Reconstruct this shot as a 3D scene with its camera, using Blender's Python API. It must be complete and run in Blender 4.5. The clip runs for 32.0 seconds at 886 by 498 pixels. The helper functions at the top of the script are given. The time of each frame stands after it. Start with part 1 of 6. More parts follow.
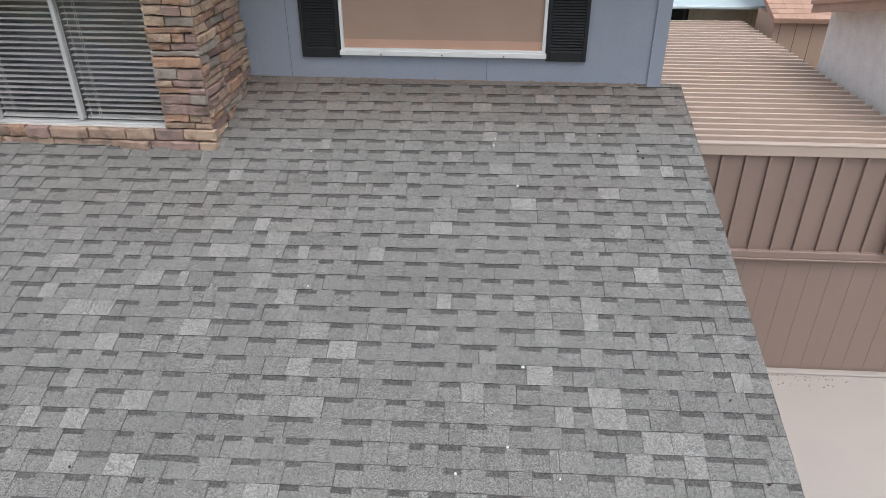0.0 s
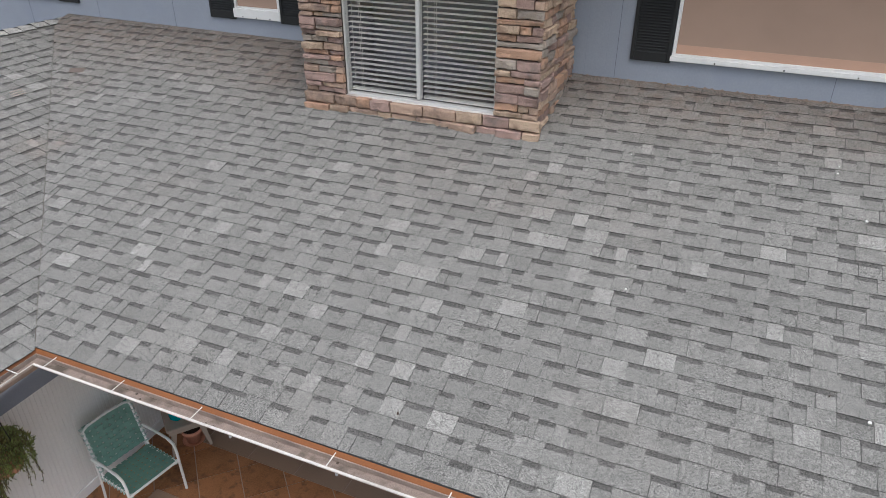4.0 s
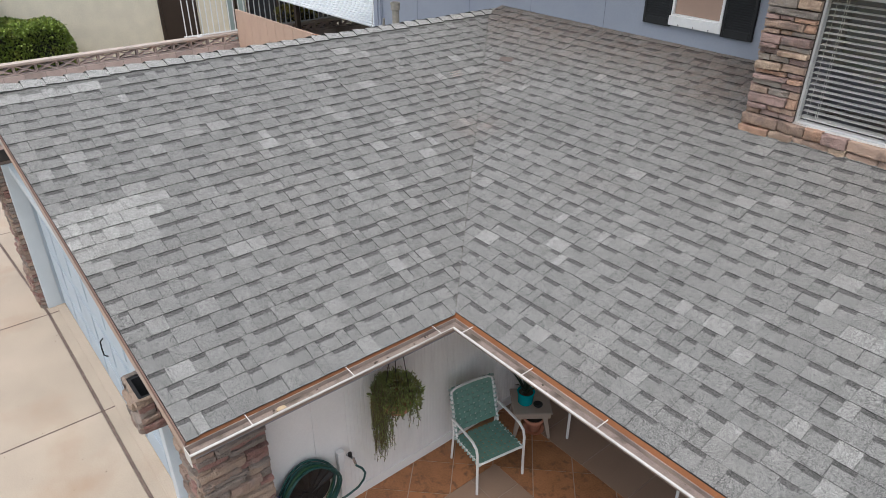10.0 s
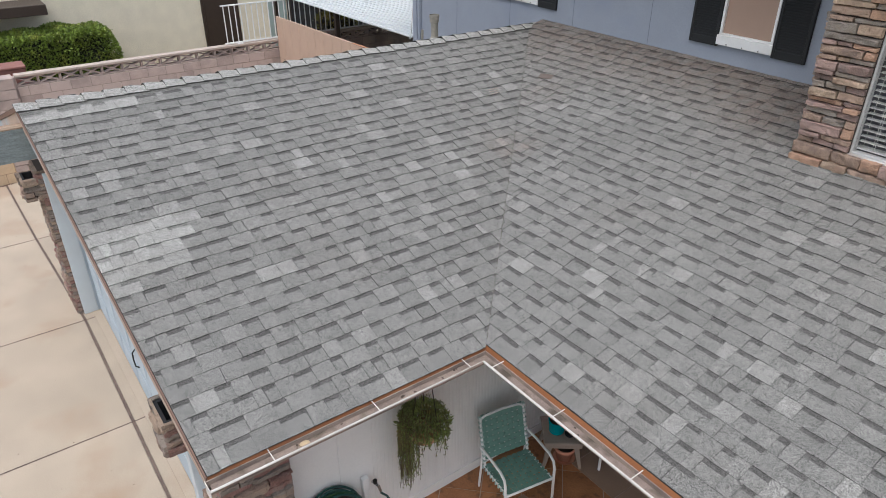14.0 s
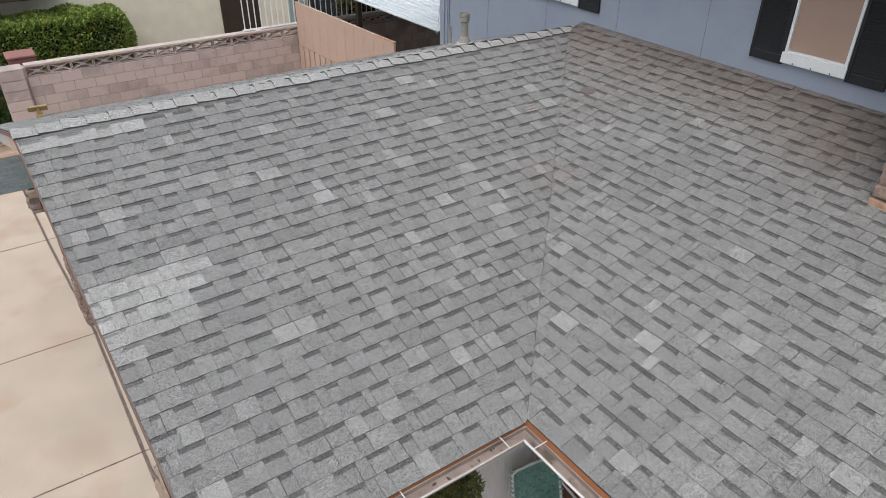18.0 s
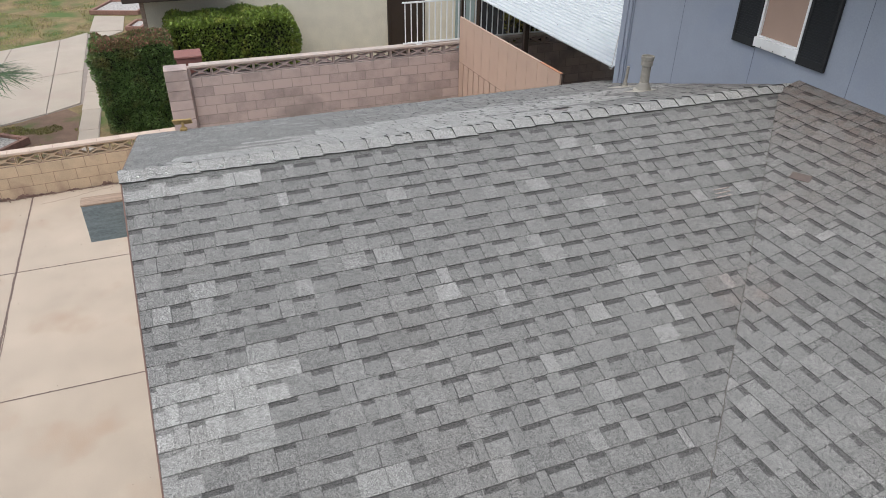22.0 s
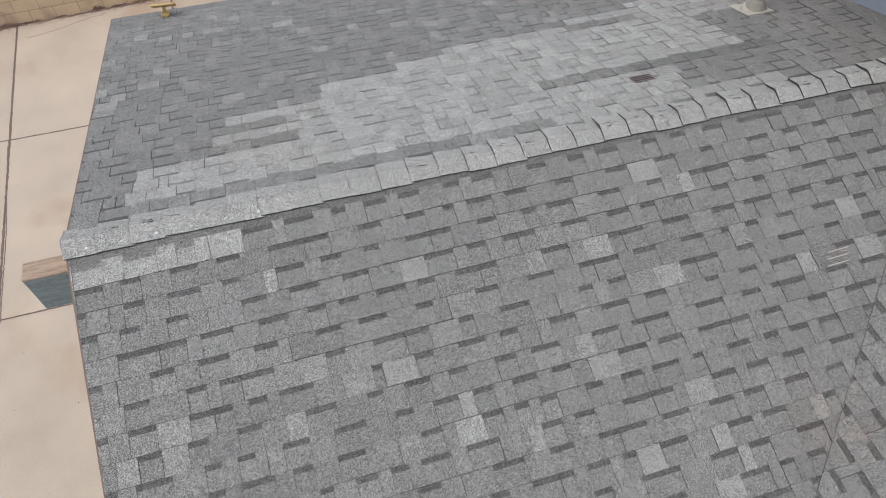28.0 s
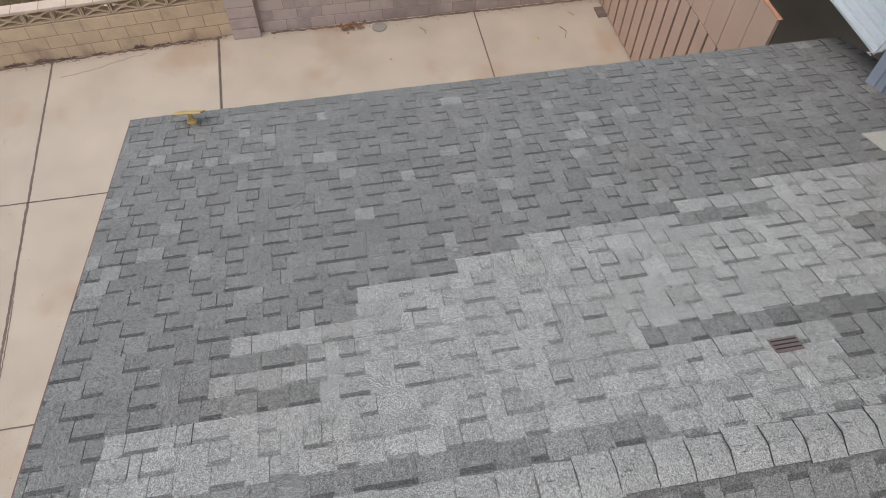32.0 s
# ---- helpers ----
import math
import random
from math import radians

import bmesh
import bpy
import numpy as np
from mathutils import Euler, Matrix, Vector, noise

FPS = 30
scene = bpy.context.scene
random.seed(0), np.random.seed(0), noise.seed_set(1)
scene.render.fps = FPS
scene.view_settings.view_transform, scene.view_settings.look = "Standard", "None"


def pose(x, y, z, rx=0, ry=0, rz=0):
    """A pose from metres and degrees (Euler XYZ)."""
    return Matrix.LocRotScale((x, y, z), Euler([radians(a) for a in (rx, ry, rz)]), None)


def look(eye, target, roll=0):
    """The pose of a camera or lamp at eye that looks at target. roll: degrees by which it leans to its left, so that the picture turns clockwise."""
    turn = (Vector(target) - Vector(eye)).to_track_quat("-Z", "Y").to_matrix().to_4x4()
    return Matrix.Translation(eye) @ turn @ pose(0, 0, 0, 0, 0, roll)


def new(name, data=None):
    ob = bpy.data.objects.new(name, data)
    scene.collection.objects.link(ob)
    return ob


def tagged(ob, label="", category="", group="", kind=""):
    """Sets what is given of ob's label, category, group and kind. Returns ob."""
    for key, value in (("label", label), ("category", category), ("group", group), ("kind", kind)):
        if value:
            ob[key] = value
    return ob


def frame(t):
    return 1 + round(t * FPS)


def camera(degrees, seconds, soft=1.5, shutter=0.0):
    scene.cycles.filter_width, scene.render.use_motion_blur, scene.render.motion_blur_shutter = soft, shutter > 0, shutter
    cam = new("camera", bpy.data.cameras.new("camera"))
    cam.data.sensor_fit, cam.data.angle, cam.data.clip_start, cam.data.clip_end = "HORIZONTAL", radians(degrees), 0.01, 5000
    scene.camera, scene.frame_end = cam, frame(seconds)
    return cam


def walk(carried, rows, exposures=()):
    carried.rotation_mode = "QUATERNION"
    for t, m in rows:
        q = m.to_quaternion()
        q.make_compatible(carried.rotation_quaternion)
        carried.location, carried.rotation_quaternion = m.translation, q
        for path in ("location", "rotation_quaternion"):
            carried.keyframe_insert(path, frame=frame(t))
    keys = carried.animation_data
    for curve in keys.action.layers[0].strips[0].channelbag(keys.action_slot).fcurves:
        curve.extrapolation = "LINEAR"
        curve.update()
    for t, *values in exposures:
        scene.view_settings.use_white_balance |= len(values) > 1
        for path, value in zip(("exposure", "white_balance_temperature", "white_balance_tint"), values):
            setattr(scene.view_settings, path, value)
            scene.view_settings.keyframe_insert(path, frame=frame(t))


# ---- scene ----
cam = camera(65.8, 32.0, soft=0.5)
PATH = [
    (0, (5.251, -2.371, 5.914), (5.139, -0.640, 4.918), -0.09),
    (0.5, (5.187, -2.379, 5.889), (4.997, -0.653, 4.896), -0.04),
    (1, (5.146, -2.401, 5.869), (4.868, -0.687, 4.876), -0.08),
    (1.5, (5.100, -2.410, 5.875), (4.733, -0.713, 4.881), -0.07),
    (2, (5.076, -2.400, 5.870), (4.626, -0.723, 4.878), 0.00),
    (2.5, (5.024, -2.402, 5.878), (4.501, -0.745, 4.887), -0.03),
    (3, (4.845, -2.453, 5.888), (4.269, -0.815, 4.895), -0.08),
    (3.5, (4.640, -2.521, 5.863), (4.002, -0.901, 4.878), 0.00),
    (5.5, (4.017, -2.744, 5.865), (3.209, -1.201, 4.881), -0.07),
    (6, (3.963, -2.808, 5.860), (3.098, -1.297, 4.876), -0.09),
    (6.5, (3.894, -2.872, 5.868), (2.978, -1.391, 4.885), -0.06),
    (7, (3.803, -2.910, 5.870), (2.831, -1.464, 4.888), -0.12),
    (7.5, (3.694, -2.958, 5.887), (2.655, -1.558, 4.906), -0.02),
    (8, (3.618, -2.986, 5.868), (2.512, -1.636, 4.891), 0.06),
    (8.5, (3.544, -3.003, 5.862), (2.367, -1.715, 4.885), 0.03),
    (9, (3.469, -3.022, 5.886), (2.227, -1.797, 4.906), 0.04),
    (9.5, (3.447, -3.026, 5.889), (2.153, -1.857, 4.911), 0.11),
    (10, (3.504, -3.025, 5.890), (2.159, -1.916, 4.909), 0.25),
    (10.5, (3.556, -3.032, 5.886), (2.162, -1.988, 4.902), 0.26),
    (11, (3.620, -3.020, 5.893), (2.200, -2.014, 4.907), 0.26),
    (11.5, (3.661, -3.037, 5.897), (2.244, -2.028, 4.910), 0.20),
    (12, (3.681, -3.043, 5.892), (2.269, -2.027, 4.906), 0.28),
    (12.5, (3.615, -3.023, 5.897), (2.205, -2.002, 4.913), 0.24),
    (13, (3.541, -2.984, 5.879), (2.132, -1.961, 4.896), 0.20),
    (13.5, (3.406, -2.924, 5.936), (1.996, -1.899, 4.956), 0.03),
    (14, (3.324, -2.856, 6.011), (1.915, -1.826, 5.033), 0.09),
    (14.5, (3.276, -2.779, 6.056), (1.867, -1.748, 5.080), 0.01),
    (16.5, (2.811, -2.491, 6.264), (1.446, -1.472, 5.216), 0.10),
    (17, (2.702, -2.528, 6.262), (1.327, -1.524, 5.211), 0.13),
    (17.5, (2.619, -2.517, 6.276), (1.231, -1.533, 5.224), 0.19),
    (18, (2.551, -2.493, 6.286), (1.151, -1.526, 5.235), 0.28),
    (18.5, (2.457, -2.385, 6.320), (1.040, -1.443, 5.270), 0.32),
    (19, (2.308, -2.225, 6.334), (0.870, -1.313, 5.284), 0.41),
    (19.5, (2.126, -2.115, 6.322), (0.652, -1.263, 5.272), 0.43),
    (20, (1.946, -2.050, 6.322), (0.436, -1.265, 5.273), 0.45),
    (20.5, (1.837, -1.989, 6.320), (0.297, -1.264, 5.270), 0.43),
    (21, (1.679, -1.945, 6.340), (0.119, -1.265, 5.289), 0.46),
    (21.5, (1.482, -1.895, 6.353), (-0.094, -1.256, 5.301), 0.53),
    (22, (1.275, -1.785, 6.358), (-0.313, -1.175, 5.307), 0.65),
    (22.5, (1.085, -1.626, 6.341), (-0.504, -1.020, 5.289), 0.63),
    (23, (0.909, -1.508, 6.314), (-0.639, -0.914, 5.196), 0.64),
    (23.5, (0.646, -1.432, 6.329), (-0.830, -0.867, 5.104), 0.55),
    (24, (0.438, -1.378, 6.346), (-0.956, -0.843, 5.015), 0.60),
    (24.5, (0.229, -1.397, 6.460), (-1.085, -0.885, 5.042), 0.63),
    (26.5, (-0.428, -1.147, 7.392), (-1.504, -0.718, 5.762), 0.82),
    (27, (-0.654, -1.121, 7.420), (-1.731, -0.691, 5.791), 0.76),
    (27.5, (-0.844, -1.028, 7.407), (-1.934, -0.600, 5.785), 0.48),
    (28, (-1.084, -0.922, 7.409), (-2.210, -0.574, 5.793), 0.70),
    (28.5, (-1.308, -0.861, 7.390), (-2.450, -0.579, 5.773), 0.54),
    (29, (-1.641, -0.791, 7.418), (-2.797, -0.560, 5.803), 0.71),
    (29.5, (-2.009, -0.719, 7.423), (-3.171, -0.513, 5.809), 0.69),
    (30, (-2.301, -0.655, 7.435), (-3.465, -0.446, 5.821), 0.65),
    (30.5, (-2.596, -0.609, 7.417), (-3.762, -0.398, 5.806), 0.65),
    (31, (-2.813, -0.556, 7.402), (-3.980, -0.343, 5.791), 0.68),
    (31.5, (-3.026, -0.512, 7.431), (-4.168, -0.299, 5.803), 0.72),
    (32, (-3.319, -0.477, 7.442), (-4.425, -0.268, 5.789), 0.76),
]
EXPOSURE = [(t, stops, 5780, 6) for t, stops in ((0.0, -0.05), (3.0, 0.02), (6.0, 0.09), (9.0, 0.06), (12.0, 0.0), (18.0, -0.02), (24.0, -0.1), (28.0, -0.19), (31.0, -0.33))]
walk(cam, [(t, look(eye, target, roll)) for t, eye, target, roll in PATH], EXPOSURE)

# ---------------------------------------------------------------- light
world = bpy.data.worlds.new("overcast_sky")
scene.world = world
world.use_nodes = True
wn = world.node_tree.nodes
sky = wn.new("ShaderNodeTexSky")
sky.sky_type, sky.sun_disc = "NISHITA", False
sky.sun_elevation, sky.sun_rotation = radians(68), radians(149)
sky.air_density, sky.dust_density, sky.ozone_density = 0.6, 10.0, 0.0
wn["Background"].inputs["Strength"].default_value = 0.11
haze = wn.new("ShaderNodeMix")
haze.data_type, haze.blend_type = "RGBA", "ADD"
haze.inputs["Factor"].default_value, haze.inputs["B"].default_value = 1.0, (4.4, 4.42, 4.5, 1)
world.node_tree.links.new(sky.outputs["Color"], haze.inputs["A"])
world.node_tree.links.new(haze.outputs["Result"], wn["Background"].inputs["Color"])
sun = new("sun", bpy.data.lights.new("sun", "SUN"))
sun.data.energy, sun.data.angle, sun.data.color = 0.5, radians(60), (1.0, 0.98, 0.95)
sun.matrix_world = look((2.7, -4.5, 13), (0, 0, 0))

# ---------------------------------------------------------------- plan, in metres
EAVE = 2.693            # height of the shingle edge above the driveway
SLOPE, BSLOPE = 0.319, 0.306
RIDGE_X, BACK_X, RIGHT_X = -4.138, -8.48, 7.09
RIDGE_Z = EAVE - SLOPE * RIDGE_X
RAKE0, RAKE_K = -2.255, 0.036       # the gable edge of the wing: y = RAKE0 + RAKE_K * x
UP = pose(0, 4.262, 0, 0, 0, -1.03)  # the upper storey stands a little turned against the eaves


# ---------------------------------------------------------------- materials
def mat(name, base, rough=0.8, vary=0.12, scale=6.0, fine=90.0, bump=0.15, metal=0.0, second=None, wear=0.0, wear_scale=1.5, spread=0.12, stretch=None):
    """Base colour broken up at two scales, with relief; second: a stain colour, wear: how much of it shows."""
    m = bpy.data.materials.new(name)
    m.use_nodes = True
    n, l = m.node_tree.nodes, m.node_tree.links
    bsdf = n["Principled BSDF"]
    bsdf.inputs["Roughness"].default_value, bsdf.inputs["Metallic"].default_value = rough, metal
    geo = n.new("ShaderNodeNewGeometry")
    src = geo.outputs["Position"]
    if stretch:
        mp = n.new("ShaderNodeVectorMath")
        mp.operation = "MULTIPLY"
        mp.inputs[1].default_value = stretch
        l.new(src, mp.inputs[0])
        src = mp.outputs[0]
    big, small = n.new("ShaderNodeTexNoise"), n.new("ShaderNodeTexNoise")
    for tex, sc, det in ((big, scale, 5), (small, fine, 3)):
        tex.inputs["Scale"].default_value, tex.inputs["Detail"].default_value = sc, det
        l.new(src, tex.inputs["Vector"])
    add = n.new("ShaderNodeMath")
    add.operation = "ADD"
    l.new(big.outputs["Fac"], add.inputs[0])
    l.new(small.outputs["Fac"], add.inputs[1])
    info = n.new("ShaderNodeObjectInfo")
    add2 = n.new("ShaderNodeMath")
    add2.operation, add2.inputs[1].default_value = "MULTIPLY_ADD", spread
    l.new(info.outputs["Random"], add2.inputs[0])
    l.new(add.outputs[0], add2.inputs[2])
    ramp = n.new("ShaderNodeMapRange")
    ramp.inputs["From Min"].default_value, ramp.inputs["From Max"].default_value = 0.65, 1.4
    ramp.inputs["To Min"].default_value, ramp.inputs["To Max"].default_value = 1 - vary, 1 + vary
    l.new(add2.outputs[0], ramp.inputs["Value"])
    mul = n.new("ShaderNodeVectorMath")
    mul.operation = "SCALE"
    mul.inputs[0].default_value = base
    l.new(ramp.outputs[0], mul.inputs["Scale"])
    col = mul.outputs[0]
    if second:
        st = n.new("ShaderNodeTexNoise")
        st.inputs["Scale"].default_value, st.inputs["Detail"].default_value = wear_scale, 6
        l.new(geo.outputs["Position"], st.inputs["Vector"])
        cut = n.new("ShaderNodeMapRange")
        cut.inputs["From Min"].default_value, cut.inputs["From Max"].default_value = 0.62 - 0.3 * wear, 0.8 - 0.3 * wear
        l.new(st.outputs["Fac"], cut.inputs["Value"])
        mix = n.new("ShaderNodeMix")
        mix.data_type = "RGBA"
        mix.inputs["B"].default_value = (*second, 1)
        l.new(cut.outputs[0], mix.inputs["Factor"])
        l.new(col, mix.inputs["A"])
        col = mix.outputs["Result"]
    l.new(col, bsdf.inputs["Base Color"])
    if bump:
        b = n.new("ShaderNodeBump")
        b.inputs["Strength"].default_value, b.inputs["Distance"].default_value = min(1.0, bump), 0.01 * max(1.0, bump)
        l.new(add.outputs[0], b.inputs["Height"])
        l.new(b.outputs[0], bsdf.inputs["Normal"])
    return m


def shingle_mat(name, base):
    """Mineral granules: salt-and-pepper grain, a tone for every tab (face attribute), dirt washed over some areas."""
    m = bpy.data.materials.new(name)
    m.use_nodes = True
    n, l = m.node_tree.nodes, m.node_tree.links
    bsdf = n["Principled BSDF"]
    bsdf.inputs["Roughness"].default_value = 0.92
    bsdf.inputs["Specular IOR Level"].default_value = 0.4
    geo = n.new("ShaderNodeNewGeometry")
    grain = n.new("ShaderNodeTexVoronoi")
    grain.inputs["Scale"].default_value = 320
    pick = n.new("ShaderNodeSeparateColor")
    l.new(grain.outputs["Color"], pick.inputs["Color"])
    mid = n.new("ShaderNodeTexVoronoi")
    mid.inputs["Scale"].default_value = 140
    clump = n.new("ShaderNodeSeparateColor")
    l.new(mid.outputs["Color"], clump.inputs["Color"])
    l.new(geo.outputs["Position"], mid.inputs["Vector"])
    mr = n.new("ShaderNodeMapRange")
    mr.inputs["To Min"].default_value, mr.inputs["To Max"].default_value = 0.76, 1.24
    l.new(clump.outputs[0], mr.inputs["Value"])
    blotch = n.new("ShaderNodeTexNoise")
    blotch.inputs["Scale"].default_value, blotch.inputs["Detail"].default_value = 9, 4
    dirt = n.new("ShaderNodeTexNoise")
    dirt.inputs["Scale"].default_value, dirt.inputs["Detail"].default_value = 0.9, 5
    for tex in (grain, blotch, dirt):
        l.new(geo.outputs["Position"], tex.inputs["Vector"])
    tone = n.new("ShaderNodeAttribute")
    tone.attribute_name = "tone"
    g = n.new("ShaderNodeMapRange")
    g.inputs["From Min"].default_value, g.inputs["From Max"].default_value = 0.0, 1.0
    g.inputs["To Min"].default_value, g.inputs["To Max"].default_value = 0.2, 1.8
    l.new(pick.outputs[0], g.inputs["Value"])
    b = n.new("ShaderNodeMapRange")
    b.inputs["To Min"].default_value, b.inputs["To Max"].default_value = 0.88, 1.12
    l.new(blotch.outputs["Fac"], b.inputs["Value"])
    p1, p2 = n.new("ShaderNodeMath"), n.new("ShaderNodeMath")
    p1.operation = p2.operation = "MULTIPLY"
    p0 = n.new("ShaderNodeMath")
    p0.operation = "MULTIPLY"
    l.new(g.outputs[0], p0.inputs[0])
    l.new(mr.outputs[0], p0.inputs[1])
    l.new(p0.outputs[0], p1.inputs[0])
    l.new(b.outputs[0], p1.inputs[1])
    l.new(p1.outputs[0], p2.inputs[0])
    l.new(tone.outputs["Fac"], p2.inputs[1])
    sc = n.new("ShaderNodeVectorMath")
    sc.operation = "SCALE"
    sc.inputs[0].default_value = base
    l.new(p2.outputs[0], sc.inputs["Scale"])
    cut = n.new("ShaderNodeMapRange")
    cut.inputs["From Min"].default_value, cut.inputs["From Max"].default_value = 0.56, 0.8
    cut.inputs["To Max"].default_value = 0.22
    l.new(dirt.outputs["Fac"], cut.inputs["Value"])
    mix = n.new("ShaderNodeMix")
    mix.data_type, mix.blend_type = "RGBA", "MULTIPLY"
    mix.inputs["B"].default_value = (0.95, 0.83, 0.77, 1)
    l.new(cut.outputs[0], mix.inputs["Factor"])
    l.new(sc.outputs[0], mix.inputs["A"])
    soil = n.new("ShaderNodeAttribute")
    soil.attribute_name = "soil"
    sw = n.new("ShaderNodeMath")
    sw.operation, sw.use_clamp = "MULTIPLY", True
    sb_ = n.new("ShaderNodeMapRange")
    sb_.inputs["From Min"].default_value, sb_.inputs["From Max"].default_value = 0.35, 0.65
    sb_.inputs["To Min"].default_value, sb_.inputs["To Max"].default_value = 0.4, 1.2
    l.new(blotch.outputs["Fac"], sb_.inputs["Value"])
    l.new(sb_.outputs[0], sw.inputs[0])
    l.new(soil.outputs["Fac"], sw.inputs[1])
    earth = n.new("ShaderNodeMix")
    earth.data_type, earth.blend_type = "RGBA", "MULTIPLY"
    earth.inputs["B"].default_value = (0.83, 0.705, 0.645, 1)
    l.new(sw.outputs[0], earth.inputs["Factor"])
    l.new(mix.outputs["Result"], earth.inputs["A"])
    l.new(earth.outputs["Result"], bsdf.inputs["Base Color"])
    bp = n.new("ShaderNodeBump")
    bp.inputs["Strength"].default_value, bp.inputs["Distance"].default_value = 0.12, 0.001
    l.new(pick.outputs[0], bp.inputs["Height"])
    l.new(bp.outputs[0], bsdf.inputs["Normal"])
    return m


M_SHINGLE = shingle_mat("grey_mineral_shingle", (0.193, 0.189, 0.177))
M_FELT = mat("black_underlay", (0.03, 0.03, 0.032), 0.9)
M_BLUE = mat("blue_grey_siding", (0.285, 0.312, 0.366), 0.75, 0.07, 3, 60, 0.12, second=(0.25, 0.28, 0.35), wear=0.15)
M_WHITE = mat("white_paint", (0.75, 0.75, 0.74), 0.5, 0.05, 8, 80, 0.05, second=(0.6, 0.58, 0.55), wear=0.12)
M_BLACK = mat("black_shutter_paint", (0.01, 0.011, 0.012), 0.65, 0.2, 10, 90, 0.08)
M_SCREEN = mat("tan_sun_screen", (0.37, 0.26, 0.2), 0.85, 0.08, 3, 400, 0.1)
M_CONCRETE = mat("driveway_concrete", (0.425, 0.353, 0.275), 0.85, 0.17, 1.3, 70, 0.15, second=(0.4, 0.295, 0.21), wear=0.22, wear_scale=0.9, spread=0.2)
M_BLOCK = mat("pinkish_concrete_block", (0.37, 0.295, 0.265), 0.9, 0.3, 4, 120, 0.4, second=(0.27, 0.22, 0.2), wear=0.25, wear_scale=1.1, spread=0.6)
M_TANBLOCK = mat("tan_concrete_block", (0.51, 0.39, 0.26), 0.9, 0.2, 4, 120, 0.4, second=(0.3, 0.2, 0.15), wear=0.15, spread=0.3)
M_TANMORTAR = mat("tan_mortar", (0.3, 0.21, 0.15), 0.95, 0.2, 10, 150, 0.3)
M_TANCAP = mat("cream_wall_cap", (0.58, 0.46, 0.37), 0.9, 0.12, 5, 120, 0.3)
M_MORTAR = mat("grey_mortar", (0.27, 0.23, 0.2), 0.95, 0.1, 10, 150, 0.3)
M_CAP = mat("pale_concrete_cap", (0.46, 0.385, 0.335), 0.9, 0.1, 5, 120, 0.3)
M_STUCCO = mat("cream_stucco", (0.76, 0.69, 0.55), 0.95, 0.1, 3, 30, 0.8)
M_PINKSTUCCO = mat("grey_pink_stucco", (0.84, 0.78, 0.73), 0.95, 0.12, 5, 40, 0.35)
M_PEACH = mat("peach_siding_paint", (0.48, 0.343, 0.26), 0.75, 0.06, 3, 70, 0.1)
M_BROWNMETAL = mat("tan_metal_roofing", (0.5, 0.405, 0.34), 0.5, 0.05, 2, 50, 0.05)
M_BROWNWALL = mat("brown_painted_metal", (0.285, 0.21, 0.175), 0.55, 0.05, 2, 60, 0.05)
M_RUST = mat("rust_brown_metal", (0.165, 0.095, 0.072), 0.6, 0.2, 5, 90, 0.15, second=(0.15, 0.08, 0.05), wear=0.2)
M_ORANGE = mat("orange_brown_metal", (0.25, 0.095, 0.032), 0.5, 0.15, 5, 90, 0.1, second=(0.14, 0.07, 0.04), wear=0.2)
M_GUTTER = mat("weathered_white_aluminium", (0.6, 0.58, 0.55), 0.5, 0.12, 4, 70, 0.05, second=(0.3, 0.25, 0.21), wear=0.3)
M_TROUGH = mat("silted_gutter_metal", (0.31, 0.25, 0.21), 0.8, 0.2, 5, 70, 0.1, second=(0.2, 0.16, 0.14), wear=0.5, wear_scale=4)
M_SILT = mat("gutter_silt", (0.25, 0.195, 0.165), 0.95, 0.35, 9, 160, 0.6, second=(0.1, 0.08, 0.06), wear=0.3, wear_scale=7)
M_GREYWOOD = mat("grey_painted_wood", (0.2, 0.23, 0.235), 0.8, 0.38, 5, 40, 0.5, stretch=(8, 1, 8))
M_BEIGE = mat("beige_soffit_paint", (0.45, 0.385, 0.32), 0.8, 0.08, 4, 50, 0.1)
M_RAWWOOD = mat("weathered_bare_wood", (0.32, 0.235, 0.17), 0.85, 0.5, 5, 40, 0.5, stretch=(14, 0.6, 14))


# ---------------------------------------------------------------- building blocks
def part(name, bm, material, parent=None, label="", smooth=False):
    """One bmesh as one mesh object, under a thing or a part."""
    me = bpy.data.meshes.new(name)
    bm.to_mesh(me)
    bm.free()
    me.materials.append(material)
    if smooth:
        me.shade_smooth()
    ob = new(name, me)
    if parent is not None:
        ob.parent = parent
    if label:
        ob["label"] = label
    return ob


def raw(name, verts, faces, materials, parent=None, label=""):
    me = bpy.data.meshes.new(name)
    me.from_pydata(verts, [], faces)
    for m in materials if isinstance(materials, (list, tuple)) else (materials,):
        me.materials.append(m)
    ob = new(name, me)
    if parent is not None:
        ob.parent = parent
    if label:
        ob["label"] = label
    return ob


def thing(name, label, category, m=None, group="", kind=""):
    ob = new(name)
    if m is not None:
        ob.matrix_world = m
    return tagged(ob, label, category, group, kind)


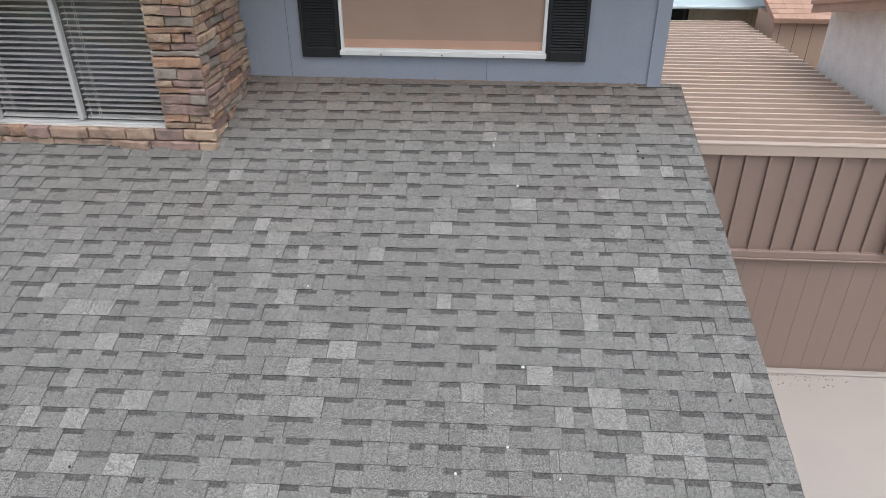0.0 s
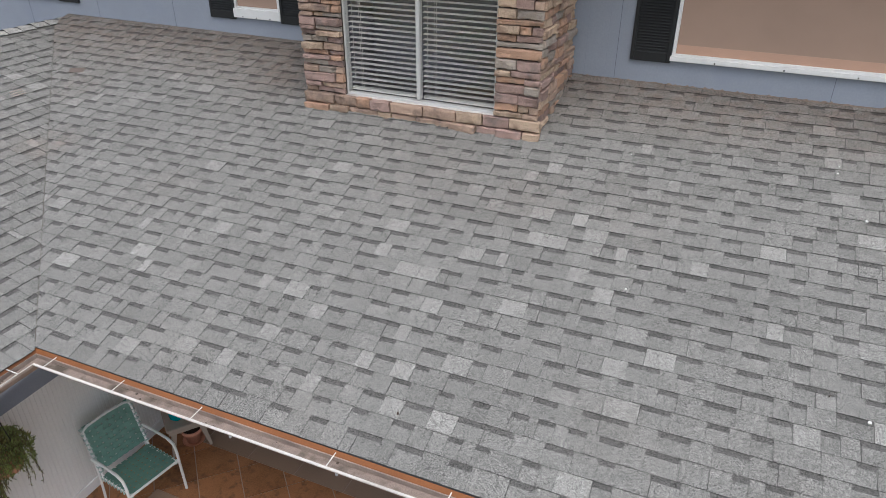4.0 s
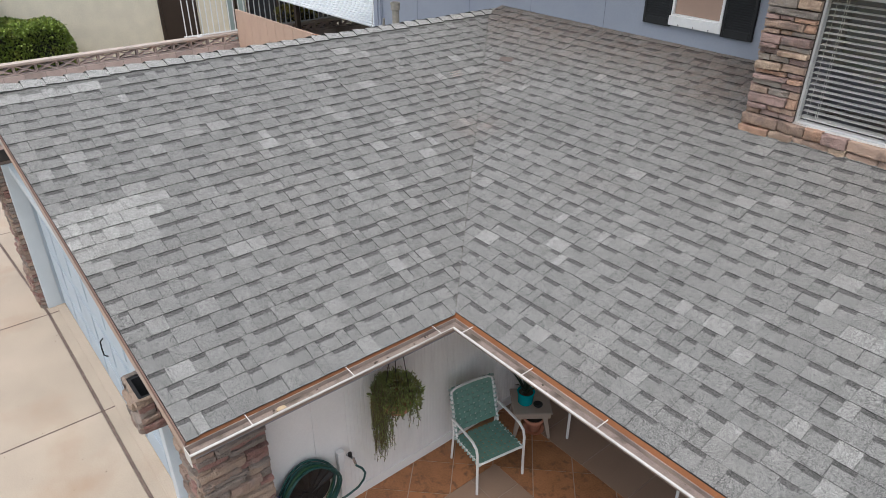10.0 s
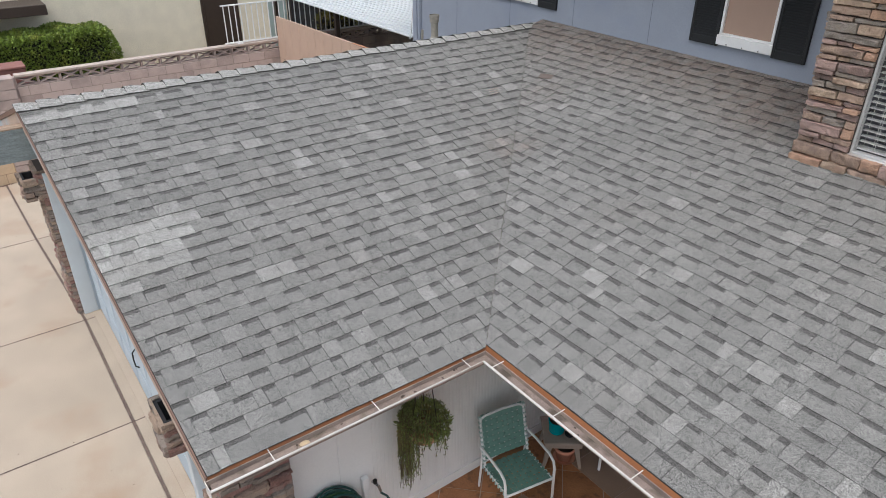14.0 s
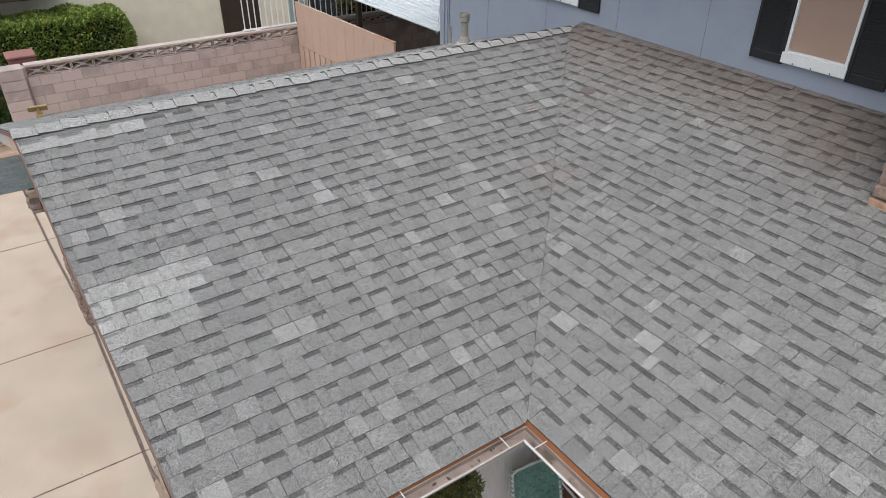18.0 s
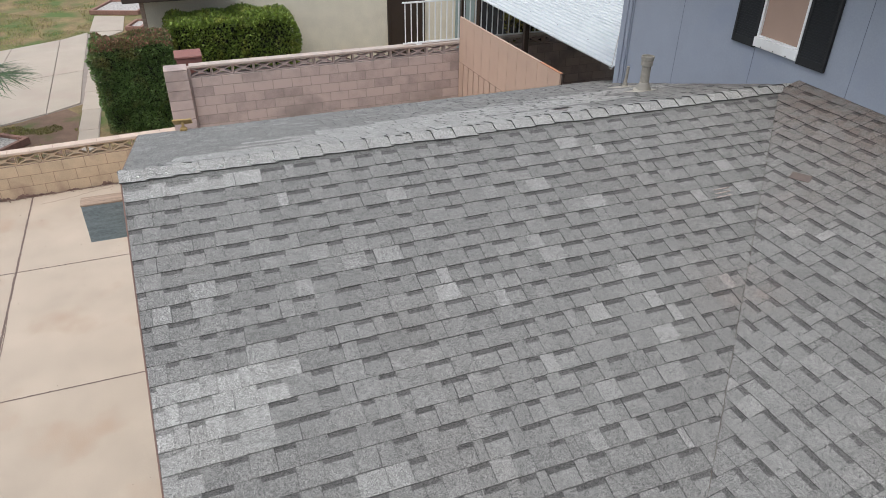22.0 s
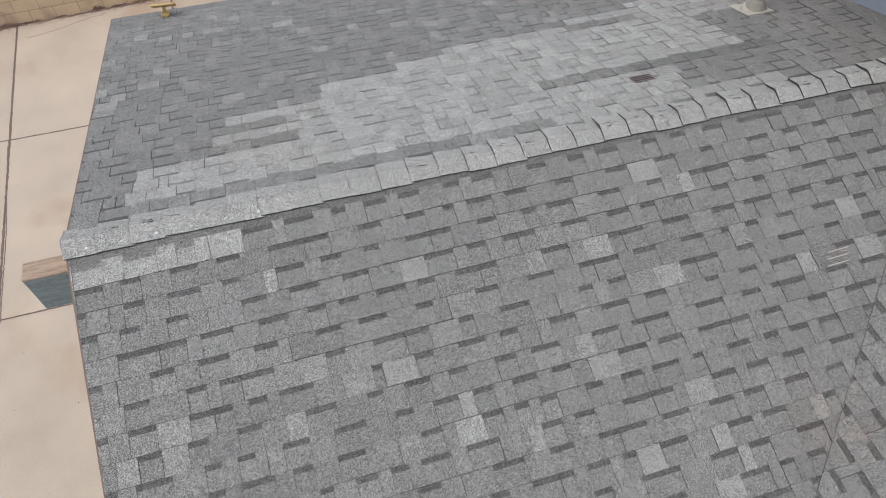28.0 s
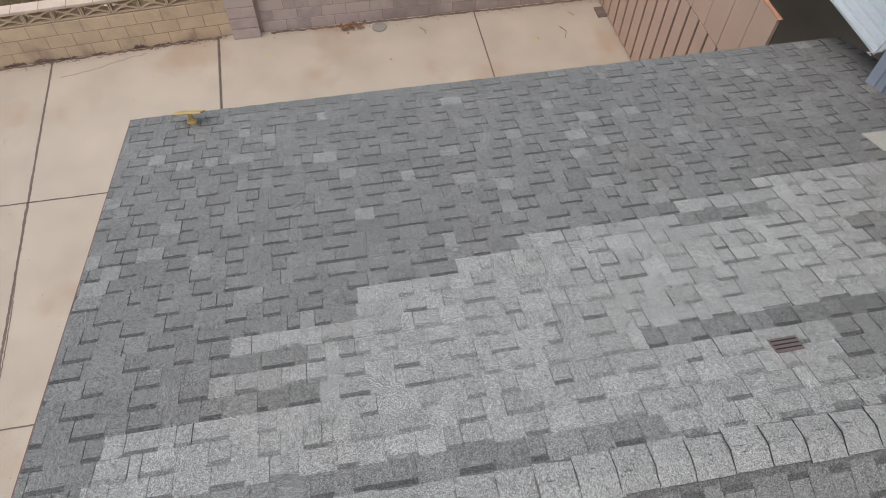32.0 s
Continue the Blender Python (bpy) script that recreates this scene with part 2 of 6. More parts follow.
def box(bm, x0, x1, y0, y1, z0, z1, bevel=0.0, m=None):
    vs = [bm.verts.new((x, y, z)) for x in (x0, x1) for y in (y0, y1) for z in (z0, z1)]
    fs = [bm.faces.new([vs[i] for i in f]) for f in ((0, 1, 3, 2), (4, 6, 7, 5), (0, 4, 5, 1), (2, 3, 7, 6), (0, 2, 6, 4), (1, 5, 7, 3))]
    if bevel:
        es = list({e for f in fs for e in f.edges})
        got = bmesh.ops.bevel(bm, geom=es, offset=bevel, segments=1, affect="EDGES")
        vs = list({v for f in got["faces"] for v in f.verts})
    if m is not None:
        bmesh.ops.transform(bm, matrix=m, verts=vs)
    return bm


def boxes(*dims, bevel=0.0):
    bm = bmesh.new()
    for d in dims:
        box(bm, *d, bevel=bevel)
    return bm


def tube(bm, path, radius, sides=8, closed=False, taper=None):
    """A round bar along a list of points."""
    pts = [Vector(p) for p in path]
    rings = []
    n = len(pts)
    side = None
    for i, p in enumerate(pts):
        a = pts[i - 1] if (i or closed) else p
        b = pts[(i + 1) % n] if (i < n - 1 or closed) else p
        d = (b - a).normalized()
        if side is None:
            side = d.orthogonal().normalized()
        side = (side - d * side.dot(d)).normalized()
        up = d.cross(side)
        r = radius * (taper(i / max(1, n - 1)) if taper else 1)
        rings.append([bm.verts.new(p + r * (math.cos(k * math.tau / sides) * side + math.sin(k * math.tau / sides) * up)) for k in range(sides)])
    for i in range(n if closed else n - 1):
        r0, r1 = rings[i], rings[(i + 1) % n]
        for k in range(sides):
            bm.faces.new((r0[k], r0[(k + 1) % sides], r1[(k + 1) % sides], r1[k]))
    if not closed:
        bm.faces.new(rings[0][::-1])
        bm.faces.new(rings[-1])
    return bm


def lathe(bm, profile, sides=20, centre=(0, 0, 0)):
    """A turned body from (radius, height) pairs."""
    rings = [[bm.verts.new((centre[0] + r * math.cos(k * math.tau / sides), centre[1] + r * math.sin(k * math.tau / sides), centre[2] + z)) for k in range(sides)] for r, z in profile]
    for a, b in zip(rings, rings[1:]):
        for k in range(sides):
            bm.faces.new((a[k], a[(k + 1) % sides], b[(k + 1) % sides], b[k]))
    bm.faces.new(rings[0][::-1])
    bm.faces.new(rings[-1])
    return bm


def cut_convex(poly, a, b, c):
    """The part of a convex polygon with a * u + b * v <= c."""
    out = []
    for i, p in enumerate(poly):
        q = poly[(i + 1) % len(poly)]
        dp, dq = a * p[0] + b * p[1] - c, a * q[0] + b * q[1] - c
        if dp <= 0:
            out.append(p)
        if (dp < 0 < dq) or (dq < 0 < dp):
            k = dp / (dp - dq)
            out.append((p[0] + k * (q[0] - p[0]), p[1] + k * (q[1] - p[1])))
    return out


def prism(verts, faces, poly, place, top, low):
    """A thin piece on a slope: poly in (along, up), top(v) and low: heights over the deck."""
    n, s = len(poly), len(verts)
    verts += [place(u, v, top(u, v)) for u, v in poly] + [place(u, v, low) for u, v in poly]
    faces.append(list(range(s, s + n)))
    for i in range(n):
        j = (i + 1) % n
        faces.append((s + i, s + n + i, s + n + j, s + j))
    return n + 1


# ---------------------------------------------------------------- roof
COS, SIN = 1 / math.hypot(1, SLOPE), SLOPE / math.hypot(1, SLOPE)
BCOS, BSIN = 1 / math.hypot(1, BSLOPE), BSLOPE / math.hypot(1, BSLOPE)


def on_main(u, v, h):
    return (u, v * COS - h * SIN, EAVE + v * SIN + h * COS)


def on_wing(u, v, h):
    return (-v * COS + h * SIN, u, EAVE + v * SIN + h * COS)


BACK_Z = RIDGE_Z + BSLOPE * (BACK_X - RIDGE_X)


def on_back(u, v, h):
    return (BACK_X + v * BCOS - h * BSIN, -u, BACK_Z + v * BSIN + h * BCOS)


TOP_MAIN, TOP_WING, TOP_BACK = 4.32 / COS, -RIDGE_X / COS, (RIDGE_X - BACK_X) / BCOS
# half-planes a * u + b * v <= c that bound each slope
CUT_MAIN = [(1, 0, RIGHT_X), (-1, 0, 4.09), (-1, -COS, -0.004), (0.018, COS, 4.262)]
CUT_WING = [(-1, -RAKE_K * COS, -RAKE0), (1, -COS, -0.004), (0, 1, TOP_WING)]
CUT_BACK = [(1, RAKE_K * BCOS, -(RAKE0 + RAKE_K * BACK_X)), (0, 1, TOP_BACK), (-1, 0, 4.8)]


def deck(name, poly, cuts, place, label):
    for c in cuts:
        poly = cut_convex(poly, *c)
    v, f = [], []
    prism(v, f, poly, place, lambda a, b: 0.0, -0.03)
    f.append(list(range(2 * len(poly) - 1, len(poly) - 1, -1)))
    return tagged(raw(name, v, f, M_FELT), label, "roof", kind="structure")


roof_main = deck("roof_main", [(-6, 0), (8, 0), (8, 6), (-6, 6)], CUT_MAIN, on_main, "lower roof slope of grey laminated asphalt shingles below the upper wall")
roof_wing = deck("roof_wing", [(-6, 0), (8, 0), (8, 6), (-6, 6)], CUT_WING, on_wing, "garage wing roof slope of grey laminated asphalt shingles")
roof_back = deck("roof_back", [(-8, 0), (8, 0), (8, 6), (-8, 6)], CUT_BACK, on_back, "far garage roof slope with lighter replaced shingles along the ridge")


def shingles(parent, place, cuts, u0, u1, top, seed, tone_at, soil_at, lights, odd=0.03, pitch=0.1415, first=0.013, head=False):
    """Courses of laminated shingles, a metre long each: a backing strip with raised teeth, and a dark band in the gaps."""
    rnd = random.Random(seed)
    courses = int((top - first) / pitch) + (0 if head else 1)
    shift = 0.0
    for i in range(courses):
        v0 = first + i * pitch - (0.02 if i == 0 else 0)
        e = pitch + (0.02 if i == 0 else 0)
        shift = (shift + 0.17 + rnd.random() * 0.28) % 1.0
        u = u0 - 1 + shift
        while u < u1:
            ua, ub = u + 0.0012, u + 0.9988
            u += 1.0
            lift, lift2, skew = 0.0052 + rnd.random() * 0.0016, rnd.random() * 0.001 - 0.0005, rnd.uniform(-0.003, 0.003)
            va = v0 + skew

            def low_top(p, q, va=va, e=e, ua=ua, lift=lift, lift2=lift2):
                return 0.001 + (lift + lift2 * (p - ua)) * max(0.0, 1 - (q - va) / (e + 0.02))

            verts, faces, tones, soils = [], [], [], []

            def add(a, b, c, d, extra, tone, taper=0.0):
                poly = [(a, c), (b, c), (b - taper, d), (a + taper, d)]
                for cc in cuts:
                    poly = cut_convex(poly, *cc) if poly else poly
                if len(poly) > 2 and abs(sum(poly[k - 1][0] * poly[k][1] - poly[k][0] * poly[k - 1][1] for k in range(len(poly)))) > 2e-5:
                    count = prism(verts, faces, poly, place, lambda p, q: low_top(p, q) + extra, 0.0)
                    # the cut edges carry no granules; darkened further to draw the shade under each butt
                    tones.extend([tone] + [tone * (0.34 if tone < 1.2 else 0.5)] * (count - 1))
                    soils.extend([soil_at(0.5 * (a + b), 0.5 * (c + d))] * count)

            drift = rnd.uniform(0.95, 1.05)
            here = [lu for lu, lv in lights if v0 <= lv < v0 + e and ua <= lu <= ub]
            if head and i == courses - 1:
                for k in range(4):
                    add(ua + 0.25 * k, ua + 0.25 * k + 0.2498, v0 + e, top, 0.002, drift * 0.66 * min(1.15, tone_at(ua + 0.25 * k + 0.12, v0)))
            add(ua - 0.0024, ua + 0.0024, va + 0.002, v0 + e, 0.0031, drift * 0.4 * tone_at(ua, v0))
            # dark line drawn for the shade under the butt of the next course
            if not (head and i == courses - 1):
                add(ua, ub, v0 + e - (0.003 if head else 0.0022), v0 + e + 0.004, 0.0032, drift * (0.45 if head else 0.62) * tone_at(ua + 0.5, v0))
            at = ua
            gap = rnd.random() < 0.5
            while at < ub - 0.03:
                w = rnd.uniform(0.085, 0.2) if gap else rnd.uniform(0.075, 0.21)
                end = min(at + w, ub)
                if ub - end < 0.05:
                    end = ub
                strip = tone_at(0.5 * (at + end), v0 + 0.5 * e) * drift
                bright = any(at <= lu < end for lu in here)
                add(at, end, va, v0 + e + 0.02, 0.0, strip * rnd.uniform(0.92, 1.02))
                if gap and bright:
                    gap = False
                if gap:
                    add(at - 0.004, end + 0.004, v0 + e - 0.036 + rnd.uniform(-0.003, 0.003), v0 + e + 0.01, 0.0006, strip * (rnd.uniform(0.43, 0.53) if strip < 1.2 or rnd.random() < 0.3 else rnd.uniform(0.58, 0.76)))
                    if rnd.random() < 0.35:
                        add(at, end, va, v0 + e - 0.036, 0.0004, strip * rnd.uniform(0.9, 1.1))
                else:
                    k = rnd.random()
                    tone = strip * ((rnd.uniform(1.2, 1.38) if strip < 1.2 else rnd.uniform(1.06, 1.16)) if bright or k < odd else rnd.uniform(0.91, 1.09))
                    add(at, end, va, v0 + e + 0.012, 0.0028, tone, rnd.uniform(-0.003, 0.006))
                if end < ub - 0.01:
                    lean = rnd.uniform(-0.002, 0.002)
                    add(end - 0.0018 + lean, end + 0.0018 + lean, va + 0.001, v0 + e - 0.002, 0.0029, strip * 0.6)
                at = end
                gap = not gap
            if faces:
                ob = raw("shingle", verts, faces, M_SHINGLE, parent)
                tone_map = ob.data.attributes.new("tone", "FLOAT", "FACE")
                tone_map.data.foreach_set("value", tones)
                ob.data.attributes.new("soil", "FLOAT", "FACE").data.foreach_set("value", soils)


# tabs of a lighter batch, as (along, up) on each slope
LIGHT_MAIN = [(3.03, 2.83), (4.11, 2.97), (6.04, 3.56), (6.20, 2.85), (6.63, 2.59), (6.26, 2.43), (4.90, 2.42), (4.53, 2.13), (6.78, 2.28), (6.46, 1.99), (3.66, 1.83), (3.81, 1.69), (3.39, 2.11), (3.54, 2.40), (5.49, 2.70), (3.33, 1.40), (4.26, 1.27), (4.15, 1.12), (2.61, 0.96), (6.04, 1.70), (6.03, 1.55), (6.90, 1.11), (5.97, 0.98), (3.12, 0.82), (5.74, 0.83), (5.97, 0.82), (6.33, 0.68), (6.58, 0.68), (6.18, 0.53), (6.65, 0.42), (4.26, 0.82), (2.77, 1.24), (2.34, 1.52), (2.79, 1.83), (3.95, 2.13), (5.34, 3.11), (4.00, 0.28), (1.72, 1.09), (0.65, 0.23), (1.98, 1.01), (-0.06, 1.35), (0.65, 1.52), (0.41, 1.44), (-0.48, 0.81), (2.24, 0.31), (2.65, 1.54), (0.13, 2.2), (2.23, 1.93), (2.18, 1.65), (2.75, 0.39), (3.15, 0.36), (4.09, 1.43), (3.23, 2.37), (3.75, 2.23), (1.45, 0.37), (1.19, 0.37), (2.43, 0.65), (3.87, 3.39)]
LIGHT_WING = [(1.31, 3.92), (1.59, 3.82), (0.92, 3.52), (0.38, 3.53), (-0.33, 3.68), (-1.25, 3.82), (1.20, 3.23), (0.65, 2.78), (0.61, 2.93), (-0.84, 3.07), (-0.59, 3.07), (-1.95, 3.07), (-2.01, 2.91), (-0.30, 2.61), (0.12, 2.48), (0.19, 1.86), (0.66, 2.18), (1.85, 2.18), (1.26, 2.47), (0.46, 1.27), (0.18, 1.28), (0.49, 1.56), (1.00, 1.53), (0.80, 1.17), (-1.70, 2.46), (-2.25, 2.93), (-0.83, 0.52), (-1.07, 0.51), (-0.14, 0.66), (-0.47, 1.29), (-1.27, 1.41), (-1.00, 1.39), (-1.68, 0.97), (-1.15, 3.21), (-1.22, 2.91), (1.12, 1.88), (1.29, 2.04)]
LIGHT_BACK = [(1.86, 1.90), (1.73, 2.37), (1.70, 0.96), (1.98, 0.99), (2.39, 1.43), (1.42, 0.53), (1.19, 0.66), (0.06, 1.64), (-0.40, 1.79), (-0.60, 1.92), (-0.26, 1.31), (-1.54, 1.00), (-2.03, 0.98), (-2.35, 1.47), (-1.36, 0.69), (-1.41, 1.30), (0.55, 1.46), (-0.65, 2.67), (-1.26, 2.81), (-1.45, 3.13), (-1.43, 2.08), (-1.75, 2.32), (0.45, 2.97), (0.30, 4.18), (-0.36, 4.21), (0.77, 0.36), (-1.43, 1.61), (2.36, 2.52), (2.08, 2.22)]


def main_tone(u, v):
    return 1.0


def main_soil(u, v):
    # dust washed down from the wall, and a stain in the valley
    wall = min(0.95, max(0.0, (v - 3.35) / 1.0))
    return wall + sum(k * math.exp(-((u - a) ** 2 + (v - b) ** 2) / r) for a, b, r, k in ((-1.9, 2.12, 0.05, 0.6), (-2.55, 3.1, 0.12, 0.35), (2.1, 2.6, 0.16, 0.2), (3.1, 2.55, 0.1, 0.2), (-0.1, 3.75, 0.25, 0.5), (2.9, 2.55, 0.2, 0.15)))


def wing_tone(u, v):
    # a light repair by the gable edge, and a light end of the top course
    for v0, v1, reach in ((2.24, 2.41, -1.33), (2.09, 2.24, -1.55), (1.94, 2.09, -1.66), (1.79, 1.94, -1.74), (1.64, 1.79, -2.1)):
        if v0 < v < v1 and u < reach:
            return 1.46
    if v > TOP_WING - 0.32 and u < -1.38:
        return 1.46
    return 1.0


def wing_soil(u, v):
    return 0.55 * math.exp(-((u - 1.85) ** 2 + (v - 2.08) ** 2) / 0.05)


def back_tone(u, v):
    # newer, lighter shingles stepped along the ridge; the old ones below are darker
    for reach, low in ((-2.5, 2.29), (-1.88, 2.45), (-1.0, 2.53), (-0.5, 2.6), (0.0, 2.76), (0.55, 2.94), (1.46, 3.2), (2.07, 3.86)):
        if u < reach:
            break
    else:
        return 1.0
    if v > 4.26 and u > -0.9:
        return 1.05
    old = v < low or (0.94 < u < 1.46 and (3.36 < v < 3.5 or 3.64 < v < 3.8)) or (u < -1.04 and 3.66 < v < 3.82 and u > -2.4) or (u < -2.1 and 3.66 < v < 4.2)
    old = old or (-2.5 < u < -1.75 and 2.62 < v < 2.78) or (u < -2.9 and v > 2.9)
    if u < -1.75 and 3.66 < v < 3.82 and u > -3.2:
        return 0.78
    return 1.0 if old else 1.55


def back_soil(u, v):
    return 0.35 * max(0.0, (-u - 2.6) / 1.8) if u < -2.6 else 0.0


def main_drift(u, v):
    """The courses climb a little towards the free end of the slope."""
    return 0.0095 * max(0.0, u - 2.0) * min(1.0, max(0.0, v) / 2.0)


def wing_drift(u, v):
    return -(0.01 + 0.008 * max(0.0, -u)) * min(1.0, max(0.0, v) / 0.5)


def drifted(place, drift):
    return lambda u, v, h: place(u, v + drift(u, v), h)


def settled(lights, drift):
    return [(u, v - drift(u, v)) for u, v in lights]


def dress_roof():
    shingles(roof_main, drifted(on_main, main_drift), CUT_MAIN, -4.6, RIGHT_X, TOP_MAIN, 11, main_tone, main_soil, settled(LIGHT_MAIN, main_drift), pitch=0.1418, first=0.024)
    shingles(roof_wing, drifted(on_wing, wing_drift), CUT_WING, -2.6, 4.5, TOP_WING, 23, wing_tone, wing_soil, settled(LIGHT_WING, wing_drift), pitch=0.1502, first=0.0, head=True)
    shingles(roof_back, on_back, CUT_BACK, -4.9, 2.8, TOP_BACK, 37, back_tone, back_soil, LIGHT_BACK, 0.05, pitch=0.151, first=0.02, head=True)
    valley_seam(roof_wing)
    rnd = random.Random(5)
    y = RAKE0 + RAKE_K * RIDGE_X - 0.02
    while y < 4.25:
        ridge_cap(y, rnd)
        y += 0.2 + rnd.uniform(-0.006, 0.006)


def ridge_cap(y, rnd):
    """One bent cap shingle: butt end lifted towards the gable, sides curling a little off the slopes."""
    lift, dx, twist = 0.024 + rnd.random() * 0.012, rnd.uniform(-0.007, 0.007), rnd.uniform(-0.012, 0.012)
    left, right = -0.116 + rnd.uniform(-0.01, 0.008), 0.1 + rnd.uniform(-0.005, 0.008)
    wide = [left, left * 0.8, left * 0.5, left * 0.2, 0.0, right * 0.25, right * 0.55, right * 0.82, right]
    n, thick = len(wide), 0.009
    curl_l, curl_r = rnd.uniform(0.0, 0.012), rnd.uniform(0.0, 0.006)
    hump = rnd.uniform(0.002, 0.007)
    rows = ((0.0, 1.0), (0.006, 0.98), (0.055, 0.85), (0.125, 0.55), (0.225, 0.2))
    verts = []
    for d, k in rows:
        for j, w in enumerate(wide):
            drop = -max(0.0, math.hypot(w, 0.012) - 0.012) * (SLOPE if w > 0 else BSLOPE)
            curl = k * k * ((curl_l if w < 0 else curl_r) * (w / (left if w < 0 else right)) ** 2)
            bow = hump * math.sin(math.pi * min(1.0, d / 0.2)) * (1 - (w / (left if w < 0 else right)) ** 2)
            verts.append((RIDGE_X + w * (1.04 - 0.1 * d) + dx + twist * d * 4 * (w < 0), y + d + rnd.uniform(-0.002, 0.002) + (0.006 * abs(w) / right if d == 0 else 0), RIDGE_Z + drop + lift * k * (1 - 0.62 * w / right if w > 0 else 1 - 0.5 * w / left) + curl + bow + 0.006))
    m = len(verts)
    verts += [(a, b, c - thick) for a, b, c in verts]
    faces = [(r * n + k, r * n + k + 1, (r + 1) * n + k + 1, (r + 1) * n + k) for r in range(4) for k in range(n - 1)]
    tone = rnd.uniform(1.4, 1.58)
    # butt strip, edges and undersides toned dark: shade between caps put into the tone
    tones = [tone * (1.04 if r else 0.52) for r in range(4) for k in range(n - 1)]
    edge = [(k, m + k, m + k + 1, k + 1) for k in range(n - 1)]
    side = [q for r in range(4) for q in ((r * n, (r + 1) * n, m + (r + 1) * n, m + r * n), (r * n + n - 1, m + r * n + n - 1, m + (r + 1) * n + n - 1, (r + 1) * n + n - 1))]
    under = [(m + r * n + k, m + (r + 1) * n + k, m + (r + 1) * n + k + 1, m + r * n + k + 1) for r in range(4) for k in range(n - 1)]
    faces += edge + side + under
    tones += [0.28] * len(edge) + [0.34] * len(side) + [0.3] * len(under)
    # cracks where the cap was bent
    for w0, d0, ln in [(rnd.uniform(-0.045, 0.015), rnd.uniform(0.03, 0.09), rnd.uniform(0.02, 0.07)) for _ in range(rnd.choice((0, 1, 1, 2)))]:
        s0 = len(verts)
        zz = RIDGE_Z + 0.0085 + lift * (1 - 3.6 * d0) + hump * 0.8 - max(0.0, abs(w0) - 0.002) * SLOPE
        verts += [(RIDGE_X + dx + w0 + a, y + d0 + b, zz + 0.001 - 0.003 * (b > 0)) for a, b in ((0, 0), (0.003, 0), (0.004, ln), (0.001, ln))]
        verts += [(a, b, c - 0.012) for a, b, c in verts[s0:s0 + 4]]
        faces += [(s0, s0 + 1, s0 + 2, s0 + 3)] + [(s0 + i, s0 + 4 + i, s0 + 4 + (i + 1) % 4, s0 + (i + 1) % 4) for i in range(4)]
        tones += [0.5] * 5
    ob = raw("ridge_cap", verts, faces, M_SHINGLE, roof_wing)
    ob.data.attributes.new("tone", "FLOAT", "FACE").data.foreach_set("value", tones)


def valley_seam(parent):
    """The cut edge of the wing shingles where they lap over the main slope: a dark bar that includes its shade line."""
    rnd = random.Random(77)
    n = 60
    verts = []
    for k in range(n + 1):
        x = -0.03 + (RIDGE_X + 0.06) * k / n
        z = EAVE - SLOPE * x
        j = rnd.uniform(-0.0015, 0.0015)
        verts += [(x + d + j, -x + d + j, z + h) for d, h in ((-0.0017, 0.003), (-0.0017, 0.0095), (0.0017, 0.0095), (0.0017, 0.003))]
    faces = [(4 * k + a, 4 * k + a + 1, 4 * k + a + 5, 4 * k + a + 4) for k in range(n) for a in range(3)]
    raw("cut_edge", verts, faces, mat("cut_edge_shade", (0.085, 0.072, 0.06), 0.9, 0.3, 9), parent, "dark bar for the cut shingle edge and its shade along the valley")


def sloped_bar(name, p0, p1, across, down, material, parent=None, label=""):
    """A straight bar from p0 to p1 with the given cross vectors."""
    p0, p1, a, d = Vector(p0), Vector(p1), Vector(across), Vector(down)
    v = [p + s for p in (p0, p1) for s in (Vector(), a, a + d, d)]
    f = [(0, 3, 2, 1), (4, 5, 6, 7), (0, 1, 5, 4), (1, 2, 6, 5), (2, 3, 7, 6), (3, 0, 4, 7)]
    return raw(name, v, f, material, parent, label)


def rake_y(x):
    return RAKE0 + RAKE_K * x


# gable edge: metal drip edge over a painted barge board, on both slopes
M_BARGE = mat("peeling_tan_barge_paint", (0.45, 0.34, 0.27), 0.8, 0.12, 4, 60, 0.2, second=(0.36, 0.42, 0.48), wear=0.55, wear_scale=1.3)
gable = thing("gable_trim", "rust-brown metal edging over grey-blue barge boards of the garage gable", "roof trim", kind="structure")
for xa, za, xb, zb in ((0.02, EAVE - 0.006, RIDGE_X, RIDGE_Z), (RIDGE_X, RIDGE_Z, BACK_X - 0.02, BACK_Z - 0.006)):
    pa, pb = (xa, rake_y(xa) - 0.004, za - 0.002), (xb, rake_y(xb) - 0.004, zb - 0.002)
    sloped_bar("drip_edge", pa, pb, (0, -0.009, 0), (0, 0, -0.045), M_RUST, gable, "rust-brown metal drip edge")
    pa, pb = (xa, rake_y(xa), za - 0.047), (xb, rake_y(xb), zb - 0.047)
    sloped_bar("barge_board", pa, pb, (0, 0.03, 0), (0, 0, -0.15), M_BARGE, gable)

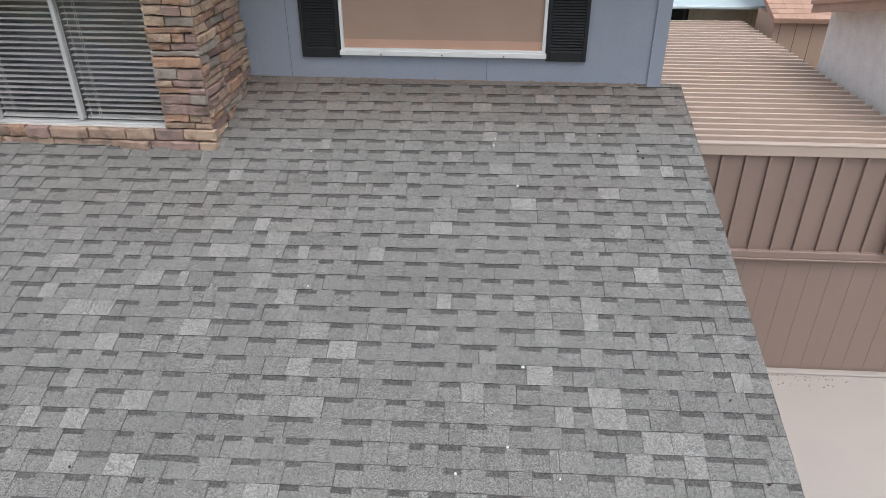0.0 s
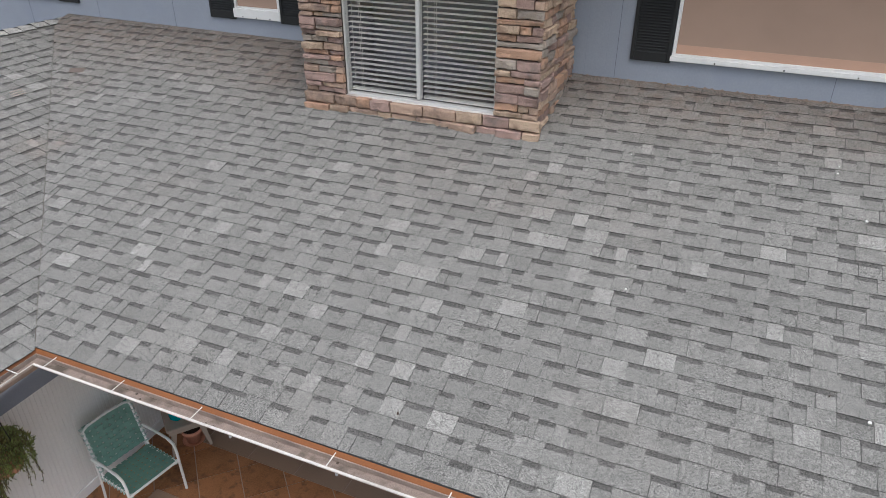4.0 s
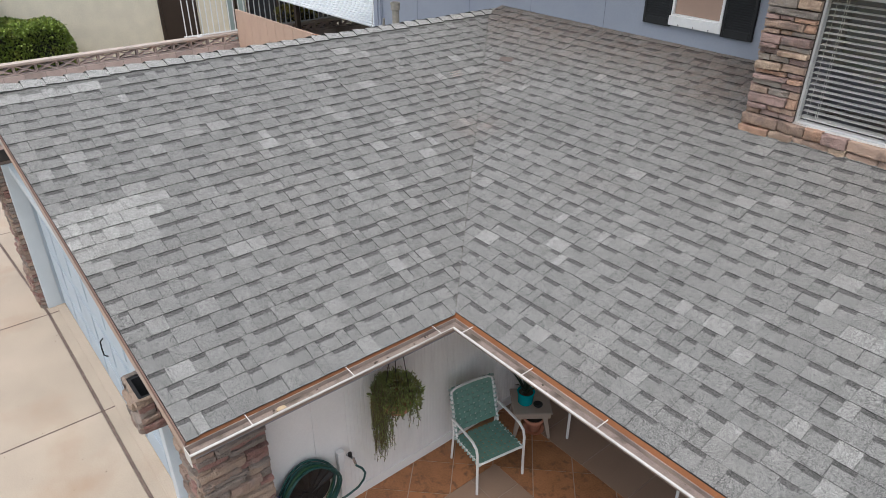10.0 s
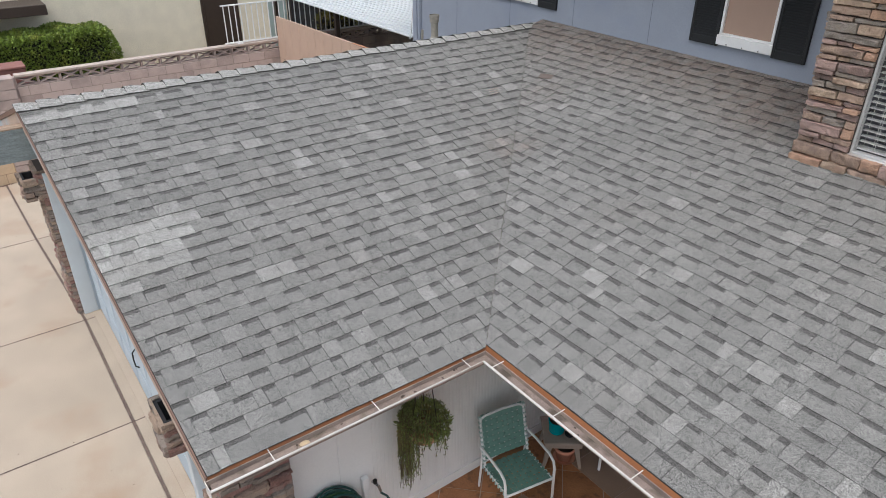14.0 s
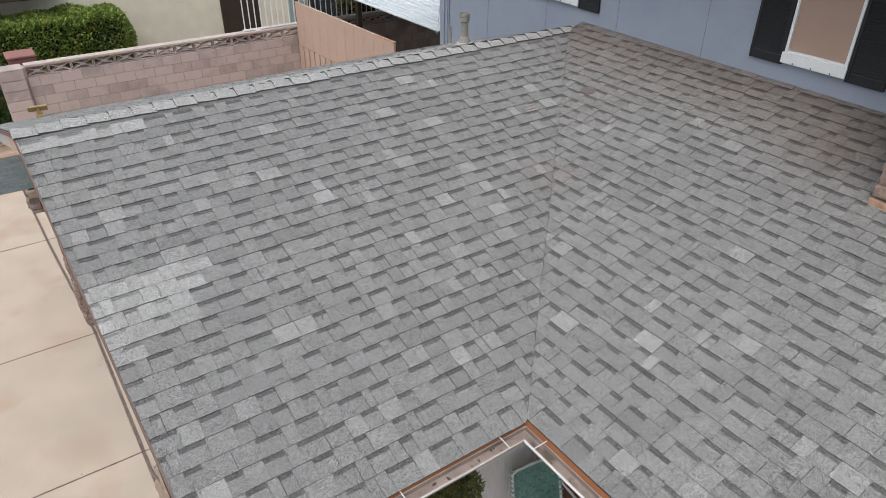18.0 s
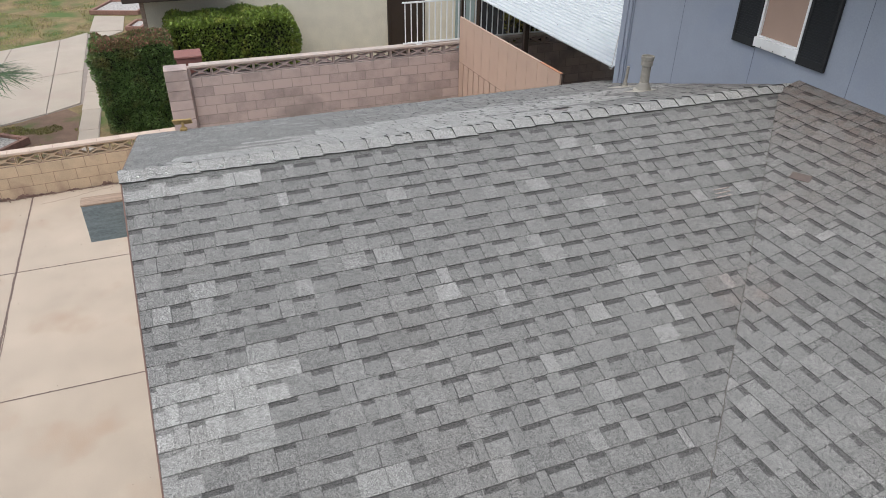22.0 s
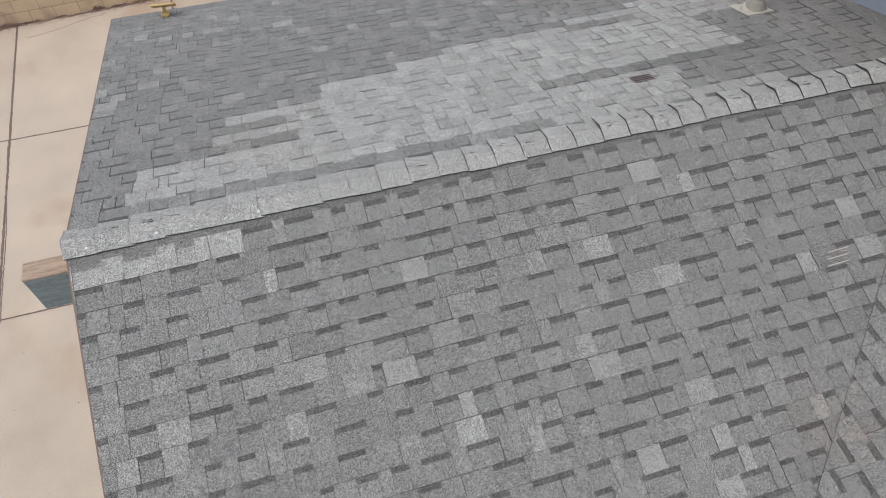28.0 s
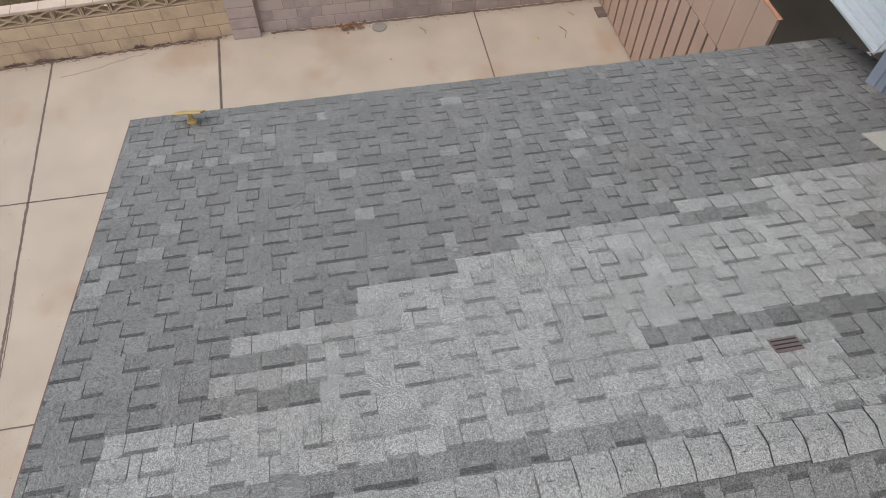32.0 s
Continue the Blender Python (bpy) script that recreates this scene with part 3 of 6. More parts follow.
# eave: drip edge, fascia, gutter with hangers
eave_trim = thing("eave_trim", "orange-brown metal drip edge and grey fascia under the shingle edge", "roof trim", kind="structure")
for nm, pa, pb, across, down, m_ in (
    ("drip_edge", (RIGHT_X, 0.0, EAVE - 0.004), (0.0, 0.0, EAVE - 0.004), (0, -0.017, -0.032), (0, 0, -0.006), M_ORANGE),
    ("drip_edge", (0.0, 0.0, EAVE - 0.004), (0.0, RAKE0, EAVE - 0.004), (0.017, 0, -0.032), (0, 0, -0.006), M_ORANGE),
    ("fascia", (RIGHT_X, 0.03, EAVE - 0.03), (-0.03, 0.03, EAVE - 0.03), (0, -0.022, 0), (0, 0, -0.17), M_BLUE),
    ("fascia", (-0.03, 0.008, EAVE - 0.03), (-0.03, RAKE0, EAVE - 0.03), (0.022, 0, 0), (0, 0, -0.17), M_BLUE),
):
    sloped_bar(nm, pa, pb, across, down, m_, eave_trim)

M_LITTER = mat("dark_leaf_litter", (0.06, 0.045, 0.035), 0.95, 0.4, 20, spread=0.9)
M_BUFFSTONE = mat("pale_tan_stone", (0.5, 0.38, 0.24), 0.9, 0.1, 20)
gutter = thing("gutter", "weathered white rain gutter with silt along the inner eaves", "gutter")
PROFILE = [(0.022, -0.012), (0.022, -0.105), (0.06, -0.108), (0.085, -0.08), (0.122, -0.026), (0.13, -0.022), (0.13, -0.002), (0.116, -0.002), (0.116, -0.024), (0.08, -0.074), (0.055, -0.1), (0.03, -0.095), (0.03, -0.012)]


def gutter_run(along):
    v = []
    for d, z in PROFILE:
        (xa, ya), (xb, yb) = ([(RIGHT_X - 0.02, -d), (d, -d)], [(d, -d), (d, RAKE0 - 0.02)])[along]
        v += [(xa, ya, EAVE - 0.02 + z), (xb, yb, EAVE - 0.02 + z)]
    n = len(PROFILE)
    f = [(2 * k, 2 * k + 1, 2 * ((k + 1) % n) + 1, 2 * ((k + 1) % n)) for k in range(n)]
    f += [[2 * k for k in range(n)][::-1], [2 * k + 1 for k in range(n)]]
    raw("trough", v, f, M_TROUGH, gutter)


gutter_run(0)
part("lip", tube(bmesh.new(), [(RIGHT_X - 0.02, -0.127, EAVE - 0.028), (0.127, -0.127, EAVE - 0.028), (0.127, RAKE0 - 0.02, EAVE - 0.028)], 0.009, 8), M_GUTTER, gutter, "rolled white front lip")
gutter_run(1)
raw("silt", [(RIGHT_X - 0.03, -0.031, EAVE - 0.066), (0.031, -0.031, EAVE - 0.066), (0.105, -0.105, EAVE - 0.062), (RIGHT_X - 0.03, -0.105, EAVE - 0.062), (0.031, RAKE0, EAVE - 0.066), (0.105, RAKE0, EAVE - 0.062)],
    [(0, 1, 2, 3), (1, 4, 5, 2)], M_SILT, gutter, "grey-brown silt and leaf litter")
for x in (0.22, 0.88, 1.57, 2.61, 3.39, 4.12, 4.86, 5.6, 6.3):
    sloped_bar("hanger", (x, -0.0, EAVE - 0.016), (x, -0.128, EAVE - 0.02), (0.007, 0, 0), (0, 0, -0.004), M_GUTTER, gutter)
for y in (-0.25, -1.06, -1.85):
    sloped_bar("hanger", (0.0, y, EAVE - 0.016), (0.128, y, EAVE - 0.02), (0, -0.007, 0), (0, 0, -0.004), M_GUTTER, gutter)
rg = random.Random(31)
for k in range(46):
    d_ = rg.uniform(0.04, 0.1)
    along = rg.uniform(0.1, 6.8) if k % 3 else rg.uniform(0.1, 2.1)
    x, y = (along, -d_) if k % 3 else (d_, -along)
    r = rg.uniform(0.004, 0.013)
    ob = part("litter", lathe(bmesh.new(), [(r * 0.6, -0.002), (r, r * 0.3), (r * 0.5, r * 0.6)], 6), M_LITTER, gutter)
    ob.matrix_local = pose(x, y, EAVE - 0.064, rg.uniform(-15, 15), rg.uniform(-15, 15), rg.uniform(0, 180)) @ Matrix.Diagonal((rg.uniform(0.7, 2.2), 1, 1, 1))
pebble = thing("pebble", "pale tan stone lying in the gutter silt", "stone", pose(0.07, -1.62, EAVE - 0.066))
part("body", lathe(bmesh.new(), [(0.018, 0), (0.026, 0.009), (0.022, 0.018), (0.008, 0.023)], 10), M_BUFFSTONE, pebble, smooth=True).matrix_local = Matrix.Diagonal((1, 1.5, 1, 1))
sloped_bar("end_cap", (0.022, RAKE0 - 0.02, EAVE - 0.026), (0.13, RAKE0 - 0.02, EAVE - 0.026), (0, -0.004, 0), (0, 0, -0.1), M_GUTTER, gutter)

# ---------------------------------------------------------------- ground
ground = tagged(raw("ground", [(-400, -400, -0.03), (400, -400, -0.03), (400, 400, -0.03), (-400, 400, -0.03)], [(0, 1, 2, 3)],
                    mat("dry_lawn", (0.2, 0.148, 0.07), 0.95, 0.5, 1.5, 22, 0.6, second=(0.09, 0.13, 0.03), wear=0.6, wear_scale=0.9)),
                "dry patchy lawn and bare earth of the gardens", "ground", kind="structure")
drive = tagged(raw("driveway", [(-13.3, -9, -0.012), (2, -9, -0.012), (2, 8.7, -0.012), (-13.3, 8.7, -0.012)], [(0, 1, 2, 3)], M_MORTAR), "dark earth-filled joints between the driveway slabs", "driveway", kind="structure")
CRACK = [(-12.55, -4.9), (-12.62, -4.5), (-12.69, -4.27), (-12.83, -3.9), (-12.9, -3.6)]
XS, YS = [-13.3, -10.02, -6.74, -4.06, -1.0, 2.0], [-9.0, -7.4, -4.95, -2.4, 1.85, 5.2, 8.7]


def joint_y(y, x):
    """The joints across the drive run a little askew."""
    if y == -4.95:
        return -4.77 + 0.0235 * x
    if y == -2.4:
        return -2.47 if x < -12 else (-2.36 if x < -9 else -2.2)
    return y


for xa, xb in zip(XS, XS[1:]):
    for ya, yb in zip(YS, YS[1:]):
        ga, gb = (0.02 if c == -2.4 else 0.011 for c in (ya, yb))
        corner = [(xa + 0.009, joint_y(ya, xa) + ga), (xb - 0.009, joint_y(ya, xb) + ga), (xb - 0.009, joint_y(yb, xb) - gb), (xa + 0.009, joint_y(yb, xa) - gb)]
        v = [(x, y, z) for z in (-0.1, -0.004) for x, y in corner]
        mx, my = sum(c[0] for c in corner) / 4, sum(c[1] for c in corner) / 4
        v += [(x + 0.004 * math.copysign(1, mx - x), y + 0.004 * math.copysign(1, my - y), 0.0) for x, y in corner]
        raw("slab", v, [(8, 9, 10, 11)] + [(k + 4 * r, (k + 1) % 4 + 4 * r, (k + 1) % 4 + 4 * r + 4, k + 4 * r + 4) for r in (0, 1) for k in range(4)], M_CONCRETE, drive)


def ribbon(name, pts, width, material, parent, seed=1, z=0.002, step=0.06, wander=0.004):
    """A ragged thin strip lying on the ground along a line: joint filler or a crack."""
    rnd = random.Random(seed)
    v, f = [], []
    for (xa, ya), (xb, yb) in zip(pts, pts[1:]):
        ln = math.hypot(xb - xa, yb - ya)
        n = max(2, int(ln / step))
        nx, ny = -(yb - ya) / ln, (xb - xa) / ln
        for k in range(n + 1):
            t = k / n
            c, w = rnd.uniform(-wander, wander), width * rnd.uniform(0.55, 1.0)
            x, y = xa + (xb - xa) * t, ya + (yb - ya) * t
            v += [(x + nx * (c - w), y + ny * (c - w), z), (x + nx * (c + w), y + ny * (c + w), z)]
            if k:
                i = len(v)
                f.append((i - 4, i - 3, i - 1, i - 2))
    return raw(name, v, f, material, parent)


M_FILLER = mat("brown_joint_filler", (0.16, 0.115, 0.095), 0.95, 0.35, 12, 120, 0.5)
ribbon("joint_filler", [(-10.02, -2.36), (-6.74, -2.2), (2.0, -2.2)], 0.019, M_FILLER, drive, 2, step=0.035)
ribbon("joint_filler", [(-13.2, -2.465), (-10.02, -2.36)], 0.019, M_FILLER, drive, 3, step=0.035)
ribbon("joint_filler", [(-13.2, joint_y(-4.95, -13.2)), (2.0, joint_y(-4.95, 2.0))], 0.02, M_FILLER, drive, 11, step=0.035, wander=0.005)
ribbon("joint_filler", [(-9.9, joint_y(-4.95, -9.9) - 0.02), (-8.2, joint_y(-4.95, -8.2) + 0.035), (-6.7, joint_y(-4.95, -6.7) + 0.03)], 0.008, M_FILLER, drive, 12, z=0.003, step=0.03, wander=0.006)
for k, yy in enumerate((YS[1], YS[4], YS[5])):
    ribbon("joint_filler", [(-13.2, yy), (2.0, yy)], 0.012, M_FILLER, drive, 13 + k)
for k, xx in enumerate(XS[1:-1]):
    ribbon("joint_filler", [(xx, -9.0), (xx, 8.6)], 0.011, M_FILLER, drive, 20 + k, step=0.04)
M_WALLDIRT = mat("brown_wall_foot_dirt", (0.17, 0.105, 0.082), 0.95, 0.4, 9, 90, 0.6)
ribbon("wall_foot_dirt", [(-13.08, -1.6), (-13.08, 4.0)], 0.03, M_WALLDIRT, drive, 41, z=0.003, step=0.05, wander=0.015)
ribbon("wall_foot_dirt", [(-12.66, -9.4), (-13.1, -2.4)], 0.026, M_WALLDIRT, drive, 42, z=0.003, step=0.05, wander=0.02)
M_CRACK = mat("faint_crack_stain", (0.27, 0.22, 0.18), 0.9, 0.2, 9)
ribbon("crack", CRACK, 0.012, M_CRACK, drive, 31, wander=0.02)

# ---------------------------------------------------------------- upper storey
WALL_L, WALL_R = -7.5, 6.87
M_UPPER = mat("grey_upper_roofing", (0.2, 0.195, 0.185), 0.92, 0.2, 7, 200, 0.3)
upper = thing("upper_wall", "blue-grey painted panel siding of the upper storey", "wall", UP, kind="structure")

M_GROOVE = mat("groove_shade_blue", (0.258, 0.284, 0.336), 0.8, 0.1, 4)


def siding():
    """Wall panels a good metre wide, with narrow joints, and openings through them for the windows."""
    bm = bmesh.new()
    holes = [(3.86, 5.79), (-1.19, -0.54), (-4.81, -4.185)]
    edges = sorted([WALL_L, WALL_R] + [a for h in holes for a in h])
    for a, b in zip(edges, edges[1:]):
        if any(abs(a - h[0]) < 1e-6 for h in holes):
            box(bm, a, b, 0, 0.12, 2.4, 4.27)
            box(bm, a, b, 0, 0.12, 5.5, 5.72)
        else:
            box(bm, a, b, 0, 0.12, 2.4, 5.72)
    return bm


part("siding", siding(), M_BLUE, upper)
for x in (-6.18, -4.82, -3.49, -2.18, 0.2, 3.35, 5.25):
    part("panel_joint", boxes((x - 0.002, x + 0.002, -0.0025, 0.0, 2.6, 4.26 if any(a < x < b for a, b in ((3.86, 5.79), (-4.9, -4.185))) else 5.72)), mat("dark_joint", (0.12, 0.13, 0.17), 0.9) if x == -6.18 else bpy.data.materials["dark_joint"], upper)
# faint vertical grooves beyond the bay: thin strips with the groove's shade in their colour
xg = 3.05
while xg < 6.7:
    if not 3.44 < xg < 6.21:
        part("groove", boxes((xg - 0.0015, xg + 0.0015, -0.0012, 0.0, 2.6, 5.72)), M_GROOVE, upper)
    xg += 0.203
# earth and old sealant splashed along the foot of the wall
rw = random.Random(77)
for xa, xb in ((RIDGE_X + 0.1, 0.62), (2.85, WALL_R - 0.15)):
    n = int((xb - xa) / 0.022)
    low = [(xa + (xb - xa) * k / n, -0.011, 4.0) for k in range(n + 1)]
    top = [(x, -0.011, 4.032 + rw.random() ** 2 * 0.022) for x, _, _ in low]
    raw("splashed_earth", low + top, [(k, k + 1, n + 2 + k, n + 1 + k) for k in range(n)], mat("splashed_brown_earth", (0.24, 0.185, 0.145), 0.95, 0.5, 25, 120, 0.5), upper, "ragged line of earth and sealant")
part("corner_board", boxes((WALL_R - 0.11, WALL_R + 0.02, -0.02, 0.0, 3.9, 5.72), bevel=0.003), M_BLUE, upper)
part("corner_board", boxes((WALL_L - 0.02, WALL_L + 0.1, -0.02, 0.0, 2.4, 5.72), bevel=0.003), M_BLUE, upper)
part("flashing", boxes((RIDGE_X, WALL_R, -0.009, -0.001, 3.98, 4.035)), mat("dusty_wall_flashing", (0.15, 0.125, 0.105), 0.8, 0.2, 12), upper)
for x, r in ((WALL_L + 0.2, 0.014), (WALL_L + 0.245, 0.009)):
    part("conduit", tube(bmesh.new(), [(x, -0.018, 2.85), (x, -0.018, 5.7)], r, 8), M_BLUE, upper, "thin painted conduit")
# unseen sides and roof, added: overhang shades the wall, short right side lets light past
part("side_wall", boxes((WALL_R - 0.12, WALL_R, 0.12, 1.2, 0, 5.72), (0, WALL_R, 1.2, 1.32, 0, 5.72), (WALL_L, WALL_L + 0.12, 0.12, 8, 0, 5.72), (WALL_L, 0.12, 8, 8.12, 0, 5.72), (0, 0.12, 1.32, 8, 0, 5.72)), M_BLUE, upper)
part("upper_roof", boxes((WALL_L - 0.5, WALL_R + 0.4, -0.6, 1.7, 5.72, 5.9), (WALL_L - 0.5, 0.5, 1.7, 8.6, 5.72, 5.9), bevel=0.01), M_UPPER, upper)


M_HEM = mat("peach_screen_hem", (0.52, 0.33, 0.24), 0.85, 0.08, 3, 400, 0.1)


def window(x0, x1, z0, z1, label, flap=0.05):
    w = thing("window", label, "window", UP @ pose((x0 + x1) / 2, 0, z0), group="upper storey windows", kind="structure")
    h, b = (x1 - x0) / 2, z1 - z0
    part("frame", boxes((-h, -h + 0.03, -0.03, 0.06, flap, b), (h - 0.03, h, -0.03, 0.06, flap, b), (-h + 0.03, h - 0.03, -0.03, 0.06, b - 0.04, b), (-h + 0.03, h - 0.03, -0.03, 0.06, flap, flap + 0.02), bevel=0.002), M_WHITE, w)
    sill = part("sill", boxes((-h - 0.012, h + 0.012, -0.05, 0.06, 0.005, flap), bevel=0.004), M_WHITE, w)
    screen = part("sun_screen", boxes((-h + 0.03, h - 0.03, 0.0, 0.012, flap + 0.02, b - 0.04)), M_SCREEN, w, "tan woven sun screen")
    if flap < 0.06:
        part("screen_hem", boxes((-h + 0.03, h - 0.03, -0.004, 0.0, 0.07, 0.15)), M_HEM, screen, "lighter peach hem of the screen")
    for k in range(3):
        part("screw", boxes((-h * 0.6 + k * 0.6 * h - 0.006, -h * 0.6 + k * 0.6 * h + 0.006, -0.058, -0.055, 0.015, 0.027)), M_BLACK, sill)
    for s in (-1, 1):
        x = s * (h + 0.005 + 0.188)
        sh = thing("shutter", "black louvred shutter fixed beside the upper window", "shutter", UP @ pose((x0 + x1) / 2 + x, -0.001, z0 - 0.02), group="window shutters")
        part("stile", boxes((-0.186, -0.15, -0.035, 0, 0, b + 0.05), bevel=0.004), M_BLACK, sh)
        part("stile", boxes((0.15, 0.186, -0.035, 0, 0, b + 0.05), bevel=0.004), M_BLACK, sh)
        part("rail", boxes((-0.15, 0.15, -0.033, 0, 0, 0.085), bevel=0.004), M_BLACK, sh)
        part("rail", boxes((-0.15, 0.15, -0.033, 0, b - 0.03, b + 0.05), bevel=0.004), M_BLACK, sh)
        part("back", boxes((-0.15, 0.15, -0.006, 0, 0.085, b - 0.03)), M_BLACK, sh)
        z = 0.095
        while z < min(b - 0.05, 0.75):
            bm = box(bmesh.new(), -0.15, 0.15, -0.015, 0.015, -0.003, 0.003)
            bmesh.ops.transform(bm, matrix=pose(0, -0.02, z, 48), verts=bm.verts)
            part("louvre", bm, M_BLACK, sh)
            z += 0.026
    return w


window(3.86, 5.79, 4.26, 5.5, "white-framed wide window with a tan sun screen on the blue-grey wall")
window(-1.19, -0.54, 4.26, 5.5, "narrow white-framed window with a tan sun screen beside the stone bay", flap=0.11)
window(-4.81, -4.185, 4.26, 5.5, "narrow white-framed window with a tan sun screen over the ridge end", flap=0.11)

# ---------------------------------------------------------------- more materials
STONES = [mat("ledge_stone_" + n, c, 0.92, 0.42, 11, 85, 2.2, second=s_, wear=0.35, wear_scale=9, spread=0.7) for n, c, s_ in (
    ("buff", (0.42, 0.315, 0.23), (0.35, 0.24, 0.175)), ("grey", (0.29, 0.25, 0.215), (0.36, 0.295, 0.235)), ("rose", (0.31, 0.215, 0.185), (0.26, 0.2, 0.18)), ("brown", (0.35, 0.25, 0.19), (0.26, 0.19, 0.155)), ("rust", (0.38, 0.24, 0.165), (0.3, 0.22, 0.17)))]
PIERSTONES = [mat("pier_stone_" + n, c, 0.92, 0.45, 12, 80, 2.2, second=(0.3, 0.25, 0.215), wear=0.3, wear_scale=9, spread=0.7) for n, c in (("grey", (0.21, 0.175, 0.15)), ("brown", (0.235, 0.17, 0.135)), ("rose", (0.225, 0.13, 0.11)), ("tan", (0.28, 0.21, 0.16)))]
# near-black for hollows and unlit insides, whose shade sits in this colour
M_DARK = mat("unlit_black", (0.02, 0.02, 0.022), 0.9)
M_SLAT = mat("white_blind_slat", (0.66, 0.655, 0.63), 0.5, 0.04, 8, 80, 0.02)
M_GARAGE = mat("pale_blue_garage_door", (0.43, 0.5, 0.56), 0.6, 0.05, 2, 60, 0.06, second=(0.36, 0.43, 0.5), wear=0.2)
M_BEAD = mat("white_beadboard", (0.82, 0.81, 0.79), 0.6, 0.04, 3, 60, 0.05)
M_TERRA = mat("terracotta_tile", (0.29, 0.13, 0.055), 0.55, 0.35, 5, 60, 0.15, second=(0.16, 0.08, 0.042), wear=0.28, wear_scale=12, spread=0.5)
M_GREYTILE = mat("grey_tan_tile", (0.28, 0.19, 0.135), 0.55, 0.1, 3, 60, 0.1, spread=0.3)
M_GROUT = mat("pale_grout", (0.4, 0.31, 0.25), 0.9)
M_WEB = mat("green_vinyl_webbing", (0.14, 0.26, 0.215), 0.55, 0.1, 10, 80, 0.08)
M_WEB2 = mat("pale_green_webbing_edge", (0.4, 0.5, 0.47), 0.55, 0.1, 10, 80, 0.05)
M_TEAL = mat("turquoise_glaze", (0.0, 0.3, 0.34), 0.25, 0.06, 5, 60, 0.02)
M_CLAY = mat("clay_pot", (0.52, 0.24, 0.155), 0.8, 0.15, 6, 60, 0.15)
M_RESIN = mat("beige_resin", (0.33, 0.27, 0.22), 0.5, 0.05, 6, 60, 0.03)
M_STEEL = mat("dark_metal_bowl", (0.05, 0.05, 0.05), 0.3, 0.1, metal=0.8)
M_CHROME = mat("chromed_brass", (0.5, 0.5, 0.5), 0.25, 0.05, metal=1.0)
M_HOSE = mat("green_rubber_hose", (0.012, 0.06, 0.055), 0.4, 0.15, 12, 60, 0.03)
M_HOSE2 = mat("striped_green_hose", (0.03, 0.075, 0.03), 0.4, 0.15, 12, 60, 0.03)
M_IRON = mat("black_cast_iron", (0.022, 0.02, 0.019), 0.6, 0.2, 15, 70, 0.3, metal=0.4)
M_PURPLE = mat("purple_nozzle_plastic", (0.03, 0.03, 0.12), 0.4)
M_PVC = mat("grey_vent_pipe", (0.25, 0.235, 0.2), 0.6, 0.1, 8, 60, 0.1, second=(0.34, 0.31, 0.26), wear=0.35, wear_scale=14)
M_SEAL = mat("cream_sealant", (0.4, 0.37, 0.31), 0.8, 0.12, 10, 60, 0.3)
M_YELLOW = mat("yellow_painted_wood", (0.5, 0.35, 0.14), 0.7, 0.15, 10, 80, 0.1)
M_WHITEMETAL = mat("white_ribbed_metal", (0.53, 0.555, 0.56), 0.4, 0.07, 2, 40, 0.03, second=(0.55, 0.58, 0.58), wear=0.2)
M_RED = mat("red_brown_tin", (0.25, 0.11, 0.09), 0.6, 0.08)
M_DOOR = mat("dark_brown_door", (0.045, 0.03, 0.022), 0.5, 0.1)
M_SAGE = mat("sage_panel", (0.3, 0.36, 0.34), 0.7, 0.05)
M_PINKROOF = mat("salmon_shingle", (0.42, 0.27, 0.2), 0.9, 0.15, 5, 120, 0.3, spread=0.4)
M_DIRTLEAF = mat("dry_leaf", (0.05, 0.035, 0.025), 0.9)
M_GRAVEL = mat("white_gravel", (0.4, 0.375, 0.345), 0.9, 0.7, 14, 120, 0.8)
M_DROP = mat("bird_lime", (0.6, 0.6, 0.57), 0.8)


def leaf_mat(name, a, b):
    m = mat(name, a, 0.5, 0.25, 3, 40, 0.0, second=b, wear=0.3, wear_scale=2.5)
    n, l = m.node_tree.nodes, m.node_tree.links
    geo, mr = n.new("ShaderNodeNewGeometry"), n.new("ShaderNodeMapRange")
    mr.inputs["To Min"].default_value, mr.inputs["To Max"].default_value = 0.45, 1.6
    l.new(geo.outputs["Random Per Island"], mr.inputs["Value"])
    sc = n.new("ShaderNodeVectorMath")
    sc.operation = "SCALE"
    bsdf = n["Principled BSDF"]
    link = bsdf.inputs["Base Color"].links[0]
    src = link.from_socket
    l.new(src, sc.inputs[0])
    l.new(mr.outputs[0], sc.inputs["Scale"])
    l.new(sc.outputs[0], bsdf.inputs["Base Color"])
    return m


M_LEAF = leaf_mat("bright_hedge_leaf", (0.15, 0.205, 0.03), (0.27, 0.28, 0.05))
M_CYPRESS = leaf_mat("dark_cypress_leaf", (0.125, 0.195, 0.055), (0.19, 0.18, 0.06))
M_TRAIL = leaf_mat("olive_trailing_leaf", (0.17, 0.205, 0.05), (0.25, 0.2, 0.065))
M_AGAVE = leaf_mat("dark_agave_leaf", (0.02, 0.04, 0.022), (0.03, 0.05, 0.03))
M_DRYTOP = leaf_mat("dry_clipped_twig", (0.27, 0.14, 0.09), (0.16, 0.1, 0.05))
M_PALM = leaf_mat("dark_palm_leaf", (0.045, 0.08, 0.025), (0.07, 0.09, 0.03))
M_WOODY = mat("woody_stem", (0.08, 0.05, 0.03), 0.9)


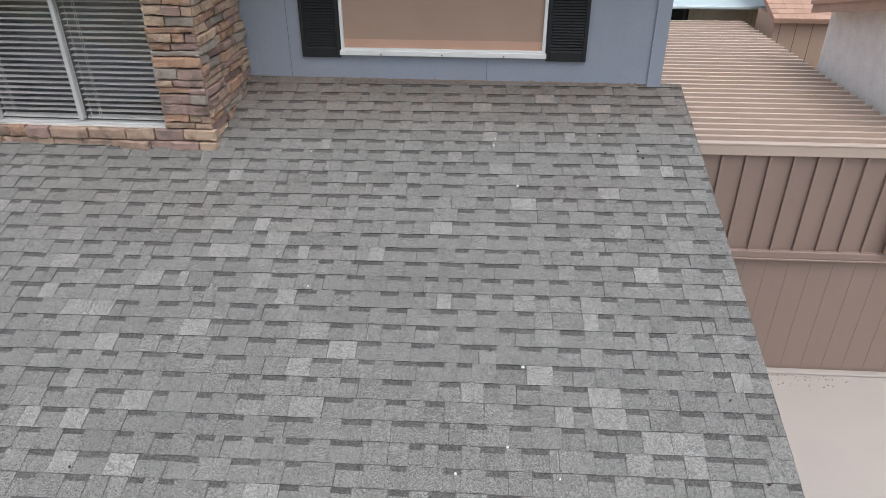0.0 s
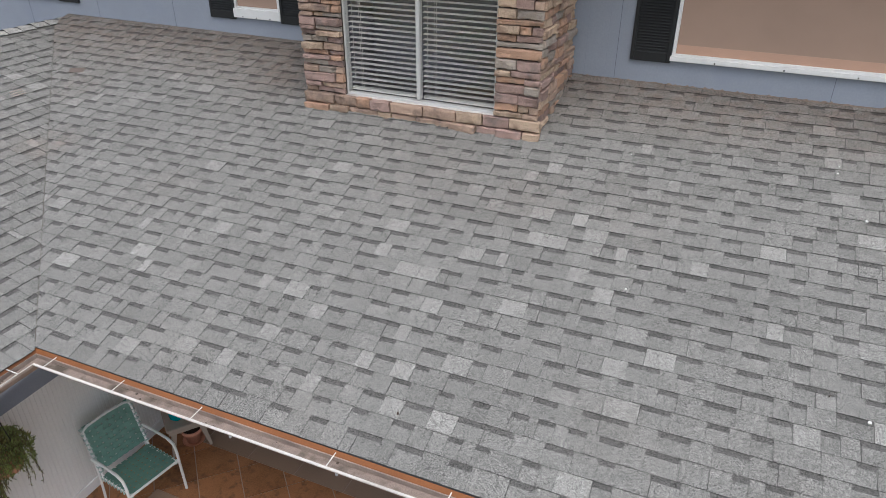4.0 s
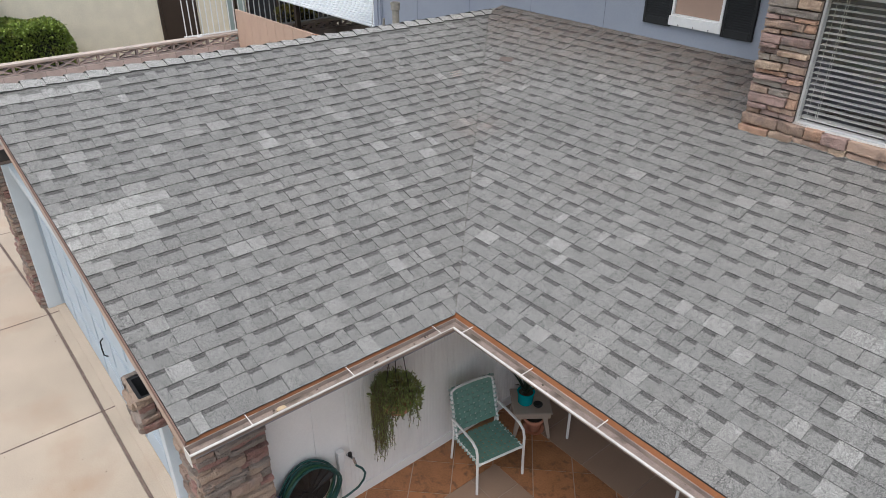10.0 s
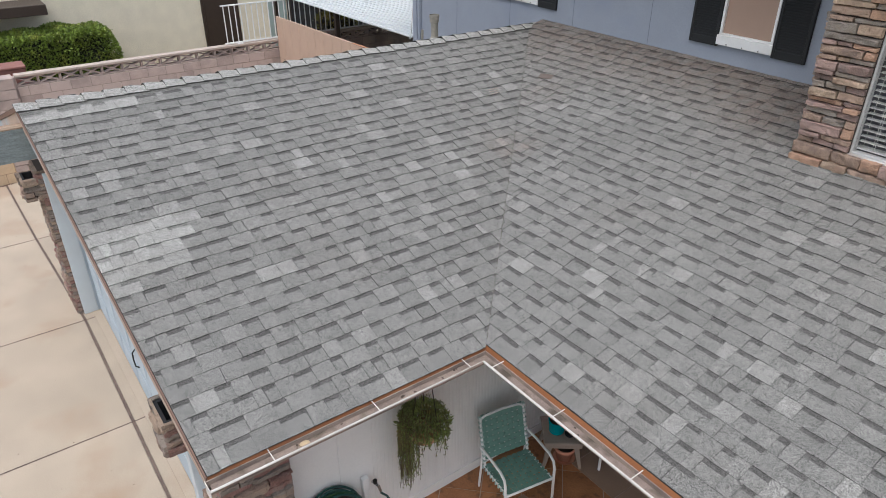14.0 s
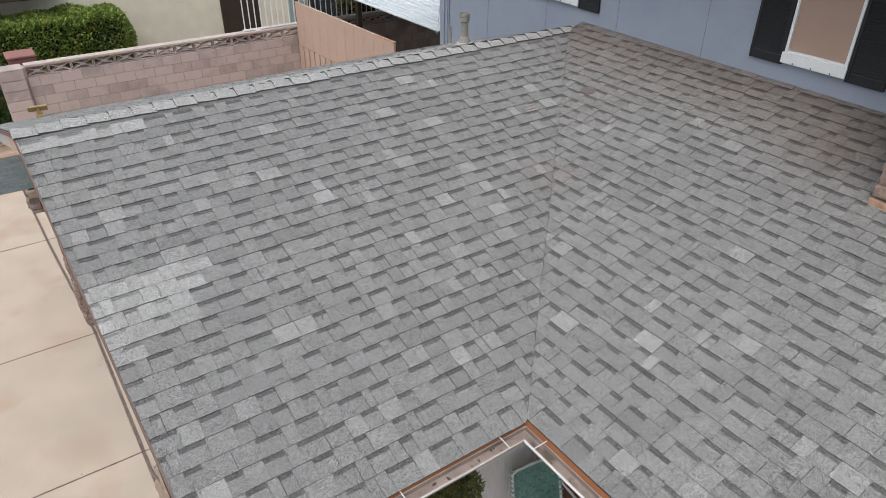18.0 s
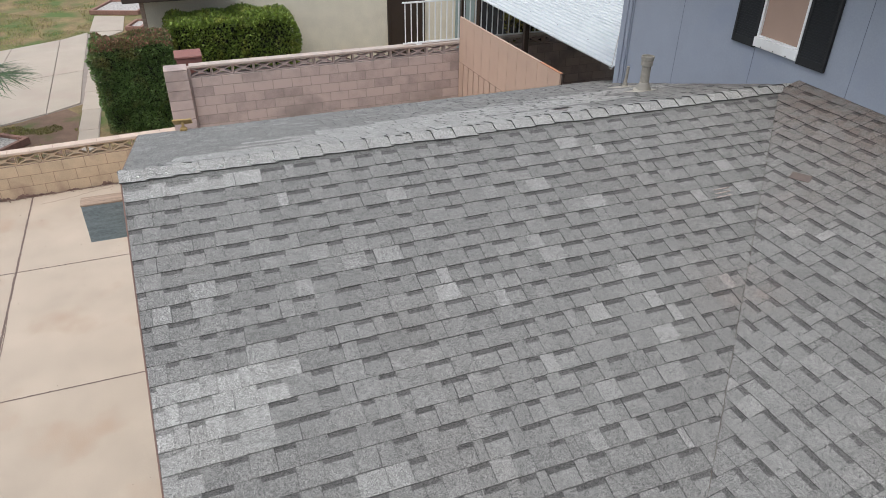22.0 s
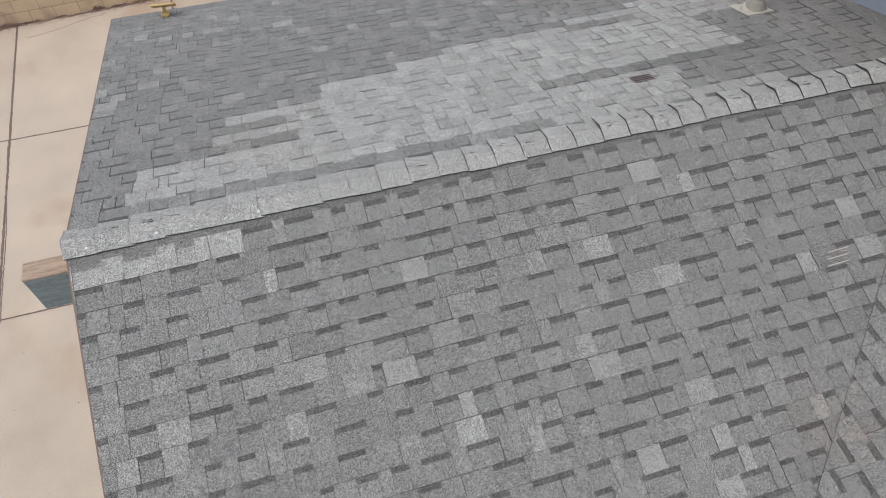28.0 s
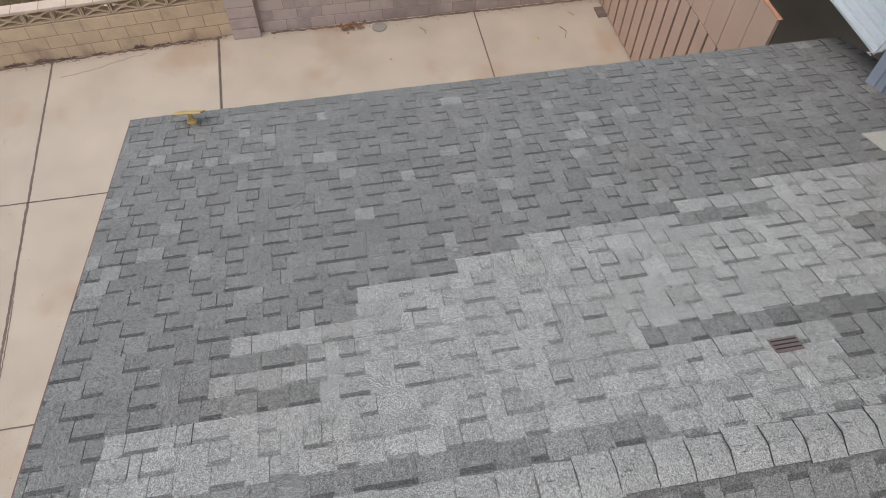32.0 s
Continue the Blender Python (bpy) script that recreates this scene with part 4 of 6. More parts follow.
def glass_mat():
    m = bpy.data.materials.new("window_glass")
    m.use_nodes = True
    b = m.node_tree.nodes["Principled BSDF"]
    b.inputs["Base Color"].default_value = (1, 1, 1, 1)
    b.inputs["Roughness"].default_value, b.inputs["Transmission Weight"].default_value, b.inputs["IOR"].default_value = 0.02, 1.0, 1.45
    return m


M_GLASS = glass_mat()


# ---------------------------------------------------------------- stone work
def stone_mesh(rnd, w, d, h):
    """One hand-cut ledge stone: rounded, pitted face at -y, open at the back."""
    nx = max(3, int(w / 0.028))
    zs = [0, 0.1, 0.32, 0.55, 0.78, 0.92, 1]
    top = len(zs) - 1
    seed = rnd.random() * 50
    v, f = [], []
    for k, t in enumerate(zs):
        for i in range(nx + 1):
            rim = (i in (0, nx)) + (k in (0, top))
            x = w * (i / nx - 0.5)
            rough = noise.noise(Vector((x * 16 + seed, t * h * 22, seed))) * 0.016 + noise.noise(Vector((x * 55, t * h * 55, seed))) * 0.01
            skew = 0.003 * math.sin(x * 9 + seed)
            v.append((x, -d + rough + (0, 0.006, 0.011)[rim], h * t + skew + (0.005 * noise.noise(Vector((x * 30, seed, t * 3))) if k in (0, top) else 0)))
    s = nx + 1
    for k in range(top):
        for i in range(nx):
            f.append((k * s + i, k * s + i + 1, (k + 1) * s + i + 1, (k + 1) * s + i))
    ring = list(range(s)) + [k * s + nx for k in range(1, top + 1)] + [top * s + i for i in range(nx - 1, -1, -1)] + [k * s for k in range(top - 1, 0, -1)]
    base = len(v)
    v += [(v[i][0], 0.0, v[i][2]) for i in ring]
    n = len(ring)
    f += [(ring[i], base + i, base + (i + 1) % n, ring[(i + 1) % n]) for i in range(n)]
    return v, f


def stone_wall(parent, m, width, z0, z1, seed, mats, rows=(0.042, 0.096), longest=0.42, keep=None, depth=0.05):
    """Courses of ledge stones over a wall face; m: the face's frame, with x along, -y outwards, z up."""
    rnd = random.Random(seed)
    z = z0
    while z < z1 - 0.02:
        h = min(rnd.uniform(*rows), z1 - z)
        if z1 - z - h < 0.03:
            h = z1 - z
        x = 0.0
        while x < width - 0.01:
            w = min(rnd.uniform(0.1, longest), width - x)
            if width - x - w < 0.08:
                w = width - x
            if keep is None or keep(x, x + w, z):
                hh = h * rnd.uniform(0.97, 1.0)
                ob = raw("stone", *stone_mesh(rnd, w - 0.011, depth + rnd.uniform(-0.02, 0.024), hh - 0.011), rnd.choice(mats), parent)
                ob.data.shade_smooth()
                ob.data.set_sharp_from_angle(angle=radians(38))
                ob.matrix_local = m @ pose(x + w / 2, 0, z, 0, rnd.uniform(-0.6, 0.6), 0)
            x += w
        z += h


# ---------------------------------------------------------------- stone bay with its blind window
bay = thing("stone_bay", "stone-clad bay standing on the shingles, buff and rose ledge stones", "bay window", UP, kind="structure")
BX0, BX1, BY = 0.52, 2.88, -1.03
# dark core puts the shade of the gaps between stones into its colour
part("core", boxes((BX0, 0.93, BY, 0, 3.5, 5.66), (2.5, BX1, BY, 0, 3.5, 5.66), (0.93, 2.5, BY, BY + 0.12, 3.5, 3.86), (0.93, 2.5, BY, BY + 0.12, 4.99, 5.66), (0.93, 2.5, -0.1, 0, 3.5, 5.66)), mat("joint_shade", (0.07, 0.055, 0.045), 0.95), bay)
stone_wall(bay, pose(2.5, BY, 0), BX1 - 2.5 + 0.04, 3.87, 5.66, 3, STONES)
stone_wall(bay, pose(BX0 - 0.04, BY, 0), 0.93 - BX0 + 0.04, 3.87, 5.66, 4, STONES)
stone_wall(bay, pose(0.93, BY, 0), 1.57, 4.99, 5.66, 7, STONES)
stone_wall(bay, pose(BX0, 0.0, 0, 0, 0, -90), 1.05, 3.68, 5.66, 8, STONES, keep=lambda a, b, z: z > 3.64 + 0.32 * (1.05 - b))
stone_wall(bay, pose(BX0 - 0.05, BY - 0.01, 0), BX1 - BX0 + 0.12, 3.68, 3.87, 5, [STONES[0], STONES[3], STONES[2], STONES[3], STONES[4]], (0.055, 0.1), 0.36, depth=0.07)
stone_wall(bay, pose(BX1, BY - 0.03, 0, 0, 0, 90), 1.05, 3.68, 5.66, 6, STONES, keep=lambda a, b, z: z > 3.64 + 0.32 * a)
part("soffit", boxes((BX0 - 0.25, BX1 + 0.3, BY - 0.35, -0.61, 5.68, 5.72), (BX0 - 0.25, BX1 + 0.3, BY - 0.37, BY - 0.35, 5.68, 5.88)), M_BEIGE, bay, "beige painted soffit and fascia")
# unseen roof added over the raised bay to keep sky light off the slope
part("bay_roof", boxes((BX0 - 0.25, BX1 + 0.3, BY - 0.35, -0.61, 5.72, 5.88)), M_UPPER, bay)

M_ALU = mat("light_grey_aluminium", (0.52, 0.52, 0.51), 0.5, 0.06, 8)
bay_window = thing("bay_window", "white-framed sliding window with half-open white venetian blinds", "window", UP @ pose(1.715, BY + 0.03, 3.86), kind="structure")
W2, HW = 0.785, 1.13
part("frame", boxes((-W2, -W2 + 0.018, -0.02, 0.06, 0, HW), (W2 - 0.018, W2, -0.02, 0.06, 0, HW), (-W2 + 0.018, W2 - 0.018, -0.02, 0.06, HW - 0.04, HW), (-W2 + 0.018, W2 - 0.018, -0.02, 0.06, 0, 0.02), bevel=0.003), M_ALU, bay_window)
part("sill", boxes((-W2, W2, -0.05, -0.02, -0.012, 0.004), bevel=0.002), M_GUTTER, bay_window)
part("mullion", boxes((-0.019, 0.019, -0.012, 0.05, 0.035, HW - 0.04), bevel=0.003), M_ALU, bay_window)
for s in (-1, 1):
    x0, x1 = (-W2 + 0.018, -0.025) if s < 0 else (0.025, W2 - 0.018)
    pane = part("pane", boxes((x0, x1, 0.01, 0.014, 0.035, HW - 0.04)), M_GLASS, bay_window)
    pane.visible_shadow = False
    z = 0.06
    blind = thing("blind", "white venetian blind with tilted slats behind the pane", "blind", UP @ pose(1.715, BY + 0.03, 3.86), group="bay window blinds")
    while z < HW - 0.06:
        bm = box(bmesh.new(), x0 + 0.006, x1 - 0.006, -0.024, 0.024, -0.0012, 0.0012)
        bmesh.ops.transform(bm, matrix=pose(0, 0.062, z, 8), verts=bm.verts)
        part("slat", bm, M_SLAT, blind)
        z += 0.0485
    for cx in (x0 + 0.055, x0 + 0.13, x0 + 0.148):
        part("cord", boxes((cx - 0.0015, cx + 0.0015, 0.034, 0.037, 0.05, HW - 0.05)), M_SLAT, blind)
    part("bottom_rail", boxes((x0 + 0.006, x1 - 0.006, 0.04, 0.085, 0.036, 0.05), bevel=0.003), M_SLAT, blind)
part("room", boxes((-W2, W2, 0.55, 0.56, 0, HW), (-W2, -W2 + 0.01, 0.07, 0.55, 0, HW), (W2 - 0.01, W2, 0.07, 0.55, 0, HW), (-W2, W2, 0.07, 0.55, 0, 0.01), (-W2, W2, 0.07, 0.55, HW - 0.01, HW)), mat("dim_blue_grey_room", (0.17, 0.175, 0.2), 0.9, 0.15, 3), bay_window)

# ---------------------------------------------------------------- garage below the wing
garage = thing("garage_walls", "white and pale blue painted walls of the garage wing", "wall", kind="structure")
GX, GY = -0.85, -1.97
part("side_wall", boxes((GX - 0.12, GX, GY, 2.75, 0.0, 2.75)), M_BEAD, garage, "white vertical beadboard wall")
y = -0.62
while y < 2.7:
    part("bead", boxes((GX, GX + 0.007, y, y + 0.036, 0.32, 1.7), bevel=0.003), M_BEAD, garage)
    y += 0.043
for ya, yb in ((GY + 0.3, -0.985), (-0.978, -0.628)):
    part("wall_panel", boxes((GX, GX + 0.008, ya, yb, 0.32, 1.7), bevel=0.002), M_BEAD, garage)
part("base_board", boxes((GX, GX + 0.018, GY + 0.45, 2.7, 0.2, 0.32), bevel=0.004), M_BEAD, garage)
part("frieze", boxes((GX, GX + 0.03, GY, 2.75, 1.7, 2.62), bevel=0.003), M_BLUE, garage, "grey-blue frieze board under the soffit")
part("soffit", boxes((GX + 0.03, -0.03, RAKE0 + 0.05, 0.0, 2.5, 2.52)), M_BLUE, garage)
part("gable_wall", boxes((-8.0, -6.9, GY, GY + 0.12, 0, 2.62), (-1.55, GX - 0.12, GY, GY + 0.12, 0, 2.62), (-6.9, -1.55, GY, GY + 0.12, 2.2, 2.62)), M_GARAGE, garage)
raw("gable_top", [(-8.0, GY, 2.62), (GX - 0.12, GY, 2.62), (GX - 0.12, GY, 2.93), (RIDGE_X, GY, 3.92), (-8.0, GY, 2.78),
                  (-8.0, GY + 0.1, 2.62), (GX - 0.12, GY + 0.1, 2.62), (GX - 0.12, GY + 0.1, 2.93), (RIDGE_X, GY + 0.1, 3.92), (-8.0, GY + 0.1, 2.78)],
    [(0, 1, 2, 3, 4), (9, 8, 7, 6, 5), (0, 5, 6, 1), (1, 6, 7, 2), (2, 7, 8, 3), (3, 8, 9, 4), (4, 9, 5, 0)], M_GARAGE, garage)
part("far_wall", boxes((-8.0, -7.88, GY + 0.12, 4.3, 0, 2.75)), M_GARAGE, garage)
part("jamb", boxes((-6.99, -6.9, GY - 0.2, GY, 0, 2.3), (-1.63, -1.5, GY - 0.12, GY, 0, 2.3), (-6.9, -1.63, GY - 0.12, GY, 2.2, 2.3), bevel=0.006), mat("pale_trim", (0.56, 0.6, 0.62), 0.7, 0.05), garage)
door = thing("garage_door", "pale blue sectional garage door with a black pull handle", "garage door", pose(-4.225, GY + 0.03, 0), kind="structure")
for k in range(4):
    section = part("section", boxes((-2.6, 2.6, 0, 0.04, 0.01 + 0.55 * k, 0.545 + 0.55 * k), bevel=0.006), M_GARAGE, door)
    for j in range(7):
        part("raised_panel", boxes((-2.52 + 0.735 * j, -1.88 + 0.735 * j, -0.01, 0, 0.09 + 0.55 * k, 0.47 + 0.55 * k), bevel=0.004), M_GARAGE, section)
bm = tube(bmesh.new(), [(0, -0.01, 0.62), (0, -0.05, 0.66), (0, -0.055, 0.76), (0, -0.05, 0.86), (0, -0.01, 0.9)], 0.009)
part("handle", bm, M_BLACK, door, "black pull handle")
part("threshold", boxes((-2.7, 2.7, -0.12, 0.0, 0.0, 0.012), bevel=0.004), M_CONCRETE, door)


def pier(x, y, w, d_, h, label, seed):
    p = thing("stone_pier", label, "pier", pose(x, y, 0), group="garage stone piers")
    # same dark core, coloured for the shade in the crevices
    part("core", boxes((-w / 2, w / 2, -d_ / 2, d_ / 2, 0, h)), bpy.data.materials["joint_shade"], p)
    for turn, wide, off in ((0, w, d_ / 2), (90, d_, w / 2), (-90, d_, w / 2)):
        stone_wall(p, pose(0, 0, 0, 0, 0, turn) @ pose(-wide / 2 - 0.03, -off, 0), wide + 0.06, 0.0, h, seed + turn, PIERSTONES, (0.035, 0.085), 0.42)
    return p


pier(-0.84, -1.79, 0.36, 0.53, 2.42, "brown ledge-stone pier at the garage corner by the patio", 41)
pier(-7.24, -2.09, 0.46, 0.24, 2.35, "brown ledge-stone pier beside the garage door", 42)


def stone_sconce(x, y, z):
    p = thing("stone_light_box", "open-topped ledge-stone light box on the garage front", "wall light", pose(x, y, z), group="stone light boxes")
    # near-black shell: the shade of the hollow is put into its colour
    part("shell", boxes((-0.16, 0.16, -0.16, -0.13, 0, 0.3), (-0.16, -0.13, -0.13, 0.06, 0, 0.3), (0.13, 0.16, -0.13, 0.06, 0, 0.3), (-0.13, 0.13, -0.13, 0.03, 0, 0.02)), M_DARK, p)
    for turn, start, wide in ((0, -0.19, 0.38), (90, -0.19, 0.25), (-90, -0.06, 0.25)):
        stone_wall(p, pose(0, 0, 0, 0, 0, turn) @ pose(start, -0.16, 0), wide, -0.02, 0.32, int(90 + turn + x), PIERSTONES, (0.05, 0.09), 0.3, depth=0.035)
    return p


stone_sconce(-1.32, -2.1, 1.92)
stone_sconce(-7.22, -2.25, 1.93)

beam = thing("ridge_beam", "grey-painted ridge beam end with a bare weathered top", "beam", pose(RIDGE_X, -2.69, 3.5))
raw("shaft", [(-0.07, -0.04, 0.01), (0.07, -0.04, 0.01), (0.07, -0.04, 0.325), (-0.07, -0.04, 0.325), (-0.07, 0.7, 0.01), (0.07, 0.7, 0.01), (0.07, 0.7, 0.325), (-0.07, 0.7, 0.325)],
    [(0, 1, 2, 3), (7, 6, 5, 4), (1, 5, 6, 2), (4, 0, 3, 7), (3, 2, 6, 7), (0, 4, 5, 1)], M_GREYWOOD, beam)
part("bare_top", boxes((-0.072, 0.072, -0.046, 0.7, 0.325, 0.342), bevel=0.004), M_RAWWOOD, beam, "split bare wood along the top")

# ---------------------------------------------------------------- patio
FLOOR = 0.2
patio = tagged(raw("patio_floor", [(GX, -3.2, FLOOR - 0.008), (7.2, -3.2, FLOOR - 0.008), (7.2, 2.75, FLOOR - 0.008), (GX, 2.75, FLOOR - 0.008)], [(0, 1, 2, 3)], M_GROUT),
               "patio floor of diagonal terracotta tiles with grey-tan borders", "floor", kind="structure")
part("step", boxes((GX + 0.02, 7.2, -3.2, 2.75, -0.02, FLOOR - 0.01)), M_CONCRETE, patio)


def lay_tiles():
    size, a = 0.43, math.sqrt(0.5)
    ox, oy = -0.25, 0.48
    n = 0
    for i in range(-12, 16):
        for j in range(-12, 16):
            cx, cy = ox + (i - j) * size * a, oy + (i + j) * size * a
            if not (GX - 0.3 < cx < 3.2 and -2.2 < cy < 1.9):
                continue
            h = size / 2 - 0.005
            poly = [(cx, cy - 2 * h * a), (cx + 2 * h * a, cy), (cx, cy + 2 * h * a), (cx - 2 * h * a, cy)]
            for c in ((-1, 0, -GX), (0, 1, 1.54), (1, 0, 3.2), (0, -1, 2.2)):
                poly = cut_convex(poly, *c) if poly else poly
            # the grey field takes the corner x > -0.255, y < 0.825
            left = cut_convex(poly, 1, 0, -0.259) if poly else poly
            rest = cut_convex(cut_convex(poly, -1, 0, 0.259), 0, -1, -0.829) if len(poly) > 2 else []
            for piece in (left, rest):
                if len(piece) > 2:
                    v, f = [], []
                    prism(v, f, piece, lambda u, w, hh: (u, w, FLOOR - 0.006 + hh), lambda u, w: 0.006, 0.0)
                    raw("tile", v, f, M_TERRA, patio)
    for i in range(9):
        for j in range(9):
            part("tile", boxes((-0.255 + 0.355 * i, -0.255 + 0.355 * i + 0.348, 0.825 - 0.348 - 0.355 * j, 0.825 - 0.355 * j, FLOOR - 0.006, FLOOR), bevel=0.002), M_GREYTILE, patio)
    for k in range(8):
        part("tile", boxes((GX + k * 0.6, GX + k * 0.6 + 0.592, 1.548, 2.14, FLOOR - 0.006, FLOOR), bevel=0.002), M_GREYTILE, patio)
        part("tile", boxes((GX + 0.3 + k * 0.6, GX + 0.3 + k * 0.6 + 0.592, 2.148, 2.74, FLOOR - 0.006, FLOOR), bevel=0.002), M_GREYTILE, patio)


lay_tiles()
lower = tagged(part("lower_wall", boxes((GX, 7.0, 2.75, 2.87, 0, 3.4), (6.88, 7.0, -0.0, 2.75, 2.2, 2.6)), M_BLUE), "blue-grey lower wall in the shade behind the patio", "wall", kind="structure")
part("post", boxes((3.05, 3.17, 0.06, 0.18, FLOOR, 2.5), bevel=0.006), M_WHITE, lower, "white porch post")


def strap_chair(m, label):
    """Tubular chair with woven straps: seat, back, arms in one bent tube a side."""
    c = thing("patio_chair", label, "chair", m, group="patio chairs")
    for s in (-1, 1):
        x = 0.285 * s
        rail = [(x, -0.26, 0.0), (x, -0.25, 0.3), (x, -0.245, 0.52), (x, -0.22, 0.6), (x, -0.14, 0.635), (x, 0.1, 0.63), (x, 0.26, 0.61)]
        part("arm", tube(bmesh.new(), rail, 0.0145, 8), M_WHITE, c, "white tubular arm and front leg")
        part("leg", tube(bmesh.new(), [(x * 0.93, 0.3, 0), (x * 0.93, 0.26, 0.4), (x * 0.93, 0.27, 0.6)], 0.013, 8), M_WHITE, c)
        part("seat_rail", tube(bmesh.new(), [(x * 0.9, -0.25, 0.41), (x * 0.9, 0.0, 0.385), (x * 0.9, 0.22, 0.375)], 0.013, 8), M_WHITE, c)
        part("back_rail", tube(bmesh.new(), [(x * 0.9, 0.2, 0.4), (x * 0.9, 0.27, 0.6), (x * 0.9, 0.33, 0.85), (x * 0.88, 0.345, 0.9)], 0.013, 8), M_WHITE, c)
    part("front_rail", tube(bmesh.new(), [(-0.285, -0.25, 0.4), (0.285, -0.25, 0.4)], 0.013, 8), M_WHITE, c)
    part("top_rail", tube(bmesh.new(), [(-0.255, 0.345, 0.9), (-0.2, 0.348, 0.93), (0, 0.35, 0.945), (0.2, 0.348, 0.93), (0.255, 0.345, 0.9)], 0.013, 8), M_WHITE, c)

    def strap(along, k, n, lo, hi, back, w=0.047):
        """A flat strap woven over and under, as a ribbon with thickness."""
        v, f, seg = [], [], 32
        for i in range(seg + 1):
            t = i / seg
            if along:
                q = lo + (hi - lo) * (k + 0.5) / n
                p, over = -0.262 + 0.524 * t, math.sin(t * math.pi * n + k * math.pi)
                sag = -0.012 * math.sin(math.pi * t)
            else:
                p = -0.25 + 0.5 * (k + 0.5) / n
                q, over = lo + (hi - lo) * t, -math.sin(t * math.pi * n + k * math.pi)
                sag = -0.012 * math.sin(math.pi * t)
            e = 0.0035 * over + sag * (0 if back else 1)
            for side in (-1, 1):
                a, b = (p, q + side * w / 2) if along else (p + side * w / 2, q)
                if back:
                    place = (a, 0.21 + 0.15 * b / 0.52 + 0.004 - e * 1.2, 0.42 + b)
                    th = (0, 0.002, 0)
                else:
                    place = (a, b, 0.41 - 0.06 * (b + 0.25) / 0.5 * 0.6 + e + 0.012)
                    th = (0, 0, -0.002)
                v.append(place)
                v.append(tuple(x + y for x, y in zip(place, th)))
        for i in range(seg):
            a = 4 * i
            f += [(a, a + 2, a + 6, a + 4), (a + 1, a + 5, a + 7, a + 3), (a, a + 4, a + 5, a + 1), (a + 2, a + 3, a + 7, a + 6)]
        return raw("strap", v, f, M_WEB, c)

    for k in range(8):
        strap(True, k, 8, -0.25, 0.22, False)
        strap(False, k, 8, -0.25, 0.22, False)
        strap(True, k, 8, 0.03, 0.5, True)
        strap(False, k, 8, 0.03, 0.52, True)
    for k in range(10):
        for lo, back in ((-0.25 + 0.052 * k, False), (0.03 + 0.052 * k, True)):
            for s in (-1, 1):
                if back:
                    part("strap_end", boxes((s * 0.257 - 0.018, s * 0.257 + 0.018, 0.195 + 0.15 * lo / 0.52, 0.225 + 0.15 * lo / 0.52, 0.415 + lo, 0.43 + lo)), M_WEB2, c)
                else:
                    part("strap_end", boxes((s * 0.257 - 0.018, s * 0.257 + 0.018, lo, lo + 0.014, 0.37 - 0.07 * (lo + 0.25), 0.418 - 0.07 * (lo + 0.25))), M_WEB2, c)
    return c


strap_chair(pose(-0.28, 0.72, FLOOR, 0, 0, 80), "white tubular patio chair with green woven vinyl straps on tiles")


def side_table(m):
    t = thing("side_table", "beige moulded resin side table beside the patio chair", "table", m)
    part("tabletop", boxes((-0.22, 0.22, -0.22, 0.22, 0.4, 0.43), bevel=0.012), M_RESIN, t)
    part("apron", boxes((-0.2, 0.2, -0.2, -0.185, 0.33, 0.4), (-0.2, 0.2, 0.185, 0.2, 0.33, 0.4), (-0.2, -0.185, -0.185, 0.185, 0.33, 0.4), (0.185, 0.2, -0.185, 0.185, 0.33, 0.4)), M_RESIN, t)
    for sx in (-1, 1):
        for sy in (-1, 1):
            bm = bmesh.new()
            v = [bm.verts.new((sx * a, sy * b, z)) for z, a0, w in ((0, 0.215, 0.03), (0.35, 0.17, 0.06)) for a, b in ((a0, a0), (a0 - w, a0), (a0 - w, a0 - w), (a0, a0 - w))]
            for k in range(4):
                bm.faces.new((v[k], v[(k + 1) % 4], v[4 + (k + 1) % 4], v[4 + k]))
            bm.faces.new(v[:4]), bm.faces.new(v[4:])
            bmesh.ops.recalc_face_normals(bm, faces=bm.faces)
            part("leg", bm, M_RESIN, t)
    return t


side_table(pose(-0.44, 1.53, FLOOR, 0, 0, 52) @ Matrix.Diagonal((1, 1, 0.87, 1)))


def blade(bm, base, tip, w, lift, n=6):
    """A fleshy tapering leaf, bent upwards."""
    b, t = Vector(base), Vector(tip)
    side = (t - b).cross(Vector((0, 0, 1))).normalized()
    rows = []
    for i in range(n + 1):
        k = i / n
        c = b.lerp(t, k) + Vector((0, 0, lift * math.sin(k * 2.2)))
        ww = w * (1 - k) ** 0.7 + 0.001
        rows.append([bm.verts.new(c + side * ww), bm.verts.new(c - Vector((0, 0, ww * 0.5))), bm.verts.new(c - side * ww), bm.verts.new(c + Vector((0, 0, ww * 0.15)))])
    for r, q in zip(rows, rows[1:]):
        for k in range(4):
            bm.faces.new((r[k], r[(k + 1) % 4], q[(k + 1) % 4], q[k]))
    return bm


pot = thing("plant_pot", "glazed turquoise pot holding a dark spiky agave on the side table", "plant pot", pose(-0.46, 1.46, FLOOR + 0.374))
part("body", lathe(bmesh.new(), [(0.07, 0), (0.085, 0.02), (0.095, 0.15), (0.1, 0.155), (0.1, 0.17), (0.088, 0.17), (0.085, 0.14)]), M_TEAL, pot, smooth=True)
part("soil", lathe(bmesh.new(), [(0.086, 0.138), (0.084, 0.146)]), M_DIRTLEAF, pot)
rl = random.Random(8)
